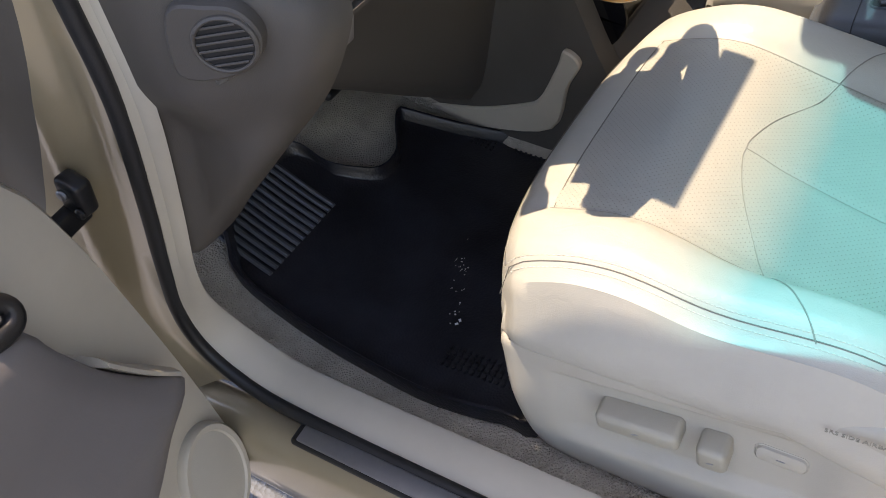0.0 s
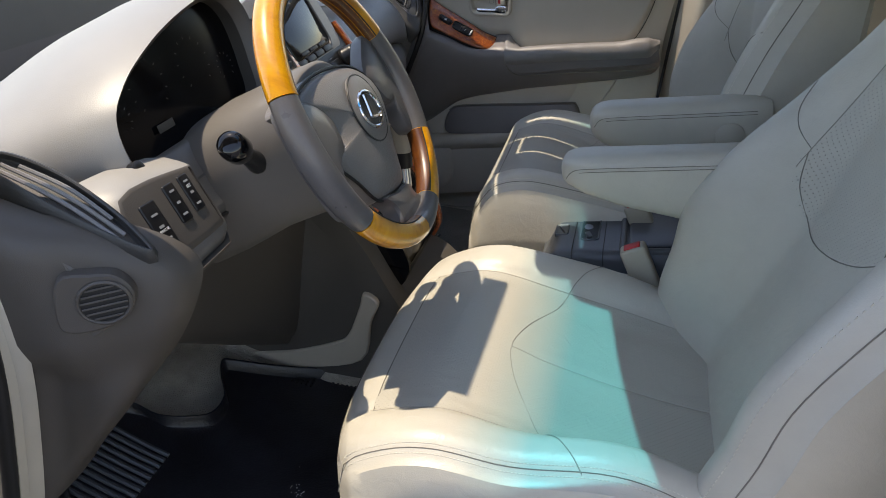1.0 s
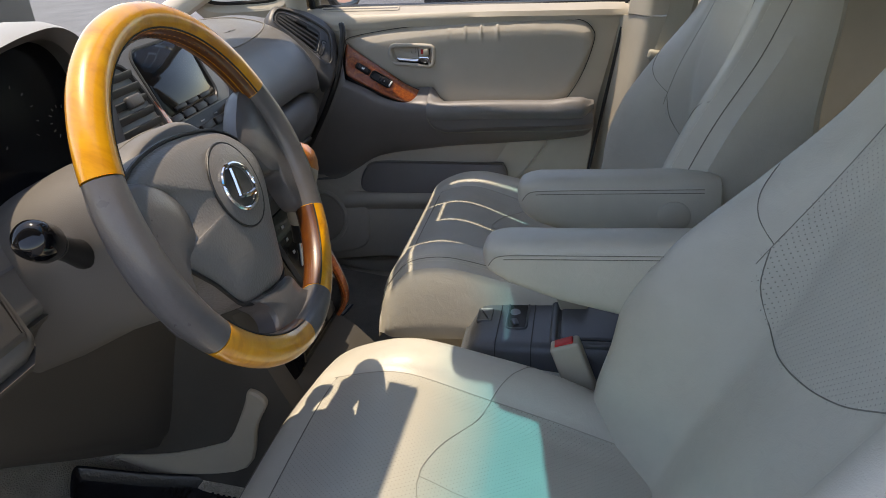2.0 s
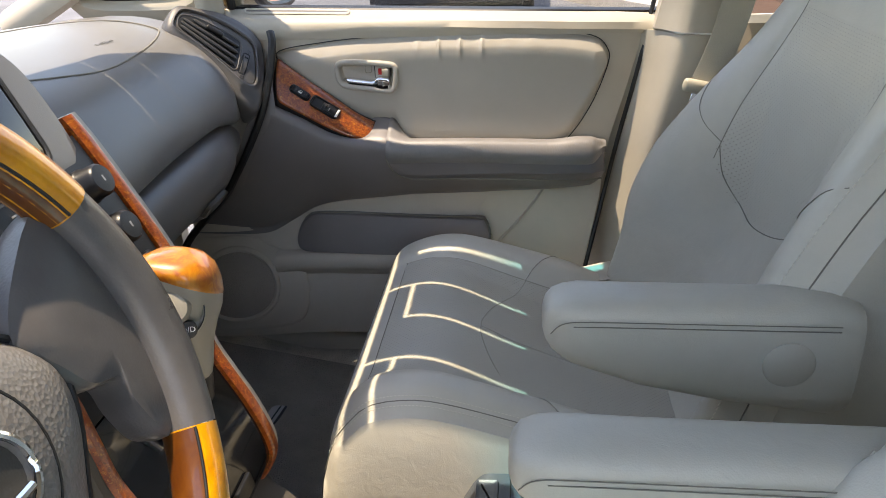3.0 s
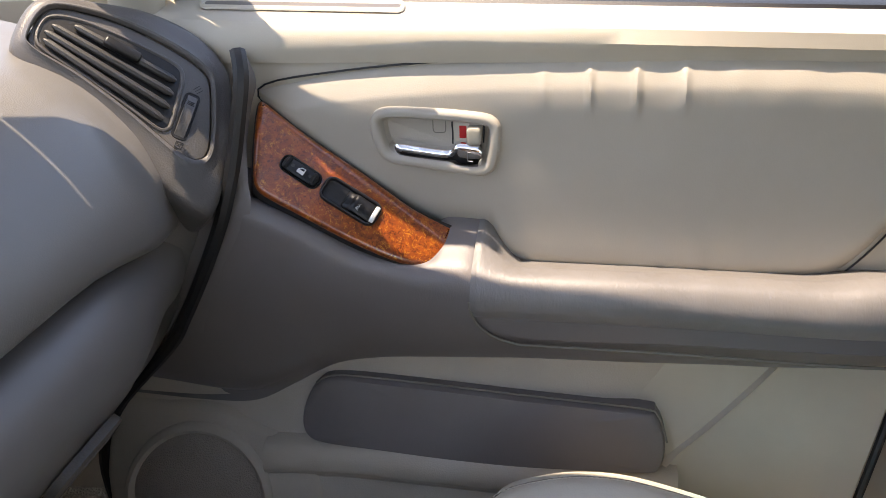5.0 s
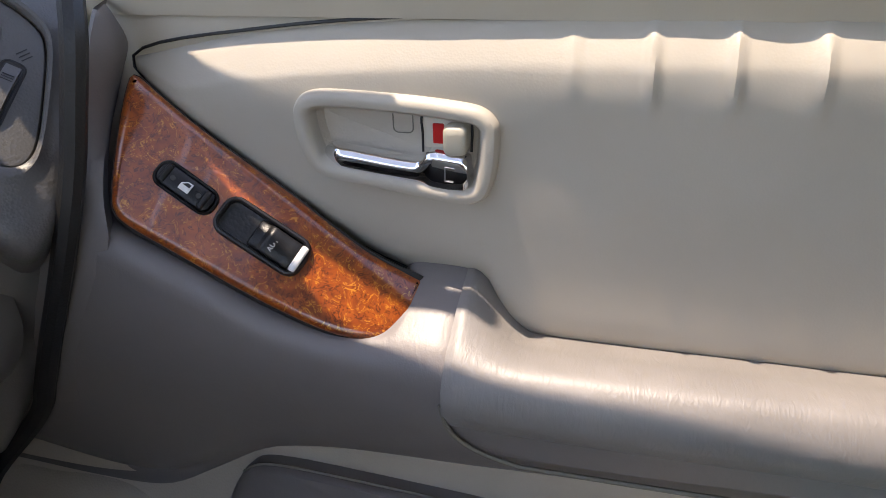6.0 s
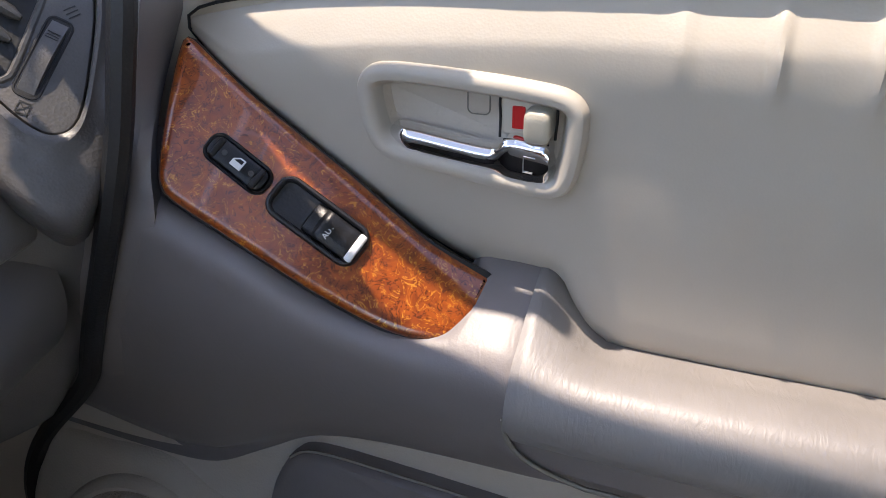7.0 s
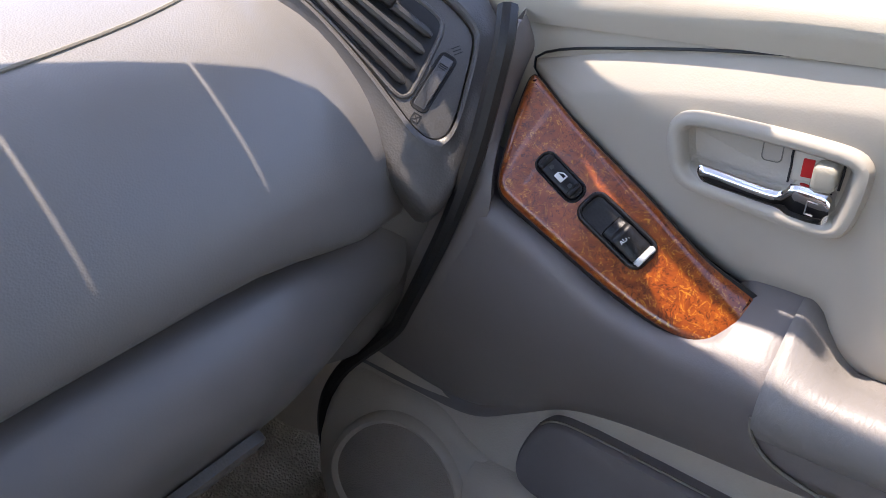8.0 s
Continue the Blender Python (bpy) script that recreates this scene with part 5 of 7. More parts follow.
def knee_ring(y):
    zb = ip(y, [-0.66, -0.55, -0.43, -0.30, -0.12, 0.0, 0.115], [0.895, 0.850, 0.775, 0.685, 0.570, 0.520, 0.500])
    f = lambda t: 0.965 + (zb - 0.965) * t
    c = 0.045 * sstep(-0.535, -0.505, y)
    pts = [(-0.042 - c, 1.006), (-0.052 - c, 0.986), (-0.100 - c * 0.5, f(0.06)), (-0.150, f(0.30)), (-0.185, f(0.60)), (-0.215, f(0.88)), (-0.238, f(1.0)), (-0.275, f(0.98)), (-0.36, 0.93), (-0.25, 0.96)]
    return [(x, y, z) for x, z in catmull(pts, 4, True)]


part("knee_panel", loft([knee_ring(y) for y in np.linspace(-0.66, -0.135, 20)]), M_KNEE, dash, "deep taupe knee panel, the footwell's shade put into its colour")


# driver end of the dash with its round vent
END = catmull([(-0.285, 1.145), (-0.20, 1.150), (-0.11, 1.118), (-0.040, 1.080), (-0.006, 1.040), (-0.013, 1.000), (-0.045, 0.952), (-0.100, 0.890), (-0.180, 0.812), (-0.262, 0.738), (-0.310, 0.80), (-0.250, 0.985)], 5, True)


def ep(a, b, h):
    """The end cap turns rearwards into the dash face."""
    return (a, -0.748 + 0.55 * max(0.0, a + 0.125) ** 1.0 * sstep(-0.125, -0.07, a) + 0.016 - h, b)


def end_ridge(a, b):
    return 0.006 * sstep(0.965, 1.0, b) - 0.020 * (1 - sstep(0.925, 0.985, b)) * sstep(-0.215, -0.18, a - 0.35 * (b - 0.86))


part("dash_end", pillow(END, ep, [(1.0, -0.030), (1.0, -0.015), (0.995, -0.006), (0.98, 0.004), (0.95, 0.011), (0.90, 0.015)] + [(k, 0.017) for k in np.linspace(0.84, 0.06, 14)], end_ridge, centre=(-0.160, 0.965)), M_ENDCAP, dash, "dark taupe dash end cap, deepened for the shade on it")
VPM = basis(ep(-0.063, 1.037, 0.037), (1, 0.55, 0), (0, 0, 1))
if (VPM.to_3x3() @ Vector((0, 0, 1))).y > 0:
    VPM = VPM @ Matrix.Diagonal((1, 1, -1, 1))
vp = lambda a, b, h: VPM @ Vector(((a + 0.063) * 1.10, b - 1.037, h))
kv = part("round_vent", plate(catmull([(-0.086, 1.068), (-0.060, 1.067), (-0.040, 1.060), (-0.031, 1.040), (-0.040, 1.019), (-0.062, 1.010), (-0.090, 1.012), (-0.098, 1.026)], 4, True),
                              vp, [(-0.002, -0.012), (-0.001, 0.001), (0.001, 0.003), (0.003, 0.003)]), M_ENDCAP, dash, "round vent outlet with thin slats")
KC = [(-0.0556 + 0.0205 * math.cos(q), 1.0375 + 0.0205 * math.sin(q)) for q in np.arange(32) * 2 * math.pi / 32]
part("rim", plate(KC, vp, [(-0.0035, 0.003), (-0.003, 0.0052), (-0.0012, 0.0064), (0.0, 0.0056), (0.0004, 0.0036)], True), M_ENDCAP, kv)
part("outlet", plate(KC, vp, [(0.0, 0.0034), (0.001, 0.0036), (0.003, 0.0036)]), M_RUBBER, kv)
for i in range(6):
    z = 1.0375 + (i - 2.5) * 0.0062
    w = math.sqrt(0.0198 ** 2 - (z - 1.0375) ** 2)
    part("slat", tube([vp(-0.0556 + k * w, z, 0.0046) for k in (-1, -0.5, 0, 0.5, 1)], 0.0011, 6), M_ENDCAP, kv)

# switches beside the column
SWM = basis((-0.0505, -0.600, 1.066), (0.02, 1, -0.06), (-0.40, 0, 1))
if (SWM.to_3x3() @ Vector((0, 0, 1))).x < 0:
    SWM = SWM @ Matrix.Diagonal((1, 1, -1, 1))
_sw = plate(catmull([(-0.062, 0.042), (0.05, 0.040), (0.060, 0.030), (0.062, -0.026), (0.05, -0.036), (-0.03, -0.038), (-0.056, -0.036)], 4, True), on(SWM), [(-0.030, -0.050), (-0.020, -0.024), (-0.009, -0.008), (-0.003, -0.001), (0, 0.0014), (0.002, 0.0027), (0.005, 0.003)])
_swi = SWM.inverted()
for _f in _sw.faces:
    _c = _swi @ _f.calc_center_median()
    # panel gets the shaded trim colour, its shoulder the sunlit hood colour
    _f.material_index = int(_c.z < 0.001 and (_c.x < -0.055 or _c.y > 0.040))
swp = part("switch_panel", _sw, [M_ENDCAP, M_HOOD], dash, "taupe switch panel darkened for shade, black push switches, shoulder lightened for sun")
for cx, cy, w, h in ((-0.034, -0.002, 0.025, 0.058), (0.008, 0.010, 0.019, 0.046), (0.036, 0.012, 0.018, 0.044)):
    sw = part("switch", plate([(a, b) for a, b in rrect(w, h, 0.003)], on(SWM @ Matrix.Translation((cx, cy, 0.003))), [(0, 0), (0, 0.0012), (0.0008, 0.0022), (0.002, 0.0026)]), M_BLACK, swp, "black push switch")
    for k, (bw, bh, dy) in enumerate(((w * 0.4, 0.0024, 0.014), (w * 0.3, 0.0030, 0.0), (w * 0.42, 0.0024, -0.014))):
        part("print_bar", rbox((bw, bh, 0.0004), SWM @ pose(cx, cy + dy, 0.0060), 0), M_GREYPRINT, sw)
part("bright_tip", rbox((0.026, 0.005, 0.004), SWM @ pose(-0.034, -0.0335, 0.0035), 0.001), M_WHITE, swp)
letters("SET", SWM @ pose(0.036, 0.0195, 0.0061), 0.0052, 0.0001, M_WHITE, swp, "set_lettering", "SET in small white letters")
letters("MIRROR", SWM @ pose(-0.034, -0.0070, 0.0061), 0.0048, 0.0001, M_WHITE, swp, "mirror_lettering", "MIRROR in small white letters")
part("hood_release", rbox((0.012, 0.020, 0.034), pose(-0.072, -0.588, 0.968, 0, 18, 0), 0.004), M_DARK, dash)

# column shroud, stalks and wheel
WC = Vector((0.084, -0.364, 1.102))
axis = Vector((1, 0.05, 0.368)).normalized()
wy = Vector((0, 0, 1)).cross(axis).normalized()
wup = axis.cross(wy).normalized()
if wup.z < 0:
    wup = -wup
WHEEL = Matrix((wy, wup, axis)).transposed().to_4x4()
WHEEL.translation = WC
column = empty("steering_column", WC - axis * 0.2, label="taupe steering column shroud with a black stalk on each side", category="steering column")
COL = catmull([(-0.075, 0.030), (-0.05, 0.055), (0.0, 0.062), (0.05, 0.055), (0.075, 0.030), (0.078, -0.02), (0.05, -0.075), (0.0, -0.088), (-0.05, -0.075), (-0.078, -0.02)], 4, True)
part("shroud", loft([[WHEEL @ Vector((a * s, b * s + dy, -d)) for a, b in COL] for d, s, dy in ((0.030, 0.95, 0.004), (0.033, 1.10, 0.004), (0.040, 1.20, 0.003), (0.10, 1.22, 0.004), (0.16, 1.22, 0.006), (0.24, 1.24, 0.0), (0.32, 1.26, 0.0))]), M_LOWDASH, column)
part("collar_gap", tube([WHEEL @ Vector((a * 1.215, b * 1.215 + 0.003, -0.062)) for a, b in COL], 0.0012, 6, True), M_SEAM, column)
for s, p0, p1 in ((-1, Vector((-0.020, -0.462, 1.070)), Vector((0.004, -0.548, 1.126))), (1, WHEEL @ Vector((0.070, 0.005, -0.075)), WHEEL @ Vector((0.155, 0.02, -0.055)))):
    st = part("stalk", tube([p0, p0.lerp(p1, 0.3), p0.lerp(p1, 0.60)], [0.014, 0.0110, 0.0105], 16), M_BLACK, column)
    part("stalk_end", tube([p0.lerp(p1, k) for k in (0.60, 0.64, 0.70, 0.86, 0.95, 0.99, 1.0)], [0.0105, 0.0150, 0.0172, 0.0172, 0.0160, 0.0120, 0.006], 22), M_LACQ, st, "glossy black stalk end")
    part("collar", tube([p0.lerp(p1, 0.56), p0.lerp(p1, 0.615)], [0.0130, 0.0145], 20), M_VENT, st)

wheel = empty("steering_wheel", WC, label="steering wheel turned aside, amber wood and grey leather rim", category="steering wheel")
RIM = 0.1736


def rim_arc(q0, q1, r, n, grip=0.0):
    """A stretch of the rim from q0 to q1 degrees, counted from the wheel's own right."""
    pts, rad = [], []
    for i in range(n + 1):
        t = i / n
        q = radians(q0 + (q1 - q0) * t)
        pts.append(WHEEL @ Vector((RIM * math.cos(q), RIM * math.sin(q), 0)))
        rad.append(r * (1 + grip * math.sin(math.pi * t)))
    return tube(pts, rad, 16)


part("rim_wood", rim_arc(21.4, 157.3, 0.0172, 46), M_RIMWOOD, wheel, "amber lacquered wood arc")
part("rim_leather", rim_arc(157.5, 213.0, 0.0166, 24, 0.12), M_WHEEL, wheel, "grey grained leather grip")
part("rim_wood", rim_arc(213.2, 263.2, 0.0168, 20), M_RIMWOOD, wheel, "amber lacquered wood arc")
part("rim_leather", rim_arc(263.4, 287.8, 0.0168, 10), M_WHEEL, wheel, "grey grained leather grip")
part("rim_wood", rim_arc(288, 328.4, 0.0168, 16), M_RIMWOOD, wheel, "amber lacquered wood arc")
part("rim_leather", rim_arc(328.6, 381.2, 0.0164, 22, 0.10), M_WHEEL, wheel, "grey grained leather grip")


def rim_inlay(q0, q1, n):
    """The dark inner half of a wooden stretch of the rim, a thin shell let into it."""
    rings = []
    for q in np.radians(np.linspace(q0, q1, n)):
        rings.append([WHEEL @ Vector(((RIM - r * math.cos(w)) * math.cos(q), (RIM - r * math.cos(w)) * math.sin(q), r * math.sin(w))) for r, w in [(0.0172, u) for u in np.radians(np.linspace(-125, 42, 14))] + [(0.0120, u) for u in np.radians(np.linspace(42, -125, 14))]])
    return loft(rings)


for q0, q1, n in ((21.6, 157.1, 46), (213.4, 263.0, 20), (288.2, 328.2, 16)):
    part("rim_inlay", rim_inlay(q0, q1, n), M_DARKWOOD, wheel, "dark brown inner half of the wood")
    part("rim_seam", tube([WHEEL @ Vector(((RIM - 0.0172 * math.cos(radians(44))) * math.cos(q), (RIM - 0.0172 * math.cos(radians(44))) * math.sin(q), 0.0172 * math.sin(radians(44)))) for q in np.radians(np.linspace(q0, q1, n))], 0.0009, 6), M_RUBBER, wheel)
HUBO = catmull([(-0.130, 0.052), (-0.104, 0.063), (-0.056, 0.066), (-0.002, 0.060), (0.050, 0.047), (0.083, 0.024), (0.096, 0.0), (0.088, -0.027), (0.058, -0.064), (0.036, -0.096), (0.016, -0.119), (-0.028, -0.114), (-0.071, -0.102), (-0.095, -0.064), (-0.124, -0.026), (-0.110, -0.020), (-0.096, -0.009),
                (-0.090, 0.009), (-0.100, 0.031)], 4, True)
part("hub_cover", pillow(HUBO, on(WHEEL), [(1.0, -0.050), (1.0, -0.020), (0.99, -0.010), (0.965, -0.004), (0.92, 0.000), (0.8, 0.004), (0.6, 0.007), (0.35, 0.009), (0.15, 0.0095)], centre=(0.0, -0.015)), M_HUB, wheel, "taupe leather-grain air bag cover")
part("hub_seam", tube([on(WHEEL)(a, b, -0.0065) for a, b in inset(HUBO, -0.0010)], 0.0023, 6, True), M_RUBBER, wheel)
BC_ = (0.004, -0.005)
BADGE = [(BC_[0] + 0.045 * math.cos(q), BC_[1] + 0.045 * math.sin(q)) for q in np.arange(36) * 2 * math.pi / 36]
part("badge_field", pillow(BADGE, on(WHEEL), [(1.0, 0.002), (0.985, 0.0105), (0.95, 0.0115), (0.5, 0.0120)]), M_HUB, wheel)
part("badge_groove", tube([on(WHEEL)(a, b, 0.0098) for a, b in BADGE], 0.0013, 6, True), M_RUBBER, wheel)
BWM = WHEEL @ pose(BC_[0] - 0.002, BC_[1] - 0.002, 0.012, 0, 0, -12)
part("badge_dish", turned([(0.022, 0.0), (0.0215, 0.0006), (0.001, 0.0008)], BWM @ Matrix.Diagonal((1.15, 1, 1, 1)), 28), M_VENT, wheel)
badge = part("badge", tube([BWM @ Vector((0.0300 * math.cos(q), 0.0240 * math.sin(q), 0.0015)) for q in np.arange(40) * 2 * math.pi / 40], 0.0022, 8, True), M_CHROME, wheel, "oval chrome badge")
part("badge_bar", tube(catmull([BWM @ Vector(p) for p in ((-0.006, 0.019, 0.003), (-0.007, 0.006, 0.003), (-0.009, -0.010, 0.003))], 4), 0.0030, 8), M_CHROME, badge)
part("badge_bar", tube(catmull([BWM @ Vector(p) for p in ((-0.009, -0.010, 0.003), (0.006, -0.011, 0.003), (0.022, -0.009, 0.003))], 4), 0.0024, 8), M_CHROME, badge)


def spoke(name, outline, material, label="", top=0.004):
    """A padded spoke plate in the plane of the wheel."""
    return part(name, pillow(catmull(outline, 4, True), on(WHEEL), [(0.96, -0.024), (1.0, -0.016), (1.0, -0.004), (0.97, top - 0.003), (0.90, top), (0.5, top + 0.002)]), material, wheel, label)


spoke("spoke", [(-0.166, 0.056), (-0.147, 0.056), (-0.122, 0.051), (-0.098, 0.034), (-0.086, 0.012), (-0.090, -0.012), (-0.105, -0.024), (-0.122, -0.030), (-0.140, -0.054), (-0.150, -0.088), (-0.164, -0.070), (-0.172, -0.01)], M_WHEEL, "grey leather spoke")
spoke("spoke", [(0.080, 0.024), (0.104, 0.048), (0.152, 0.070), (0.168, 0.03), (0.172, -0.02), (0.162, -0.06), (0.148, -0.088), (0.128, -0.078), (0.122, -0.051), (0.122, -0.032), (0.102, -0.022), (0.090, -0.002)], M_WHEEL, "grey leather spoke", 0.000)
spoke("spoke", [(-0.061, -0.105), (-0.018, -0.117), (0.025, -0.122), (0.034, -0.142), (0.054, -0.164), (0.02, -0.174), (-0.022, -0.173), (-0.050, -0.152), (-0.046, -0.135), (-0.049, -0.122)], M_WHEEL, "grey leather spoke", 0.000)
# ---- centre stack ----
stack = empty("centre_stack", (-0.12, 0, 0.85), label="centre stack with navigation screen, dark controls and burl edging", category="centre stack")
SC = Vector((-0.142, -0.024, 1.142))
SM = basis(SC, (0, 1, 0), (-0.42, 0, 1))
if (SM.to_3x3() @ Vector((0, 0, 1))).x < 0:
    SM = SM @ Matrix.Diagonal((1, 1, -1, 1))
SURR = catmull([(-0.205, 0.045), (-0.150, 0.075), (-0.02, 0.090), (0.075, 0.080), (0.112, 0.050), (0.122, 0.0), (0.118, -0.055), (0.09, -0.066), (-0.05, -0.068), (-0.185, -0.062), (-0.208, -0.01)], 5, True)
part("screen_surround", pillow(SURR, on(SM), [(1.06, -0.16), (1.02, -0.03), (1.0, -0.010), (0.985, -0.002), (0.96, 0.002), (0.9, 0.003), (0.5, 0.003)]), M_DASH, stack, "taupe moulded surround")
scr = part("screen_frame", plate([(-0.002 + a, 0.004 + b) for a, b in rrect(0.162, 0.110, 0.022)], on(SM), [(0, 0.002), (0, 0.0045), (0.0015, 0.0055), (0.004, 0.0050), (0.006, 0.0015)], True), M_VENT, stack)
part("screen", plate([(-0.002 + a, 0.005 + b) for a, b in rrect(0.152, 0.100, 0.018)], on(SM), [(0, 0.0035), (0.001, 0.0040)]), M_LACQ, scr, "glossy switched-off screen")
for i in range(3):
    part("screen_key", rbox((0.030, 0.006, 0.003), SM @ pose(-0.038 + 0.036 * i, -0.036, 0.0055), 0.001), M_BLACK, scr)
cv = part("centre_vent", plate(catmull([(-0.200, 0.040), (-0.155, 0.052), (-0.108, 0.044), (-0.092, 0.0), (-0.090, -0.054), (-0.12, -0.058), (-0.185, -0.054), (-0.202, -0.01)], 4, True), on(SM), [(0, 0.0), (0, 0.006), (0.002, 0.008), (0.005, 0.0075), (0.007, 0.002), (0.009, 0.0015)]), M_VENT, stack, "dark grey centre air vent")
for i in range(5):
    part("slat", rbox((0.094, 0.010, 0.004), SM @ pose(-0.147, 0.030 - 0.017 * i, 0.007, 25, 0, 0), 0.001, 2), M_VENT, cv)
part("slat_tab", rbox((0.030, 0.016, 0.010), SM @ pose(-0.135, -0.004, 0.012), 0.003), M_HOUSING, cv)
SZ = [0.655, 0.69, 0.72, 0.78, 0.86, 0.90, 0.958, 1.00, 1.05, 1.10, 1.13]
SXX = [-0.030, 0.004, 0.016, 0.000, -0.036, -0.044, -0.056, -0.073, -0.097, -0.122, -0.140]


def face_m(y, z, h=0.0):
    """A pose on the sloping face of the stack: local x across the car, local y up the slope, local z outwards."""
    d = (ip(z + 0.01, SZ, SXX) - ip(z - 0.01, SZ, SXX)) / 0.02
    m = Matrix((Vector((0, 1, 0)), Vector((d, 0, 1)).normalized(), Vector((1, 0, -d)).normalized())).transposed().to_4x4()
    m.translation = Vector((ip(z, SZ, SXX), y, z))
    return m @ Matrix.Translation((0, 0, h))


def face_sheet(y0, y1, z0, z1, h, deep, n=16):
    rings = []
    for z in np.linspace(z0, z1, n):
        m = face_m(0, z)
        rings.append([m @ Vector((y, 0, hh)) for y, hh in ((y0, -deep), (y0, h - 0.002), (y0 + 0.002, h), ((y0 + y1) / 2, h), (y1 - 0.002, h), (y1, h - 0.002), (y1, -deep))])
    return loft(rings)


part("control_face", face_sheet(-0.101, 0.101, 0.915, 1.112, 0.0, 0.05), M_BLACK, stack, "black control face")
for r_, ys_, w_ in ((1.098, (-0.088, -0.052, -0.016, 0.020), 0.030), (1.072, (-0.08, -0.03, 0.012), 0.036), (1.046, (-0.07, -0.015), 0.046), (1.018, (-0.08, -0.035, 0.010), 0.036), (0.990, (-0.06, 0.0, 0.06), 0.046), (0.962, (-0.07, -0.02, 0.03), 0.038)):
    for yy in ys_:
        k = part("push_key", rbox((w_, 0.011, 0.006), face_m(yy, r_, 0.002), 0.0015), M_BLACK, stack, "grey push key")
        part("print_bar", rbox((w_ * 0.32, 0.0018, 0.0004), face_m(yy, r_ + 0.0095, 0.0004), 0), M_GREYPRINT, k)
part("disc_slot", rbox((0.13, 0.006, 0.002), face_m(-0.02, 0.940, 0.001), 0.0005), M_RUBBER, stack)
for yy, r_ in ((0.060, 1.070), (0.052, 1.026)):
    kn = part("rotary_knob", turned([(0.010, 0), (0.0185, 0.001), (0.0185, 0.006), (0.0168, 0.008), (0.0162, 0.023), (0.0138, 0.026), (0.004, 0.0265)], face_m(yy, r_, 0.001), 28), M_BLACK, stack, "black rotary knob")
    part("print_bar", rbox((0.0025, 0.006, 0.0006), face_m(yy, r_, 0.0273), 0), M_GREYPRINT, kn)
for s in (1, -1):
    rings, blade = [], []
    for z in np.linspace(0.672, 1.128, 40):
        m = face_m(0, z)
        w = 0.110 - 0.010 * (1 - sstep(0.66, 0.76, z)) ** 2
        rings.append([m @ Vector((s * (w + a), 0, h)) for a, h in ((-0.009, -0.02), (-0.009, 0.003), (-0.006, 0.0055), (0.004, 0.0055), (0.007, 0.002), (0.007, -0.02))])
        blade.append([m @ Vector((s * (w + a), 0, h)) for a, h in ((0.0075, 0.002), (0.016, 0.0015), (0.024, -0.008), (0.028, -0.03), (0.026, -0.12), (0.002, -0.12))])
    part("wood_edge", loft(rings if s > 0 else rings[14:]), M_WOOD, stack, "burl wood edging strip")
    # driver side blade takes the darker trim colour for the shade below the wheel
    part("side_blade", loft(blade if s > 0 else blade[14:]), M_LOWER if s > 0 else M_KNEE, stack, "pale taupe side blade" if s > 0 else "taupe side blade darkened for the shade under the wheel")

# gear gate on the lower part of the same slope
pod = empty("gear_gate", (0.0, 0, 0.68), label="glossy black gear gate set in the sloping console", category="gear gate")
part("gate_plate", face_sheet(-0.101, 0.101, 0.672, 0.912, -0.001, 0.06, 20), M_LACQ, pod, "glossy black gate plate")
part("gate_slot", rbox((0.014, 0.10, 0.002), face_m(-0.010, 0.845, 0.0002), 0.0005), M_RUBBER, pod)
for i in range(5):
    part("print_bar", rbox((0.008, 0.005, 0.0006), face_m(0.022, 0.80 + 0.022 * i, 0.0002), 0), M_GREYPRINT, pod)
part("small_switch", rbox((0.040, 0.020, 0.006), face_m(0.020, 0.735, 0.001), 0.002), M_BLACK, pod)
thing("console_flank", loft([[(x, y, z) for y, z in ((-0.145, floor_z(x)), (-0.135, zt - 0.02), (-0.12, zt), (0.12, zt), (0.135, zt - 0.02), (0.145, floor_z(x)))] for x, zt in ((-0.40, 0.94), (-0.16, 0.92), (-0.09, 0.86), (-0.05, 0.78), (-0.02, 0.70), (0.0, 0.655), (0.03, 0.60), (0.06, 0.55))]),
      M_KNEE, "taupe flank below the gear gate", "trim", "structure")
lever = empty("gear_lever", (-0.02, 0.0, 0.86), label="gear lever with amber wood top and taupe leather grip", category="gear lever")
ldir = Vector((0.05, 0.02, 1)).normalized()
lx = Vector((1, 0, 0)) - ldir * ldir.x
LM = Matrix((lx.normalized(), ldir.cross(lx.normalized()), ldir)).transposed().to_4x4()
LM.translation = Vector((0.000, -0.006, 0.858))


def knob_ring(z, rx, ry, dx=0.0):
    return [LM @ Vector((dx + rx * math.copysign(abs(math.cos(q)) ** 0.8, math.cos(q)), ry * math.copysign(abs(math.sin(q)) ** 0.8, math.sin(q)), z)) for q in np.arange(28) * 2 * math.pi / 28]


part("shaft", loft([knob_ring(-0.02, 0.010, 0.010), knob_ring(0.06, 0.009, 0.009)]), M_CHROME, lever)
part("boot_ring", loft([knob_ring(0.020, 0.014, 0.014), knob_ring(0.05, 0.016, 0.015)]), M_BLACK, lever)
def slant(ring, k):
    """Tilts a ring so that the joint rises towards the driver."""
    up = LM.to_3x3() @ Vector((0, 0, 1))
    inv = LM.inverted()
    return [p - up * (k * (0.30 * (inv @ p).x + 0.50 * (inv @ p).y)) for p in ring]


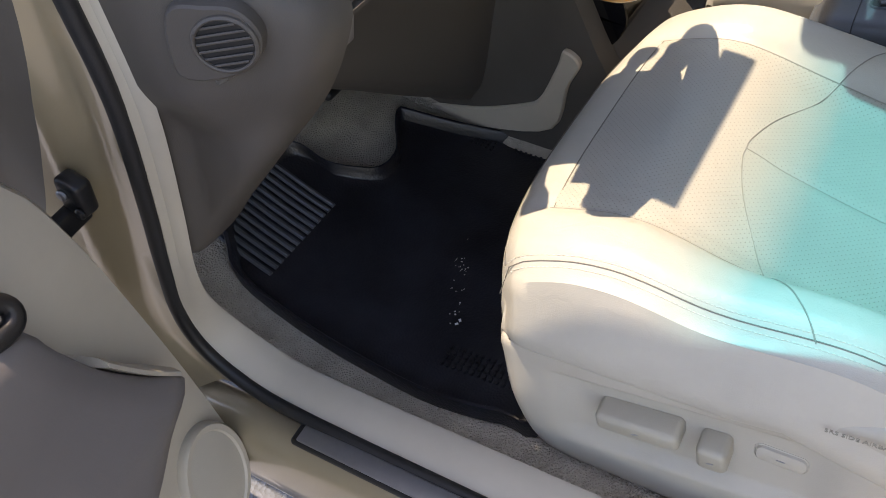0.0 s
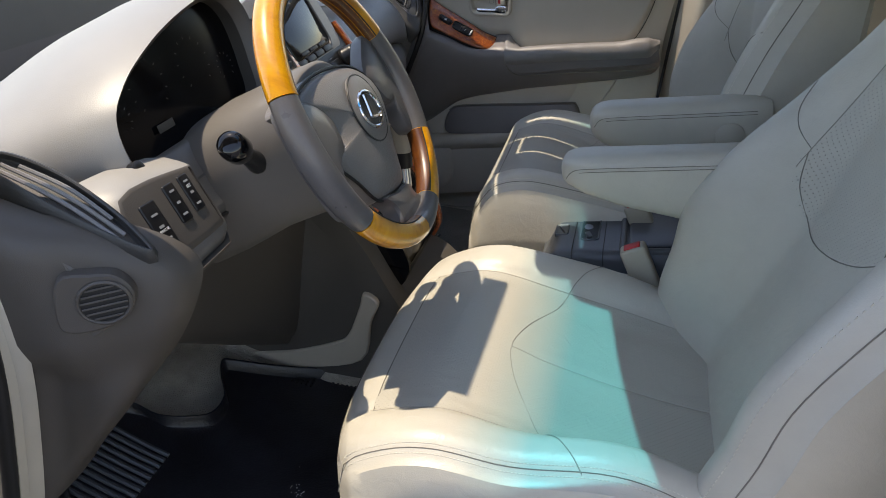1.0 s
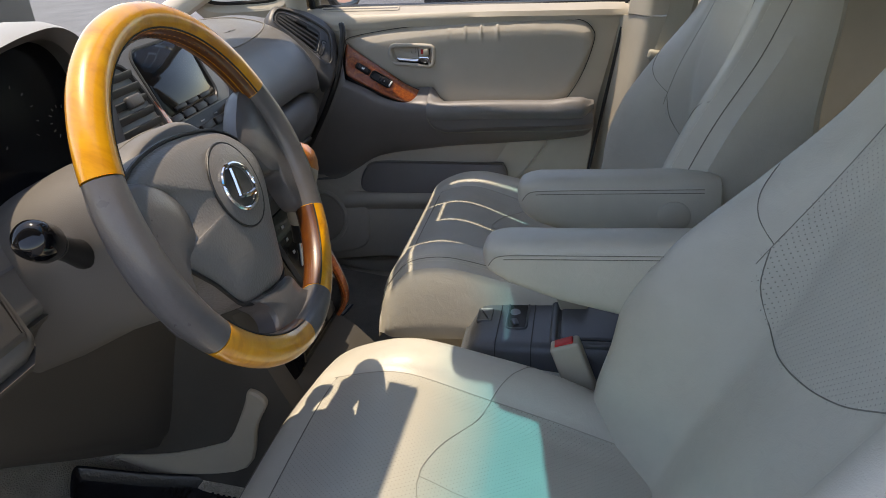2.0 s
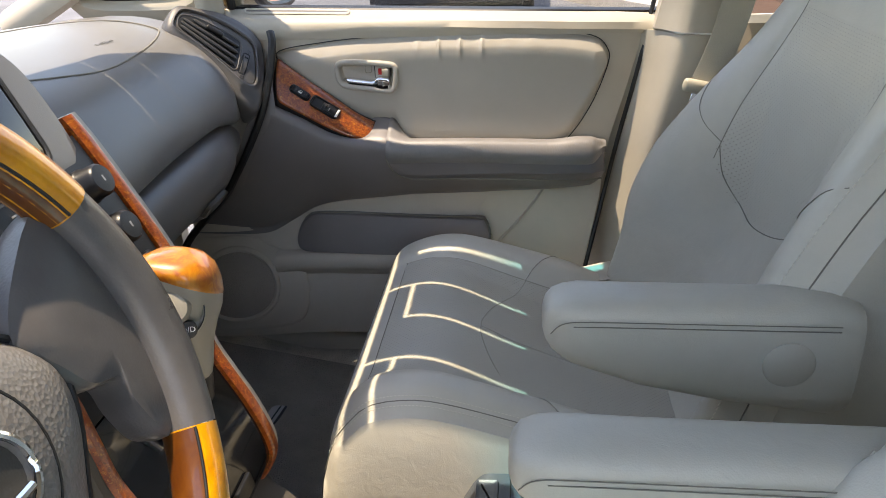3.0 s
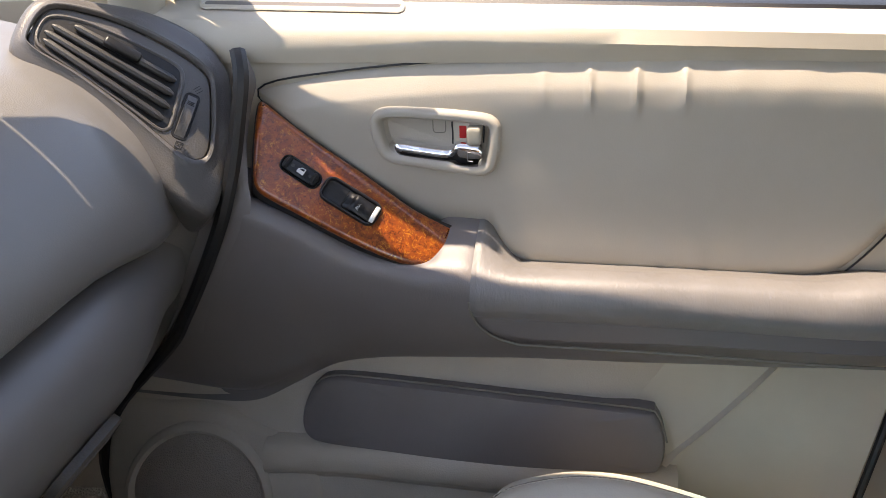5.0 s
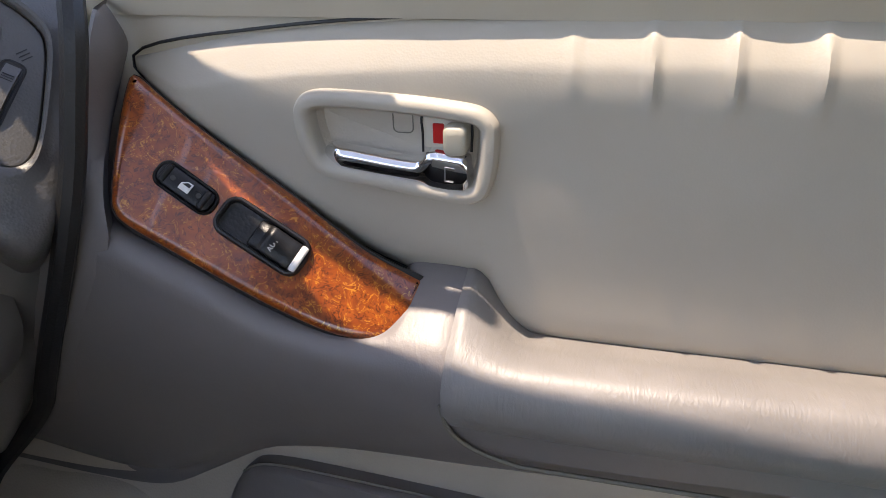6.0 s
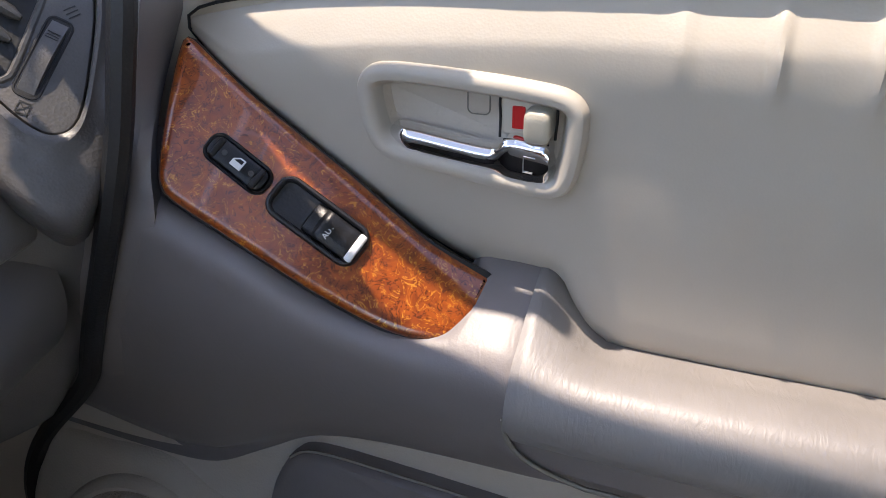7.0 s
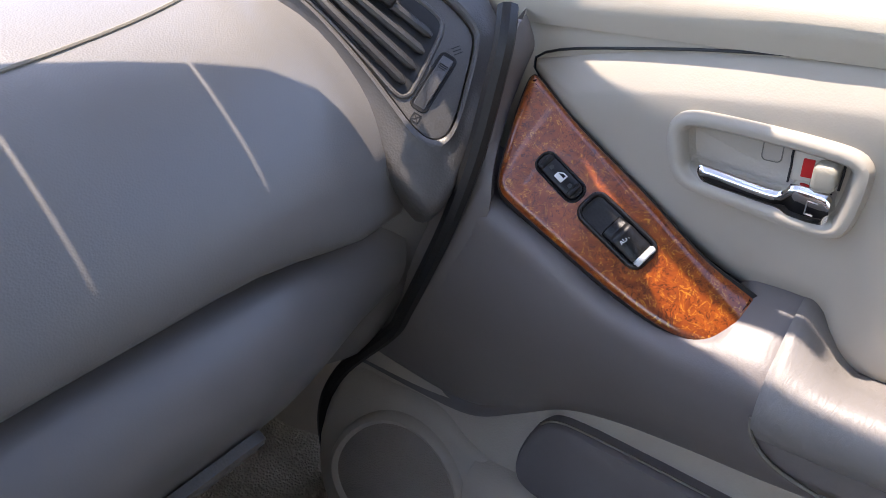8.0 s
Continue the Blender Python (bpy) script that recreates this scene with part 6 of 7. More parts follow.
part("grip", loft([knob_ring(0.045, 0.015, 0.014), knob_ring(0.060, 0.018, 0.017), knob_ring(0.085, 0.0205, 0.0195), knob_ring(0.105, 0.0265, 0.0255), slant(knob_ring(0.125, 0.0320, 0.0308), 0.3), slant(knob_ring(0.149, 0.0335, 0.0325), 1.0)]), M_KNOB, lever, "taupe leather grip")
part("wood_top", loft([slant(knob_ring(z, a, b), k) for z, a, b, k in ((0.1480, 0.0338, 0.0328, 1.0), (0.1510, 0.0348, 0.0338, 0.95), (0.1610, 0.0340, 0.0330, 0.7), (0.1700, 0.0300, 0.029, 0.45), (0.1755, 0.022, 0.021, 0.25), (0.1785, 0.010, 0.010, 0.1), (0.179, 0.002, 0.002, 0))]), M_KNOBWOOD, lever, "amber wood cap")
BTN = LM @ pose(0.0040, -0.0290, 0.133, 66, 0, 24)
part("shift_button", turned([(0.027, -0.010), (0.027, 0.0005), (0.0255, 0.0025), (0.0245, 0.0010), (0.0235, -0.002)], BTN, 28), M_KNOB, lever)
part("button_cap", turned([(0.0160, -0.004), (0.0155, 0.008), (0.012, 0.0125), (0.004, 0.0135)], BTN @ pose(0, 0.004, 0), 24), M_KNOB, lever)
part("button_gap", turned([(0.0262, -0.004), (0.0262, 0.0028), (0.0252, 0.0030), (0.0250, 0.002)], BTN, 28, caps=False), M_RUBBER, lever)
od = part("overdrive_button", turned([(0.0080, -0.004), (0.0080, 0.005), (0.0068, 0.0062), (0.001, 0.0064)], BTN @ pose(0.010, -0.017, 0), 20), M_VENT, lever)
letters("O/D", BTN @ pose(0.010, -0.017, 0.0067), 0.0070, 0.0002, M_WHITE, od, "od_lettering", "O/D in small white letters")

# ---- console between the seats ----
console = empty("console_box", (0.42, 0.02, 0.46), label="charcoal plastic console box with cup holder between the seats", category="console")
CZ = 0.714


def console_ring(x):
    """A slice of the box: flat top, rounded shoulders, flared foot; the front end falls away."""
    f = (1 - sstep(0.238, 0.285, x)) ** 2
    zt, g = CZ - 0.040 * f, 0.030 * f
    return [(x, y, z) for y, z in catmull([(-0.085, 0.47), (-0.080, 0.56), (-0.062 + g, 0.640), (-0.046 + g, zt - 0.030), (-0.040 + g, zt - 0.010), (-0.030 + g, zt - 0.001), (0.0, zt), (0.10, zt),
                                           (0.128 - g, zt - 0.001), (0.138 - g, zt - 0.010), (0.142 - g, zt - 0.030), (0.150, 0.60), (0.155, 0.47)], 3)]


part("body", loft([console_ring(x) for x in np.concatenate([np.linspace(0.238, 0.285, 14), np.linspace(0.30, 0.66, 12)])]), M_CHARCOAL, console)
for gx in (0.302, 0.358):
    ring = [(gx, y, z + 0.0005) for _, y, z in console_ring(gx)]
    part("joint", tube([Vector(p) for p in ring[7:31]], 0.0009, 6), M_RUBBER, console, "dark joint between console pieces")
part("push_button", plate([(0.276 + a, 0.055 + b) for a, b in rrect(0.026, 0.042, 0.004)], lambda a, b, h: (a, b, CZ + h - 0.035 * max(0.0, 0.290 - a)), [(0, -0.004), (0, 0.0005), (0.001, 0.0018), (0.003, 0.0008), (0.006, 0.0004)]), M_CHARCOAL, console)
cup = part("coin_tray", plate([(0.331 + a, 0.056 + b) for a, b in rrect(0.036, 0.092, 0.010)], lambda a, b, h: (a, b, CZ + h), [(0, -0.001), (0, 0.0012), (0.0012, 0.0026), (0.0028, 0.0020), (0.0036, 0.0006)], True), M_CHARCOAL, console)
part("tray_well", plate([(0.331 + a, 0.056 + b) for a, b in rrect(0.029, 0.085, 0.007)], lambda a, b, h: (a, b, CZ + h), [(0, 0.0004), (0.001, 0.0008)]), M_RUBBER, cup)
part("tray_tab", rbox((0.010, 0.020, 0.004), pose(0.328, 0.030, CZ + 0.002, 0, 0, 20), 0.0015), M_CHARCOAL, cup)
# small steel disc added for the pale highlight in the tray
part("coin", drum(0.0085, 0.0016, pose(0.326, 0.062, CZ + 0.0010, 12, 8, 0), bevel=0.0003, n=20), M_STEEL, cup)
part("box_lid", plate([(0.520 + a, 0.050 + b) for a, b in rrect(0.268, 0.172, 0.016)], lambda a, b, h: (a, b, CZ + h), [(0, -0.004), (0, 0.0015), (0.002, 0.0040), (0.006, 0.0050), (0.009, 0.0045), (0.0115, 0.0026), (0.0125, 0.0010)], True), M_CHARCOAL, console)
part("lid_groove", plate([(0.520 + a, 0.050 + b) for a, b in rrect(0.246, 0.150, 0.012)], lambda a, b, h: (a, b, CZ + h), [(0, 0.0010), (0.001, 0.0014), (0.002, 0.0014)]), M_RUBBER, console)
part("lid_panel", plate([(0.522 + a, 0.050 + b) for a, b in rrect(0.238, 0.142, 0.010)], lambda a, b, h: (a, b, CZ + h), [(0.0, 0.0012), (0, 0.0032), (0.002, 0.0046), (0.005, 0.0052)]), M_CHARCOAL, console)

# ---- seats ----
TX = [0.072, 0.076, 0.084, 0.10, 0.140, 0.175, 0.216, 0.30, 0.40, 0.50, 0.60]
TC = [0.668, 0.700, 0.726, 0.745, 0.759, 0.763, 0.754, 0.716, 0.676, 0.645, 0.625]
TB = [0.000, 0.000, 0.002, 0.006, 0.012, 0.016, 0.024, 0.040, 0.048, 0.030, 0.00]
HALF = 0.268


def seat_z(x, v, powered):
    """Height of the cushion at x, v metres outboard of the seat's middle."""
    a = abs(v)
    b = ip(x, TX, TB)
    if v * powered > 0:
        b += 0.048 * sstep(0.26, 0.46, x)
    if not powered and v < 0:
        b += 0.022 * sstep(0.09, 0.14, x)
    bol = b * sstep(0.135, 0.215, a) - 0.022 * sstep(0.225, HALF, a) ** 1.5
    groove = -0.006 * math.exp(-((a - 0.172) / 0.010) ** 2) * sstep(0.08, 0.12, x)
    mid = -0.0035 * math.exp(-(v / 0.005) ** 2) * sstep(0.26, 0.30, x)
    return ip(x, TX, TC) + bol + groove + mid


BZ = [0.56, 0.63, 0.70, 0.78, 0.86, 0.94, 1.02, 1.10, 1.17, 1.22, 1.255, 1.272]
BC = [0.520, 0.532, 0.562, 0.608, 0.650, 0.688, 0.722, 0.754, 0.782, 0.806, 0.826, 0.845]
BB = [0.036, 0.068, 0.106, 0.130, 0.150, 0.126, 0.076, 0.032, 0.012, 0.004, 0.0, 0.0]
UW, UZ = [-0.161, -0.115, -0.066, -0.003, 0.067, 0.120, 0.146, 0.160], [0.975, 0.942, 0.912, 0.888, 0.873, 0.880, 0.918, 0.960]
LEANZ, LEANX = [0.74, 0.855, 0.95, 1.03, 1.17, 1.30], [0.0, 0.012, 0.046, 0.072, 0.086, 0.092]
BW = [0.235, 0.250, 0.262, 0.268, 0.270, 0.268, 0.262, 0.252, 0.236, 0.214, 0.180, 0.135]
BT = [0.10, 0.12, 0.135, 0.145, 0.145, 0.140, 0.132, 0.122, 0.110, 0.092, 0.062, 0.025]


def back_x(z, v, lean=0.0, worn=0):
    """Front of the backrest at height z, v metres outboard."""
    w = ip(z, BZ, BW)
    a = abs(v) / w
    b = ip(z, BZ, BB) * (0.66 if v * worn > 0 else 1.0)         # one side's bolster is pressed flatter
    bol = b * sstep(0.40, 0.85, a)
    groove = 0.006 * math.exp(-((a - 0.60) / 0.035) ** 2) * sstep(0.66, 0.72, z) * (1 - sstep(1.14, 1.2, z))
    puff = -0.010 * (1 - a * a)
    return ip(z, BZ, BC) - lean * ip(z, LEANZ, LEANX) - bol + groove + puff + 0.055 * sstep(0.86, 1.0, a) ** 1.6


def make_seat(yc, o, powered):
    """A front seat with its outboard side towards o (the sign of y)."""
    Y = lambda v: yc + o * v
    lean = 0.0 if powered else 1.0
    back_x_ = lambda z, v: back_x(z, v, lean, -o)
    seat = empty("driver_seat" if powered else "passenger_seat", (0.40, yc, 0.46),
                 label="ivory leather driver seat with perforated insert and power switches" if powered else "ivory leather passenger seat with perforated insert and folding armrest",
                 category="car seat", group="front seats")
    # cushion; the driver's is longer, with a bowed front edge
    P = lambda x, v: x - (0.042 * (1 - (abs(v) / HALF) ** 3) * (1 - sstep(0.075, 0.17, x)) if powered else 0.0)
    vs = np.concatenate([np.linspace(-HALF, -0.225, 8), np.linspace(-0.215, 0.215, 63), np.linspace(0.225, HALF, 8)])
    xs = np.concatenate([np.linspace(0.0722, 0.10, 12), np.linspace(0.108, 0.60, 56)])
    bm = bmesh.new()
    rows = []
    for x in xs:
        k = 1 - 0.07 * (1 - sstep(0.072, 0.115, x)) ** 2
        row = [(P(x, v * k), Y(v * k), seat_z(x, v, powered)) for v in vs]
        zb = min(0.645 + 0.03 * sstep(0.30, 0.50, x), ip(x, TX, TC) - 0.035)
        zt = max(seat_z(x, HALF, powered) - 0.016, zb + 0.03)
        side = [(x, Y(HALF * k + 0.006), zt), (x, Y(HALF * k + 0.012), zt + (zb - zt) * 0.30), (x, Y(HALF * k + 0.018), zt + (zb - zt) * 0.60), (x, Y(HALF * k + 0.020), zt + (zb - zt) * 0.85), (x, Y(HALF * k + 0.016), zb + 0.003), (x, Y(HALF * k + 0.004), zb)]
        low = max(seat_z(x, -HALF, powered) - 0.016, zb + 0.03)
        other = [(p[0], Y(-(o * (p[1] - yc))), low if i == 5 else p[2]) for i, p in enumerate(reversed(side))]
        rows.append([bm.verts.new(p) for p in row + side + other])
    n = len(rows[0])
    for i in range(len(rows) - 1):
        for j in range(n):
            f = bm.faces.new((rows[i][j], rows[i + 1][j], rows[i + 1][(j + 1) % n], rows[i][(j + 1) % n]))
            if j < len(vs) - 1:
                v, x = (vs[j] + vs[j + 1]) / 2, (xs[i] + xs[i + 1]) / 2
                f.material_index = 1 if abs(v) < 0.170 and 0.115 < x < 0.60 else 0
    bm.faces.new(rows[0])
    bm.faces.new(rows[-1])
    cushion = part("cushion", bm, [M_LEATHER, M_PERF], seat, "ivory leather cushion with perforated middle")
    S = lambda x, v, h=0.0005: (P(x, v), Y(v), seat_z(x, v, powered) + h)
    for s in (-1, 1):
        part("seam", tube([S(x, s * 0.172) for x in np.linspace(0.115, 0.56, 26)], 0.0006, 6), M_CREASE, cushion)
        part("seam", tube([S(ip(k, [0, 0.3, 0.6, 1], [0.315, 0.334, 0.352, 0.374]), s * (0.172 + 0.080 * k), 0.0008) for k in np.linspace(0, 1, 20)], 0.0007, 6), M_CREASE, cushion)
        part("piping", tube([(P(x, HALF - 0.018), Y(s * (HALF - 0.018)), seat_z(x, s * (HALF - 0.018), powered) + 0.0004) for x in np.linspace(0.075, 0.56, 30)], 0.0007, 6), M_SEAM, cushion)
    part("seam", tube(catmull([S(0.118, v) for v in np.linspace(-0.172, 0.172, 9)], 3), 0.0006, 6), M_SEAM, cushion)
    part("seam", tube(catmull([S(0.316, -0.172), S(0.300, -0.135), S(0.268, -0.07), S(0.253, -0.02), S(0.252, 0), S(0.253, 0.02), S(0.268, 0.07), S(0.300, 0.135), S(0.316, 0.172)], 5), 0.0007, 6), M_CREASE, cushion)
    part("seam", tube([S(x, 0.0, 0.0001) for x in np.linspace(0.252, 0.55, 24)], 0.0006, 6), M_CREASE, cushion)
    part("front_seam", tube(catmull([(P(0.0835, v), Y(v), seat_z(0.084, v, powered) + 0.0005) for v in np.linspace(-0.240, 0.240, 13)], 3), 0.0006, 6), M_SEAM, cushion)
    # a row of stitches beside each piping
    st = bmesh.new()
    for s in (-1, 1):
        for x in np.arange(0.085, 0.55, 0.0044):
            for d in (0.0225, 0.0135):
                v = s * (HALF - d)
                st = rbox((0.0027, 0.0009, 0.0008), pose(P(x, v), Y(v), seat_z(x, v, powered) + 0.0001, 0, math.degrees(math.atan2(seat_z(x, v, powered) - seat_z(x + 0.004, v, powered), 0.004)), 0), 0, bm=st)
    tagged(part("stitches", st, M_STITCH, cushion), kind="stuff")
    # backrest
    zs = np.concatenate([np.linspace(0.56, 1.17, 62), np.linspace(1.18, 1.272, 12)])
    bm = bmesh.new()
    us = np.concatenate([np.linspace(-1, -0.84, 8), np.linspace(-0.82, 0.82, 55), np.linspace(0.84, 1, 8)])
    rows = []
    for z in zs:
        w = ip(z, BZ, BW)
        th = ip(z, BZ, BT)
        front = [(back_x_(z, u * w), Y(u * w), z) for u in us]
        xc = ip(z, BZ, BC) - lean * ip(z, LEANZ, LEANX)
        back = [(xc + th * q, Y(r * w), z + 0.0) for q, r in ((0.62, 1.0), (0.86, 0.96), (0.98, 0.85), (1.0, 0.5), (1.0, 0.0), (1.0, -0.5), (0.98, -0.85), (0.86, -0.96), (0.62, -1.0))]
        rows.append([bm.verts.new(p) for p in front + back])
    n = len(rows[0])
    for i in range(len(rows) - 1):
        for j in range(n):
            f = bm.faces.new((rows[i][j], rows[i][(j + 1) % n], rows[i + 1][(j + 1) % n], rows[i + 1][j]))
            if j < len(us) - 1:
                u, z = (us[j] + us[j + 1]) / 2, (zs[i] + zs[i + 1]) / 2
                low = ip(o * u * 0.265, UW, UZ)
                f.material_index = 1 if abs(u) < 0.60 and low < z < 1.16 else 0
    bm.faces.new(rows[0])
    bm.faces.new(rows[-1])
    back = part("backrest", bm, [M_LEATHER, M_PERFB], seat, "reclined ivory leather backrest")
    R = lambda z, v: (back_x_(z, v) - 0.0008, Y(v), z)
    for s in (-1, 1):
        part("seam", tube([R(z, s * 0.60 * ip(z, BZ, BW)) for z in np.linspace(0.94, 1.18, 18)], 0.0006, 6), M_SEAM, back)
        part("seam", tube(catmull([R(0.965, s * 0.160), R(0.988, s * 0.180), R(1.010, s * 0.200), R(1.035, s * 0.218), R(1.045, s * 0.235)], 5), 0.0006, 6), M_SEAM, back)
        part("piping", tube([R(z, s * 0.95 * ip(z, BZ, BW)) for z in np.linspace(0.62, 1.22, 34)], 0.0009, 6), M_SEAM, back)
    part("seam", tube(catmull([R(z, o * w) for w, z in zip(UW, UZ)], 5), 0.0008, 6), M_SEAM, back)
    st = bmesh.new()
    for s in (-1, 1):
        for z in np.arange(0.66, 1.2, 0.0068):
            v = s * 0.91 * ip(z, BZ, BW)
            st = rbox((0.001, 0.0012, 0.0044), pose(back_x_(z, v) - 0.0006, Y(v), z, 0, 28, 0), 0, bm=st)
    tagged(part("stitches", st, M_STITCH, back), kind="stuff")
    # base and side shields
    base = part("base", plate([(0.345 + a, yc + b) for a, b in rrect(0.51, 0.46, 0.05, 5)], lambda a, b, h: (a + 0.06 * (1 - sstep(0.0, 0.16, h)) * (1 if a < 0.3 else 0), b, 0.475 + h * (1 - 0.5 * sstep(0.30, 0.48, a))), [(0.02, 0), (0, 0.02), (0, 0.165), (0.006, 0.182), (0.02, 0.184)]), M_SEATPLASTIC, seat)
    SH = catmull([(0.078, 0.648), (0.074, 0.615), (0.085, 0.545), (0.120, 0.482), (0.20, 0.472), (0.42, 0.472), (0.60, 0.49), (0.64, 0.58), (0.63, 0.69), (0.56, 0.725), (0.44, 0.705), (0.34, 0.672), (0.24, 0.656), (0.14, 0.654)], 5, True)

    def sp(a, b, h):
        return (a, Y(0.258 + h + 0.016 * (1 - sstep(0.50, 0.66, b))), b)

    def scoop(a, b):
        r = max(abs((a - 0.285) / 0.150), abs((b - 0.588 - 0.10 * (a - 0.285)) / 0.052))
        return -0.012 * (1 - sstep(0.72, 1.0, r))

    shield = part("side_shield", pillow(SH, sp, [(1.0, -0.05), (1.0, 0.008), (0.985, 0.017), (0.96, 0.022), (0.92, 0.024)] + [(k, 0.025) for k in np.linspace(0.88, 0.05, 24)], scoop if powered else None, centre=(0.33, 0.585)), M_SEATPLASTIC, seat, "ivory plastic side shield")
    part("shield_gap", tube(catmull([(x, Y(0.280), z) for x, z in ((0.090, 0.652), (0.14, 0.656), (0.24, 0.660), (0.34, 0.677))], 5), 0.0022, 6), M_KNEE, shield)
    if powered:
        for x, z, w, h, rot in ((0.238, 0.594, 0.088, 0.024, 0), (0.314, 0.593, 0.030, 0.032, 0)):
            k = part("power_switch", rbox((w, 0.034, h), pose(x, Y(0.287), z, 0, -6, 0), 0.007, 5), M_BUCKLE, shield, "ivory power seat switch")
            part("print_bar", rbox((0.007, 0.0006, 0.0014), pose(x, Y(0.3043), z, 0, -20, 0), 0), M_GREYPRINT, k)
        lum = part("lumbar_switch", plate([(0.372 + a, 0.602 + b) for a, b in rrect(0.048, 0.021, 0.0075)], lambda a, b, h: sp(a, b - 0.02 * (a - 0.372), 0.0135 + h), [(-0.001, -0.004), (-0.001, 0.0), (0.0, 0.0006), (0.0012, -0.0012), (0.002, 0.0022), (0.004, 0.0030)]), M_SEATPLASTIC, shield)
        part("print_bar", rbox((0.008, 0.0006, 0.0014), pose(0.372, Y(0.2800), 0.602), 0), M_GREYPRINT, lum)
        letters("SRS SIDE AIRBAG", basis((0.425, Y(0.2872), 0.6880), (1, 0, 0.03), (0, 0, 1)), 0.0072, 0.0004, M_CREASE, shield, "air_bag_tag", "SRS SIDE AIRBAG in small letters")
    # inboard armrest
    def arm_sec(x, t):
        top, bot = 0.946, ip(x, [0.32, 0.36, 0.46, 0.62], [0.892, 0.872, 0.838, 0.815])
        if o < 0:
            top, bot = top - 0.012, bot - 0.012
        c = Vector((x, Y(-0.262), (top + bot) / 2))
        hw, hh = 0.036, (top - bot) / 2
        return [c + Vector((0, hw * t * math.copysign(abs(math.cos(q)) ** 0.55, math.cos(q)), hh * t * math.copysign(abs(math.sin(q)) ** 0.55, math.sin(q)))) for q in np.arange(32) * 2 * math.pi / 32]
    x0 = 0.334 if o > 0 else 0.305
    arm = part("armrest", loft([arm_sec(x0 + dx, t) for dx, t in ((0, 0.35), (0.003, 0.6), (0.009, 0.8), (0.02, 0.93), (0.035, 1.0), (0.10, 1.0), (0.18, 1.0), (0.26, 1.0), (0.29, 1.0), (0.305, 0.9), (0.31, 0.6))]), M_LEATHER, seat, "ivory leather folding armrest")
    ztop = 0.946 if o > 0 else 0.934
    for sgn in (-1, 1):
        part("seam", tube(catmull([(x0 + 0.008, Y(-0.262 + sgn * 0.028), ztop - 0.036), (x0 + 0.022, Y(-0.262 + sgn * 0.0345), ztop - 0.020), (x0 + 0.06, Y(-0.262 + sgn * 0.0362), ztop - 0.017), (x0 + 0.16, Y(-0.262 + sgn * 0.0364), ztop - 0.017), (x0 + 0.28, Y(-0.262 + sgn * 0.0364), ztop - 0.017)], 5), 0.0006, 6), M_SEAM, arm)
        part("seam", tube(catmull([(x0 + 0.030, Y(-0.262 + sgn * 0.0352), ztop - 0.0235), (x0 + 0.06, Y(-0.262 + sgn * 0.0363), ztop - 0.0225), (x0 + 0.16, Y(-0.262 + sgn * 0.0365), ztop - 0.0225), (x0 + 0.28, Y(-0.262 + sgn * 0.0365), ztop - 0.0225)], 5), 0.0006, 6), M_SEAM, arm)
    part("pivot_cap", turned([(0.025, -0.004), (0.025, 0.001), (0.022, 0.0035), (0.004, 0.0045)], pose(x0 + 0.238, Y(-0.262) - 0.0355, 0.885, 90, 0, 0), 28), M_SEATPLASTIC, arm)
    # buckle stalk
    bk = empty("belt_buckle", (0.45, Y(-0.285), 0.62), label="ivory seat belt buckle with red release button beside the seat", category="belt buckle", group="belt buckles")
    bx = 0.424
    bmx = pose(bx, Y(-0.280), 0.712, 0, -18, 0)
    body_ = part("housing", rbox((0.044, 0.028, 0.085), bmx, 0.005), M_BUCKLE, bk)
    part("release_button", rbox((0.028, 0.018, 0.006), bmx @ pose(0, 0, 0.042), 0.002), M_RED, body_, "red release button")
    part("stalk", tube([bmx @ Vector((0, 0, -0.04)), (bx + 0.02, Y(-0.268), 0.60), (bx + 0.03, Y(-0.262), 0.52)], 0.007), M_RUBBER, bk)
    return seat


make_seat(-0.365, -1, True)
make_seat(0.365, 1, False)

# ---- floor mats and footwell ----
mat = empty("rubber_floor_mat", (-0.2, -0.38, 0.48), label="black rubber tray floor mat, dusty with white specks", category="floor mat")
MATO = catmull([(-0.440, -0.572), (-0.405, -0.613), (-0.365, -0.640), (-0.25, -0.652), (-0.14, -0.656), (-0.033, -0.662), (0.06, -0.650), (0.115, -0.626), (0.12, -0.36), (0.10, -0.12), (0.0, -0.098), (-0.10, -0.105), (-0.23, -0.150), (-0.345, -0.192), (-0.366, -0.208),
                (-0.350, -0.245), (-0.322, -0.290), (-0.322, -0.335), (-0.348, -0.362), (-0.390, -0.386), (-0.435, -0.388), (-0.462, -0.415), (-0.458, -0.50)], 4, True)
mp_ = lambda a, b, h: (a, b, floor_z(a) + 0.004 + h)
part("tray", pillow(MATO, mp_, [(1.0, 0.0), (1.0, 0.020), (0.992, 0.026), (0.975, 0.026), (0.962, 0.020), (0.955, 0.006), (0.94, 0.004), (0.8, 0.004), (0.6, 0.004), (0.4, 0.004), (0.2, 0.004)], centre=(-0.19, -0.42)), M_MAT, mat)
rib = bmesh.new()
for i in range(13):
    yb = -0.598 + i * 0.0133
    rib = tube([(x, yb + 0.02 * (x + 0.45) * -1.6, floor_z(x) + 0.011) for x in np.linspace(-0.448, -0.345, 8)], 0.0042, 6, bm=rib)
part("heel_ribs", rib, M_CHARCOAL, mat, "raised rubber ribs of the heel rest")
stud = bmesh.new()
rs = random.Random(4)
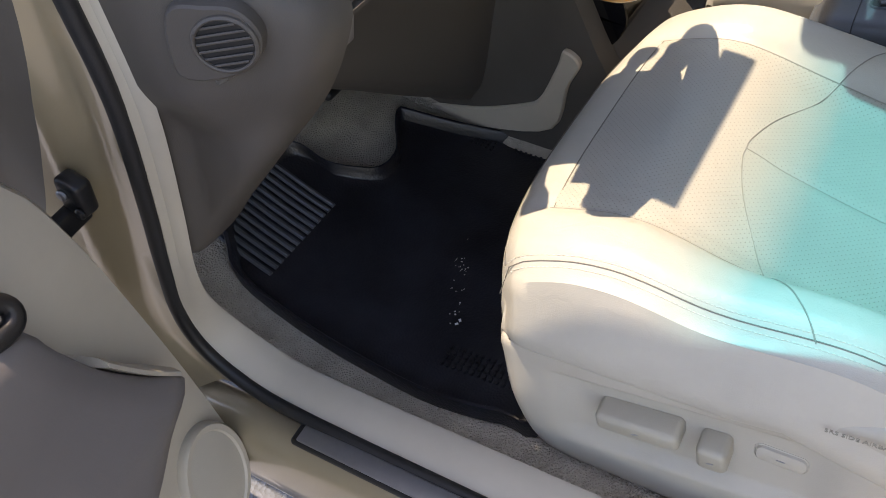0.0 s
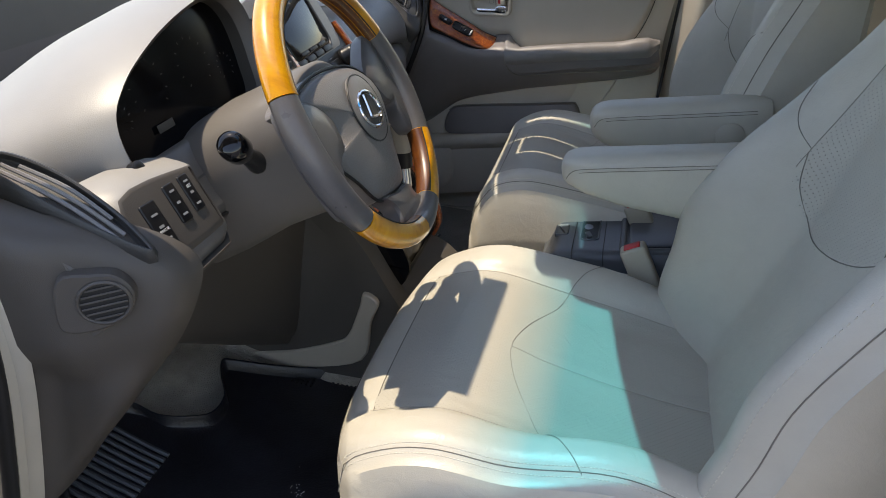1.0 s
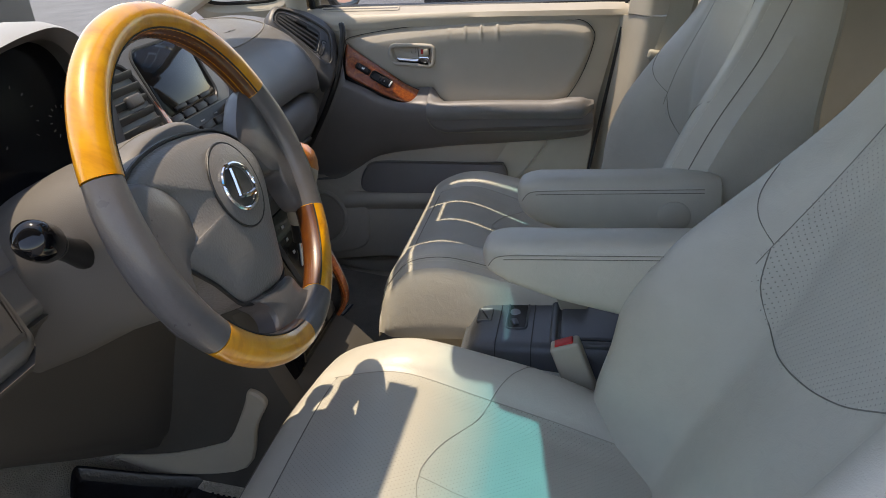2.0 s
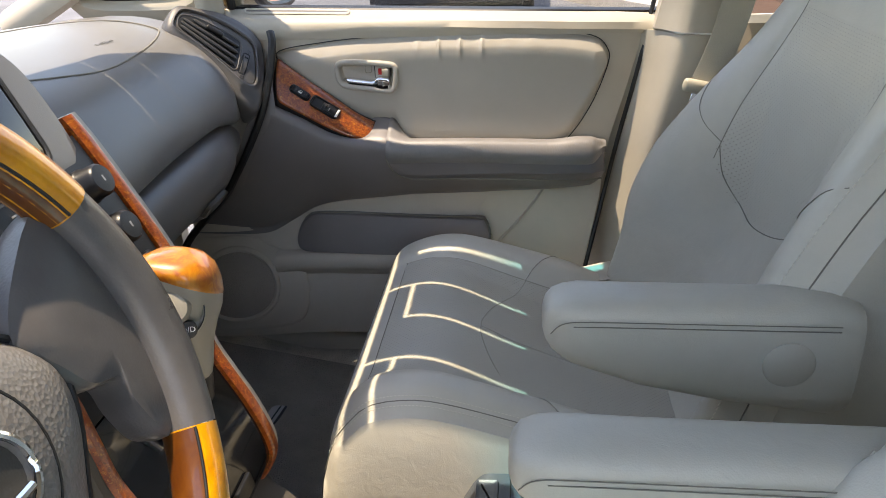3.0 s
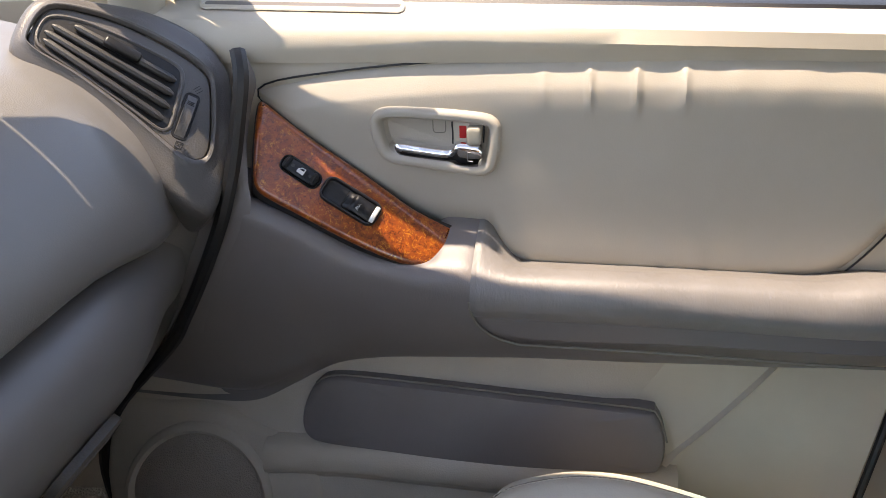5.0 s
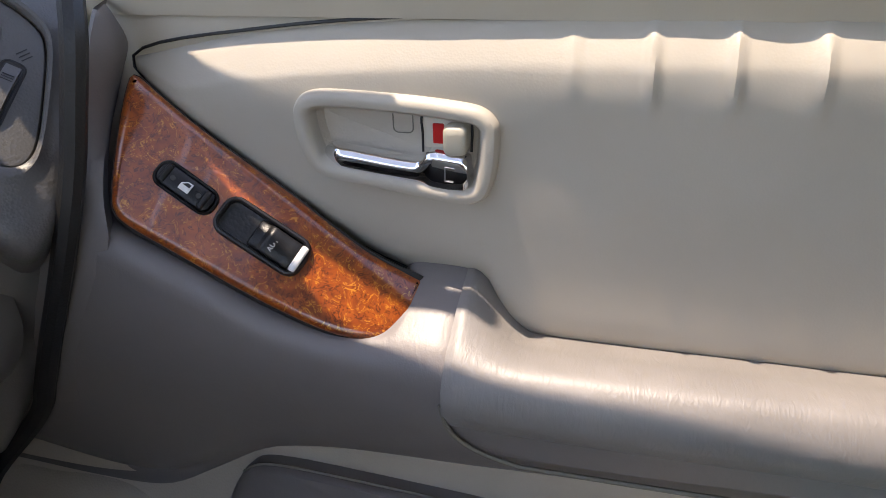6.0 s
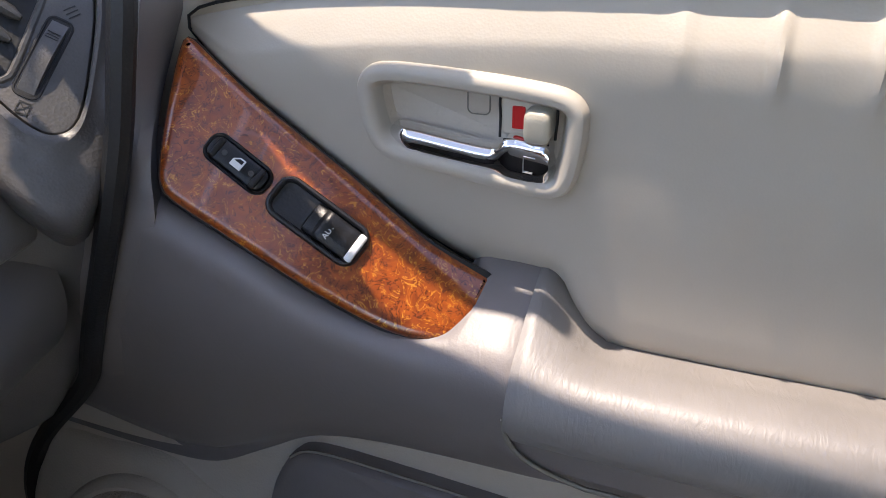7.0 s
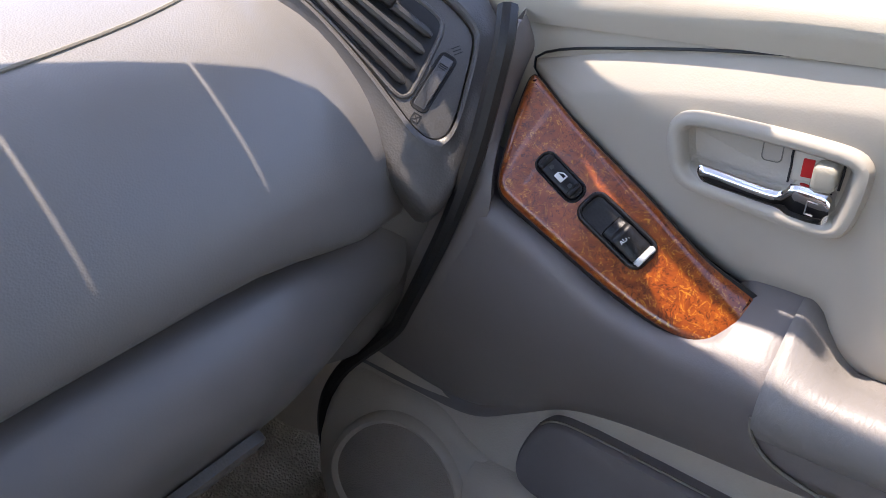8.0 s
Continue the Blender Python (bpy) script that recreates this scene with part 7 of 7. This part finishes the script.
for cx, cy, nx, ny in ((-0.245, -0.175, 5, 4), (-0.17, -0.155, 6, 7), (-0.06, -0.60, 16, 4), (-0.05, -0.20, 10, 8)):
    for i in range(nx):
        for j in range(ny):
            x, y = cx + i * 0.0095, cy + j * 0.0095
            stud = rbox((0.004, 0.006, 0.004), pose(x, y, floor_z(x) + 0.0095), 0, bm=stud)
tagged(part("tread_studs", stud, M_RUBBER, mat), kind="stuff")
speck = bmesh.new()
for _ in range(34):
    k_ = rs.random()
    x, y = -0.155 + 0.085 * k_ + rs.gauss(0, 0.007), -0.385 - 0.15 * k_ + rs.gauss(0, 0.010)
    s = rs.choice((0.001, 0.0015, 0.002, 0.0035))
    speck = rbox((s * rs.uniform(0.8, 2), s, 0.0006), pose(x, y, floor_z(x) + 0.0086, 0, 0, rs.uniform(0, 180)), 0, bm=speck)
tagged(part("specks", speck, M_WHITE, mat, "white dried specks"), kind="stuff")
pm = empty("carpet_floor_mat", (-0.1, 0.40, 0.47), label="dark grey carpet mat with a small black emblem plate", category="floor mat")
PMO = [(-0.17 + a, 0.40 + b) for a, b in rrect(0.50, 0.46, 0.07, 6)]
part("carpet", pillow(PMO, mp_, [(1, 0), (1, 0.006), (0.98, 0.009), (0.7, 0.010), (0.4, 0.010)]), M_PMAT, pm)
emb = part("emblem_plate", rbox((0.030, 0.100, 0.004), pose(-0.133, 0.468, floor_z(-0.133) + 0.016, 0, 8, -8), 0.0015), M_BLACK, pm, "black emblem plate")
for dx, w in ((-0.004, 0.070), (0.009, 0.050)):
    part("emblem_bar", rbox((0.012 if dx < 0 else 0.005, w, 0.001), pose(-0.133 + dx, 0.468, floor_z(-0.133) + 0.0185, 0, 8, -8), 0), M_GREYPRINT, emb)

pedal = empty("accelerator_pedal", (-0.46, -0.25, 0.60), label="black accelerator pedal low in the footwell", category="pedal")
part("pad", rbox((0.02, 0.045, 0.10), pose(-0.475, -0.265, 0.655, 0, -38, 0), 0.008), M_RUBBER, pedal)
part("arm", tube([(-0.49, -0.262, 0.68), (-0.55, -0.255, 0.80), (-0.60, -0.25, 0.93)], 0.007), M_BLACK, pedal)
brake = empty("brake_pedal", (-0.45, -0.36, 0.66), label="black brake pedal in the footwell", category="pedal")
part("pad", rbox((0.02, 0.075, 0.055), pose(-0.445, -0.385, 0.700, 0, -30, 0), 0.010), M_RUBBER, brake)
part("arm", tube([(-0.455, -0.385, 0.71), (-0.50, -0.38, 0.82), (-0.55, -0.375, 0.95)], 0.008), M_BLACK, brake)

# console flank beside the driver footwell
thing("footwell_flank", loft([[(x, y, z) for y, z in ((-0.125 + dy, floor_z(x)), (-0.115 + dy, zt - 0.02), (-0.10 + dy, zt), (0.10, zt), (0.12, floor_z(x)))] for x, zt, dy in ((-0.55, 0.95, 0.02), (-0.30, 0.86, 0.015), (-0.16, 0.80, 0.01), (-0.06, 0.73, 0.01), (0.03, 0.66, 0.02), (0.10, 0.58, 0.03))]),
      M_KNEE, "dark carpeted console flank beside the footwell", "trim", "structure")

thing("console_side_trim", plate([tuple(p) for p in catmull([(-0.365, 0.537), (-0.241, 0.550), (-0.151, 0.573), (-0.117, 0.592), (-0.081, 0.657), (-0.068, 0.685), (-0.043, 0.664), (-0.066, 0.619), (-0.10, 0.533), (-0.222, 0.510), (-0.34, 0.515)], 4, True)], lambda a, b, h: (a, -0.145 - h, b), [(0, -0.03), (0, 0.001), (0.003, 0.004)]), M_DOORTRIM, "beige side trim low on the console", "trim", "structure")

# ---- open driver door ----
HD = Vector((-0.25, -0.815, 0))
DD = Vector((0.30, -0.954, 0)).normalized()
DNRM = Vector((0.954, 0.30, 0)).normalized()


def od_(a, b, h):
    """Door coordinates: a out from the hinge, b up, h towards the cabin."""
    return HD + DD * a + DNRM * h + Vector((0, 0, b))


ddoor = empty("driver_door", (-0.2, -1.2, 0.40), label="open beige driver door with taupe armrest panel and speaker", category="car door")
OUTD = catmull([(0.0, 0.45), (0.0, 0.62), (0.013, 0.81), (0.030, 0.92), (0.055, 0.98), (0.10, 1.13), (0.5, 1.14), (0.99, 1.13), (1.02, 0.90), (0.98, 0.55), (0.90, 0.40), (0.5, 0.37), (0.12, 0.375), (0.03, 0.40)], 5, True)
part("shell", pillow(OUTD, od_, [(1.0, -0.12), (1.0, -0.03), (0.995, -0.012), (0.98, -0.004), (0.9, 0.0), (0.5, 0.0)]), M_DOORTRIM, ddoor)
part("armrest_panel", pillow(catmull([(0.046, 0.684), (0.082, 0.735), (0.114, 0.79), (0.136, 0.85), (0.155, 0.895), (0.25, 0.915), (0.45, 0.92), (0.70, 0.90), (0.76, 0.75), (0.66, 0.58), (0.45, 0.535), (0.30, 0.575), (0.16, 0.629), (0.10, 0.660)], 4, True), od_, [(1, -0.01), (0.995, 0.030), (0.985, 0.044), (0.96, 0.050), (0.85, 0.056), (0.5, 0.06)], centre=(0.40, 0.75)), M_DARK, ddoor, "dark taupe armrest panel")
part("pocket_ledge", loft([[od_(a + da, b + db, h) for da, db, h in ((-0.002, 0.007, 0.0), (-0.003, 0.005, 0.034), (0.0, 0.003, 0.047), (0.003, 0.0, 0.049), (0.004, -0.003, 0.02))] for a, b in catmull([(0.052, 0.695), (0.082, 0.738), (0.112, 0.792)], 5)]), M_DOORTRIM, ddoor)
SPD = [(0.066 + 0.058 * math.cos(q), 0.490 + 0.088 * math.sin(q)) for q in np.arange(40) * 2 * math.pi / 40]
ds = part("speaker_ring", plate(SPD, od_, [(0, 0.0), (0, 0.008), (0.003, 0.012), (0.010, 0.012), (0.013, 0.008)], True), M_DOORTRIM, ddoor)
part("speaker_grille", pillow(inset(SPD, 0.012), od_, [(1, 0.009), (0.5, 0.012)]), M_SEATPLASTIC, ds)
part("pull_handle", tube(catmull([od_(0.24, 0.900, 0.02), od_(0.185, 0.902, 0.04), od_(0.153, 0.900, 0.045), od_(0.145, 0.915, 0.04), od_(0.17, 0.935, 0.03), od_(0.24, 0.95, 0.01)], 5), 0.009, 10), M_BLACK, ddoor, "black pull handle")
UA = [(0.252, 1.026), (0.275, 1.034), (0.32, 1.034), (0.46, 1.025), (0.46, 0.93), (0.35, 0.925), (0.30, 0.972)]
part("upper_armrest", plate(catmull(UA, 3, True), od_, [(-0.004, 0.0), (-0.004, 0.180), (0.0, 0.186), (0.01, 0.187)]), M_DARK, ddoor, "dark taupe upper armrest")
part("wood_panel", plate(catmull(UA, 3, True), od_, [(0, 0.180), (0, 0.192), (0.002, 0.195), (0.006, 0.196)]), M_WOOD, ddoor, "red-brown burl wood panel")
chk = empty("door_check", (-0.27, -0.80, 0.885), label="black door check arm bolted to the hinge pillar", category="door check")
part("bracket", rbox((0.030, 0.022, 0.045), pose(-0.262, -0.808, 0.892, 0, 20, 0), 0.006), M_BLACK, chk)
part("arm", rbox((0.014, 0.07, 0.028), pose(-0.275, -0.835, 0.866, 0, 10, 8), 0.004), M_BLACK, chk)
part("bolt", drum(0.006, 0.006, pose(-0.262, -0.818, 0.900, 90, 0, 0)), M_STEEL, chk)
part("bolt", drum(0.006, 0.006, pose(-0.250, -0.818, 0.880, 90, 0, 0)), M_BLACK, chk)

# ---- passenger front corner: quarter light, mirror, seals ----
gap_seal = thing("door_seal", tube(catmull([(-0.376, 0.690, 0.540), (-0.374, 0.692, 0.640), (-0.345, 0.702, 0.712), (-0.262, 0.706, 0.800), (-0.236, 0.705, 0.838), (-0.201, 0.703, 0.897), (-0.175, 0.702, 0.945), (-0.163, 0.706, 0.975), (-0.153, 0.714, 1.010), (-0.145, 0.722, 1.048), (-0.140, 0.730, 1.080), (-0.145, 0.742, 1.10)], 6), 0.0074, 8), M_RUBBER, "black rubber gap between dashboard and door", "seal", "structure")
inboard(gap_seal)
BLADE = [((-0.262, 0.712, 0.810), (-0.225, 0.712, 0.815)), ((-0.218, 0.7105, 0.880), (-0.19, 0.7105, 0.885)), ((-0.186, 0.709, 0.940), (-0.150, 0.7125, 0.950)), ((-0.168, 0.722, 0.990), (-0.150, 0.724, 0.986)), ((-0.161, 0.733, 1.015), (-0.156, 0.746, 1.012)), ((-0.155, 0.742, 1.042), (-0.157, 0.772, 1.042)), ((-0.149, 0.747, 1.068), (-0.152, 0.778, 1.060)), ((-0.1500, 0.757, 1.080), (-0.152, 0.772, 1.078)), ((-0.1512, 0.764, 1.086), (-0.1518, 0.767, 1.086))]


def blade_ring(p, q):
    p, q = Vector(p), Vector(q)
    c = (p + q) / 2 + Vector((0.0030, -0.0020, 0))
    return [p + Vector((-0.014, 0.030, 0)), p + Vector((-0.005, 0.006, 0)), p + Vector((-0.0018, 0.0006, 0)), p + Vector((0.0015, -0.0004, 0)), c, q + Vector((0.001, 0.001, 0)), q + Vector((-0.004, 0.012, 0))]


front_blade = part("front_blade", loft([blade_ring(Vector(a), Vector(b)) for a, b in zip(catmull([s[0] for s in BLADE], 5), catmull([s[1] for s in BLADE], 5))], closed=False, caps=False), M_DARK, door)
inboard(front_blade)
q = empty("quarter_light", (-0.38, 0.80, 1.15), label="small fixed quarter window with dotted black edge", category="car window")
QL = catmull([(-0.492, 1.176), (-0.470, 1.160), (-0.40, 1.157), (-0.32, 1.160), (-0.290, 1.180), (-0.285, 1.24), (-0.30, 1.27), (-0.40, 1.22)], 4, True)
qp = lambda a, b, h: (a, 0.805 - 0.42 * (b - 1.15) - h, b)
part("frame", plate(QL, qp, [(-0.05, -0.01), (-0.05, 0.01), (-0.02, 0.02), (-0.003, 0.006), (0.0, 0.0)], True), M_DOORTRIM, q)
part("rubber", plate(QL, qp, [(-0.004, 0.006), (0.002, 0.006), (0.006, 0.002)], True), M_RUBBER, q)
part("pane", plate(QL, qp, [(0, 0.001), (0.01, 0.001)]), M_GLASS, q)
thing("pillar", tube(catmull([(-0.262, 0.795, 1.13), (-0.245, 0.772, 1.20), (-0.165, 0.710, 1.30), (-0.108, 0.678, 1.37)], 5), 0.026, 10), M_DOORTRIM, "beige division post of the passenger window", "pillar", "structure")
thing("door_seal", tube([upper(p, -0.010) for p in catmull([(-0.228, 0.815, 1.135), (-0.212, 0.79, 1.20), (-0.13, 0.762, 1.31), (-0.03, 0.756, 1.385), (0.0, 0.756, 1.405)], 5)], 0.008, 8), M_RUBBER, "black rubber channel of the passenger window", "seal", "structure")
vm = empty("door_mirror", (-0.22, 0.98, 1.15), label="dark door mirror outside the passenger window", category="mirror")
part("housing", loft([[(-0.285 + dx, 1.0 + 0.155 * s * math.copysign(abs(math.cos(q_)) ** 0.7, math.cos(q_)), 1.205 + 0.10 * s * math.copysign(abs(math.sin(q_)) ** 0.7, math.sin(q_)) - 0.02 * math.cos(q_)) for q_ in np.arange(28) * 2 * math.pi / 28] for dx, s in ((-0.07, 0.3), (-0.06, 0.6), (-0.03, 0.88), (0.03, 1.0), (0.075, 1.0), (0.080, 0.97))]), M_PAINT, vm)
part("rim", tube([(-0.203, 1.0 + 0.146 * math.copysign(abs(math.cos(q_)) ** 0.7, math.cos(q_)), 1.205 + 0.092 * math.copysign(abs(math.sin(q_)) ** 0.7, math.sin(q_)) - 0.02 * math.cos(q_)) for q_ in np.arange(28) * 2 * math.pi / 28], 0.010, 8, True), M_BLACK, vm)
part("mirror_glass", loft([[(-0.2015, 1.0 + 0.142 * s * math.copysign(abs(math.cos(q_)) ** 0.7, math.cos(q_)), 1.205 + 0.088 * s * math.copysign(abs(math.sin(q_)) ** 0.7, math.sin(q_)) - 0.02 * math.cos(q_)) for q_ in np.arange(28) * 2 * math.pi / 28] for s in (1.0, 0.5)], caps="end"), M_CHROME, vm)
part("foot", rbox((0.10, 0.10, 0.03), pose(-0.30, 0.86, 1.145), 0.01), M_PAINT, vm)

thing("kick_panel", sheet(lambda u, v: (-0.375 - 0.56 * u, 0.735 - 0.05 * sstep(0, 0.20, u) - 0.03 * u, 0.44 + 0.50 * v), np.linspace(0, 1, 16), np.linspace(0, 1, 6), (0, 0.03, 0)), M_LOWER, "taupe kick panel in the passenger footwell", "trim", "structure")
thing("sill_trim", loft([[(x, -y, z) for _, y, z in sill_ring(0.2)] for x in (-0.6, 0.0, 0.8, 1.6)]), M_LOWER, "taupe sill trim at the passenger door", "trim", "structure")


# ---- parking lot beyond the passenger window ----
def strip(p, q, w):
    p, q = Vector(p), Vector(q)
    d = (q - p).normalized()
    n = Vector((-d.y, d.x, 0)) * w / 2
    return loft([[p - n, p + n, p + n + Vector((0, 0, 0.004)), p - n + Vector((0, 0, 0.004))], [q - n, q + n, q + n + Vector((0, 0, 0.004)), q - n + Vector((0, 0, 0.004))]])


for p, q_ in (((0.72, 6.2, 0.0), (2.1, 7.05, 0.0)), ((-2.4, 7.5, 0), (-0.9, 7.75, 0))):
    thing("painted_line", strip(p, q_, 0.10), M_LINE, "worn white painted parking line", "road marking", "structure")
KERB = [(0.2, 10.6), (1.45, 8.4), (2.25, 7.15), (2.7, 6.95), (9.0, 7.6), (30.0, 9.6)]
thing("kerb", loft([[(x - 0.10, y - 0.10, 0.0), (x - 0.09, y - 0.09, 0.12), (x + 0.05, y + 0.06, 0.14), (x + 0.06, y + 0.07, 0.0)] for x, y in catmull(KERB, 5)]), M_KERB, "pale concrete kerb of a planted island", "kerb", "structure")
thing("pavement", loft([[(x + 0.055, y + 0.065, 0.0), (x + 0.055, y + 0.065, 0.115), (x + 4, y + 9, 0.13), (x + 4, y + 9, 0.0)] for x, y in catmull(KERB, 5)]), M_PAVER, "red-brown paving behind the kerb", "pavement", "structure")


def parked_car(x, y, yaw, paint, label):
    c = empty("parked_car", (x, y, 0), label=label, category="car")
    prof = catmull([(-2.2, 0.28), (-2.28, 0.55), (-2.15, 0.80), (-1.3, 0.95), (-0.55, 1.40), (0.9, 1.45), (1.75, 1.05), (2.2, 0.95), (2.26, 0.55), (2.15, 0.28)], 4)
    rot = pose(x, y, 0, 0, 0, yaw)
    part("body", loft([[rot @ Vector((a, s * (0.86 - 0.16 * sstep(0.9, 1.4, b) - (0.05 if abs(s) == 1 else 0)), b)) for a, b in prof] for s in (-1, -0.94, 0.94, 1)]), paint, c)
    part("underbody", rbox((4.0, 1.5, 0.12), rot @ pose(0, 0, 0.26), 0.03), M_RUBBER, c)
    part("window_band", loft([[rot @ Vector((a, s * 0.80, b)) for a, b in ((-1.1, 0.98), (-0.5, 1.34), (0.8, 1.37), (1.4, 1.02))] for s in (-1, 1)]), M_LACQ, c)
    for a in (-1.4, 1.4):
        for s in (-1, 1):
            t = part("wheel", turned([(0.18, -0.09), (0.30, -0.10), (0.32, -0.08), (0.32, 0.08), (0.30, 0.10), (0.18, 0.09)], rot @ pose(a, s * 0.76, 0.32, 90, 0, 0), 26), M_RUBBER, c)
            part("rim", turned([(0.03, -0.11), (0.12, -0.105), (0.20, -0.09), (0.20, 0.09), (0.12, 0.105), (0.03, 0.11)], rot @ pose(a, s * 0.76, 0.32, 90, 0, 0), 20), M_STEEL, t)
    return c


M_CARDARK = surface("dark_car_paint", (0.03, 0.032, 0.04), 0.25, metal=0.3, coat=0.8, grain=0.02)
M_CARSILVER = surface("silver_car_paint", (0.45, 0.46, 0.47), 0.25, metal=0.6, coat=0.8, grain=0.02)
parked_car(-0.5, 9.5, 90, M_CARDARK, "dark parked car seen through the passenger window")
parked_car(4.75, 6.05, 0, M_CARSILVER, "silver parked car with bright bumper")
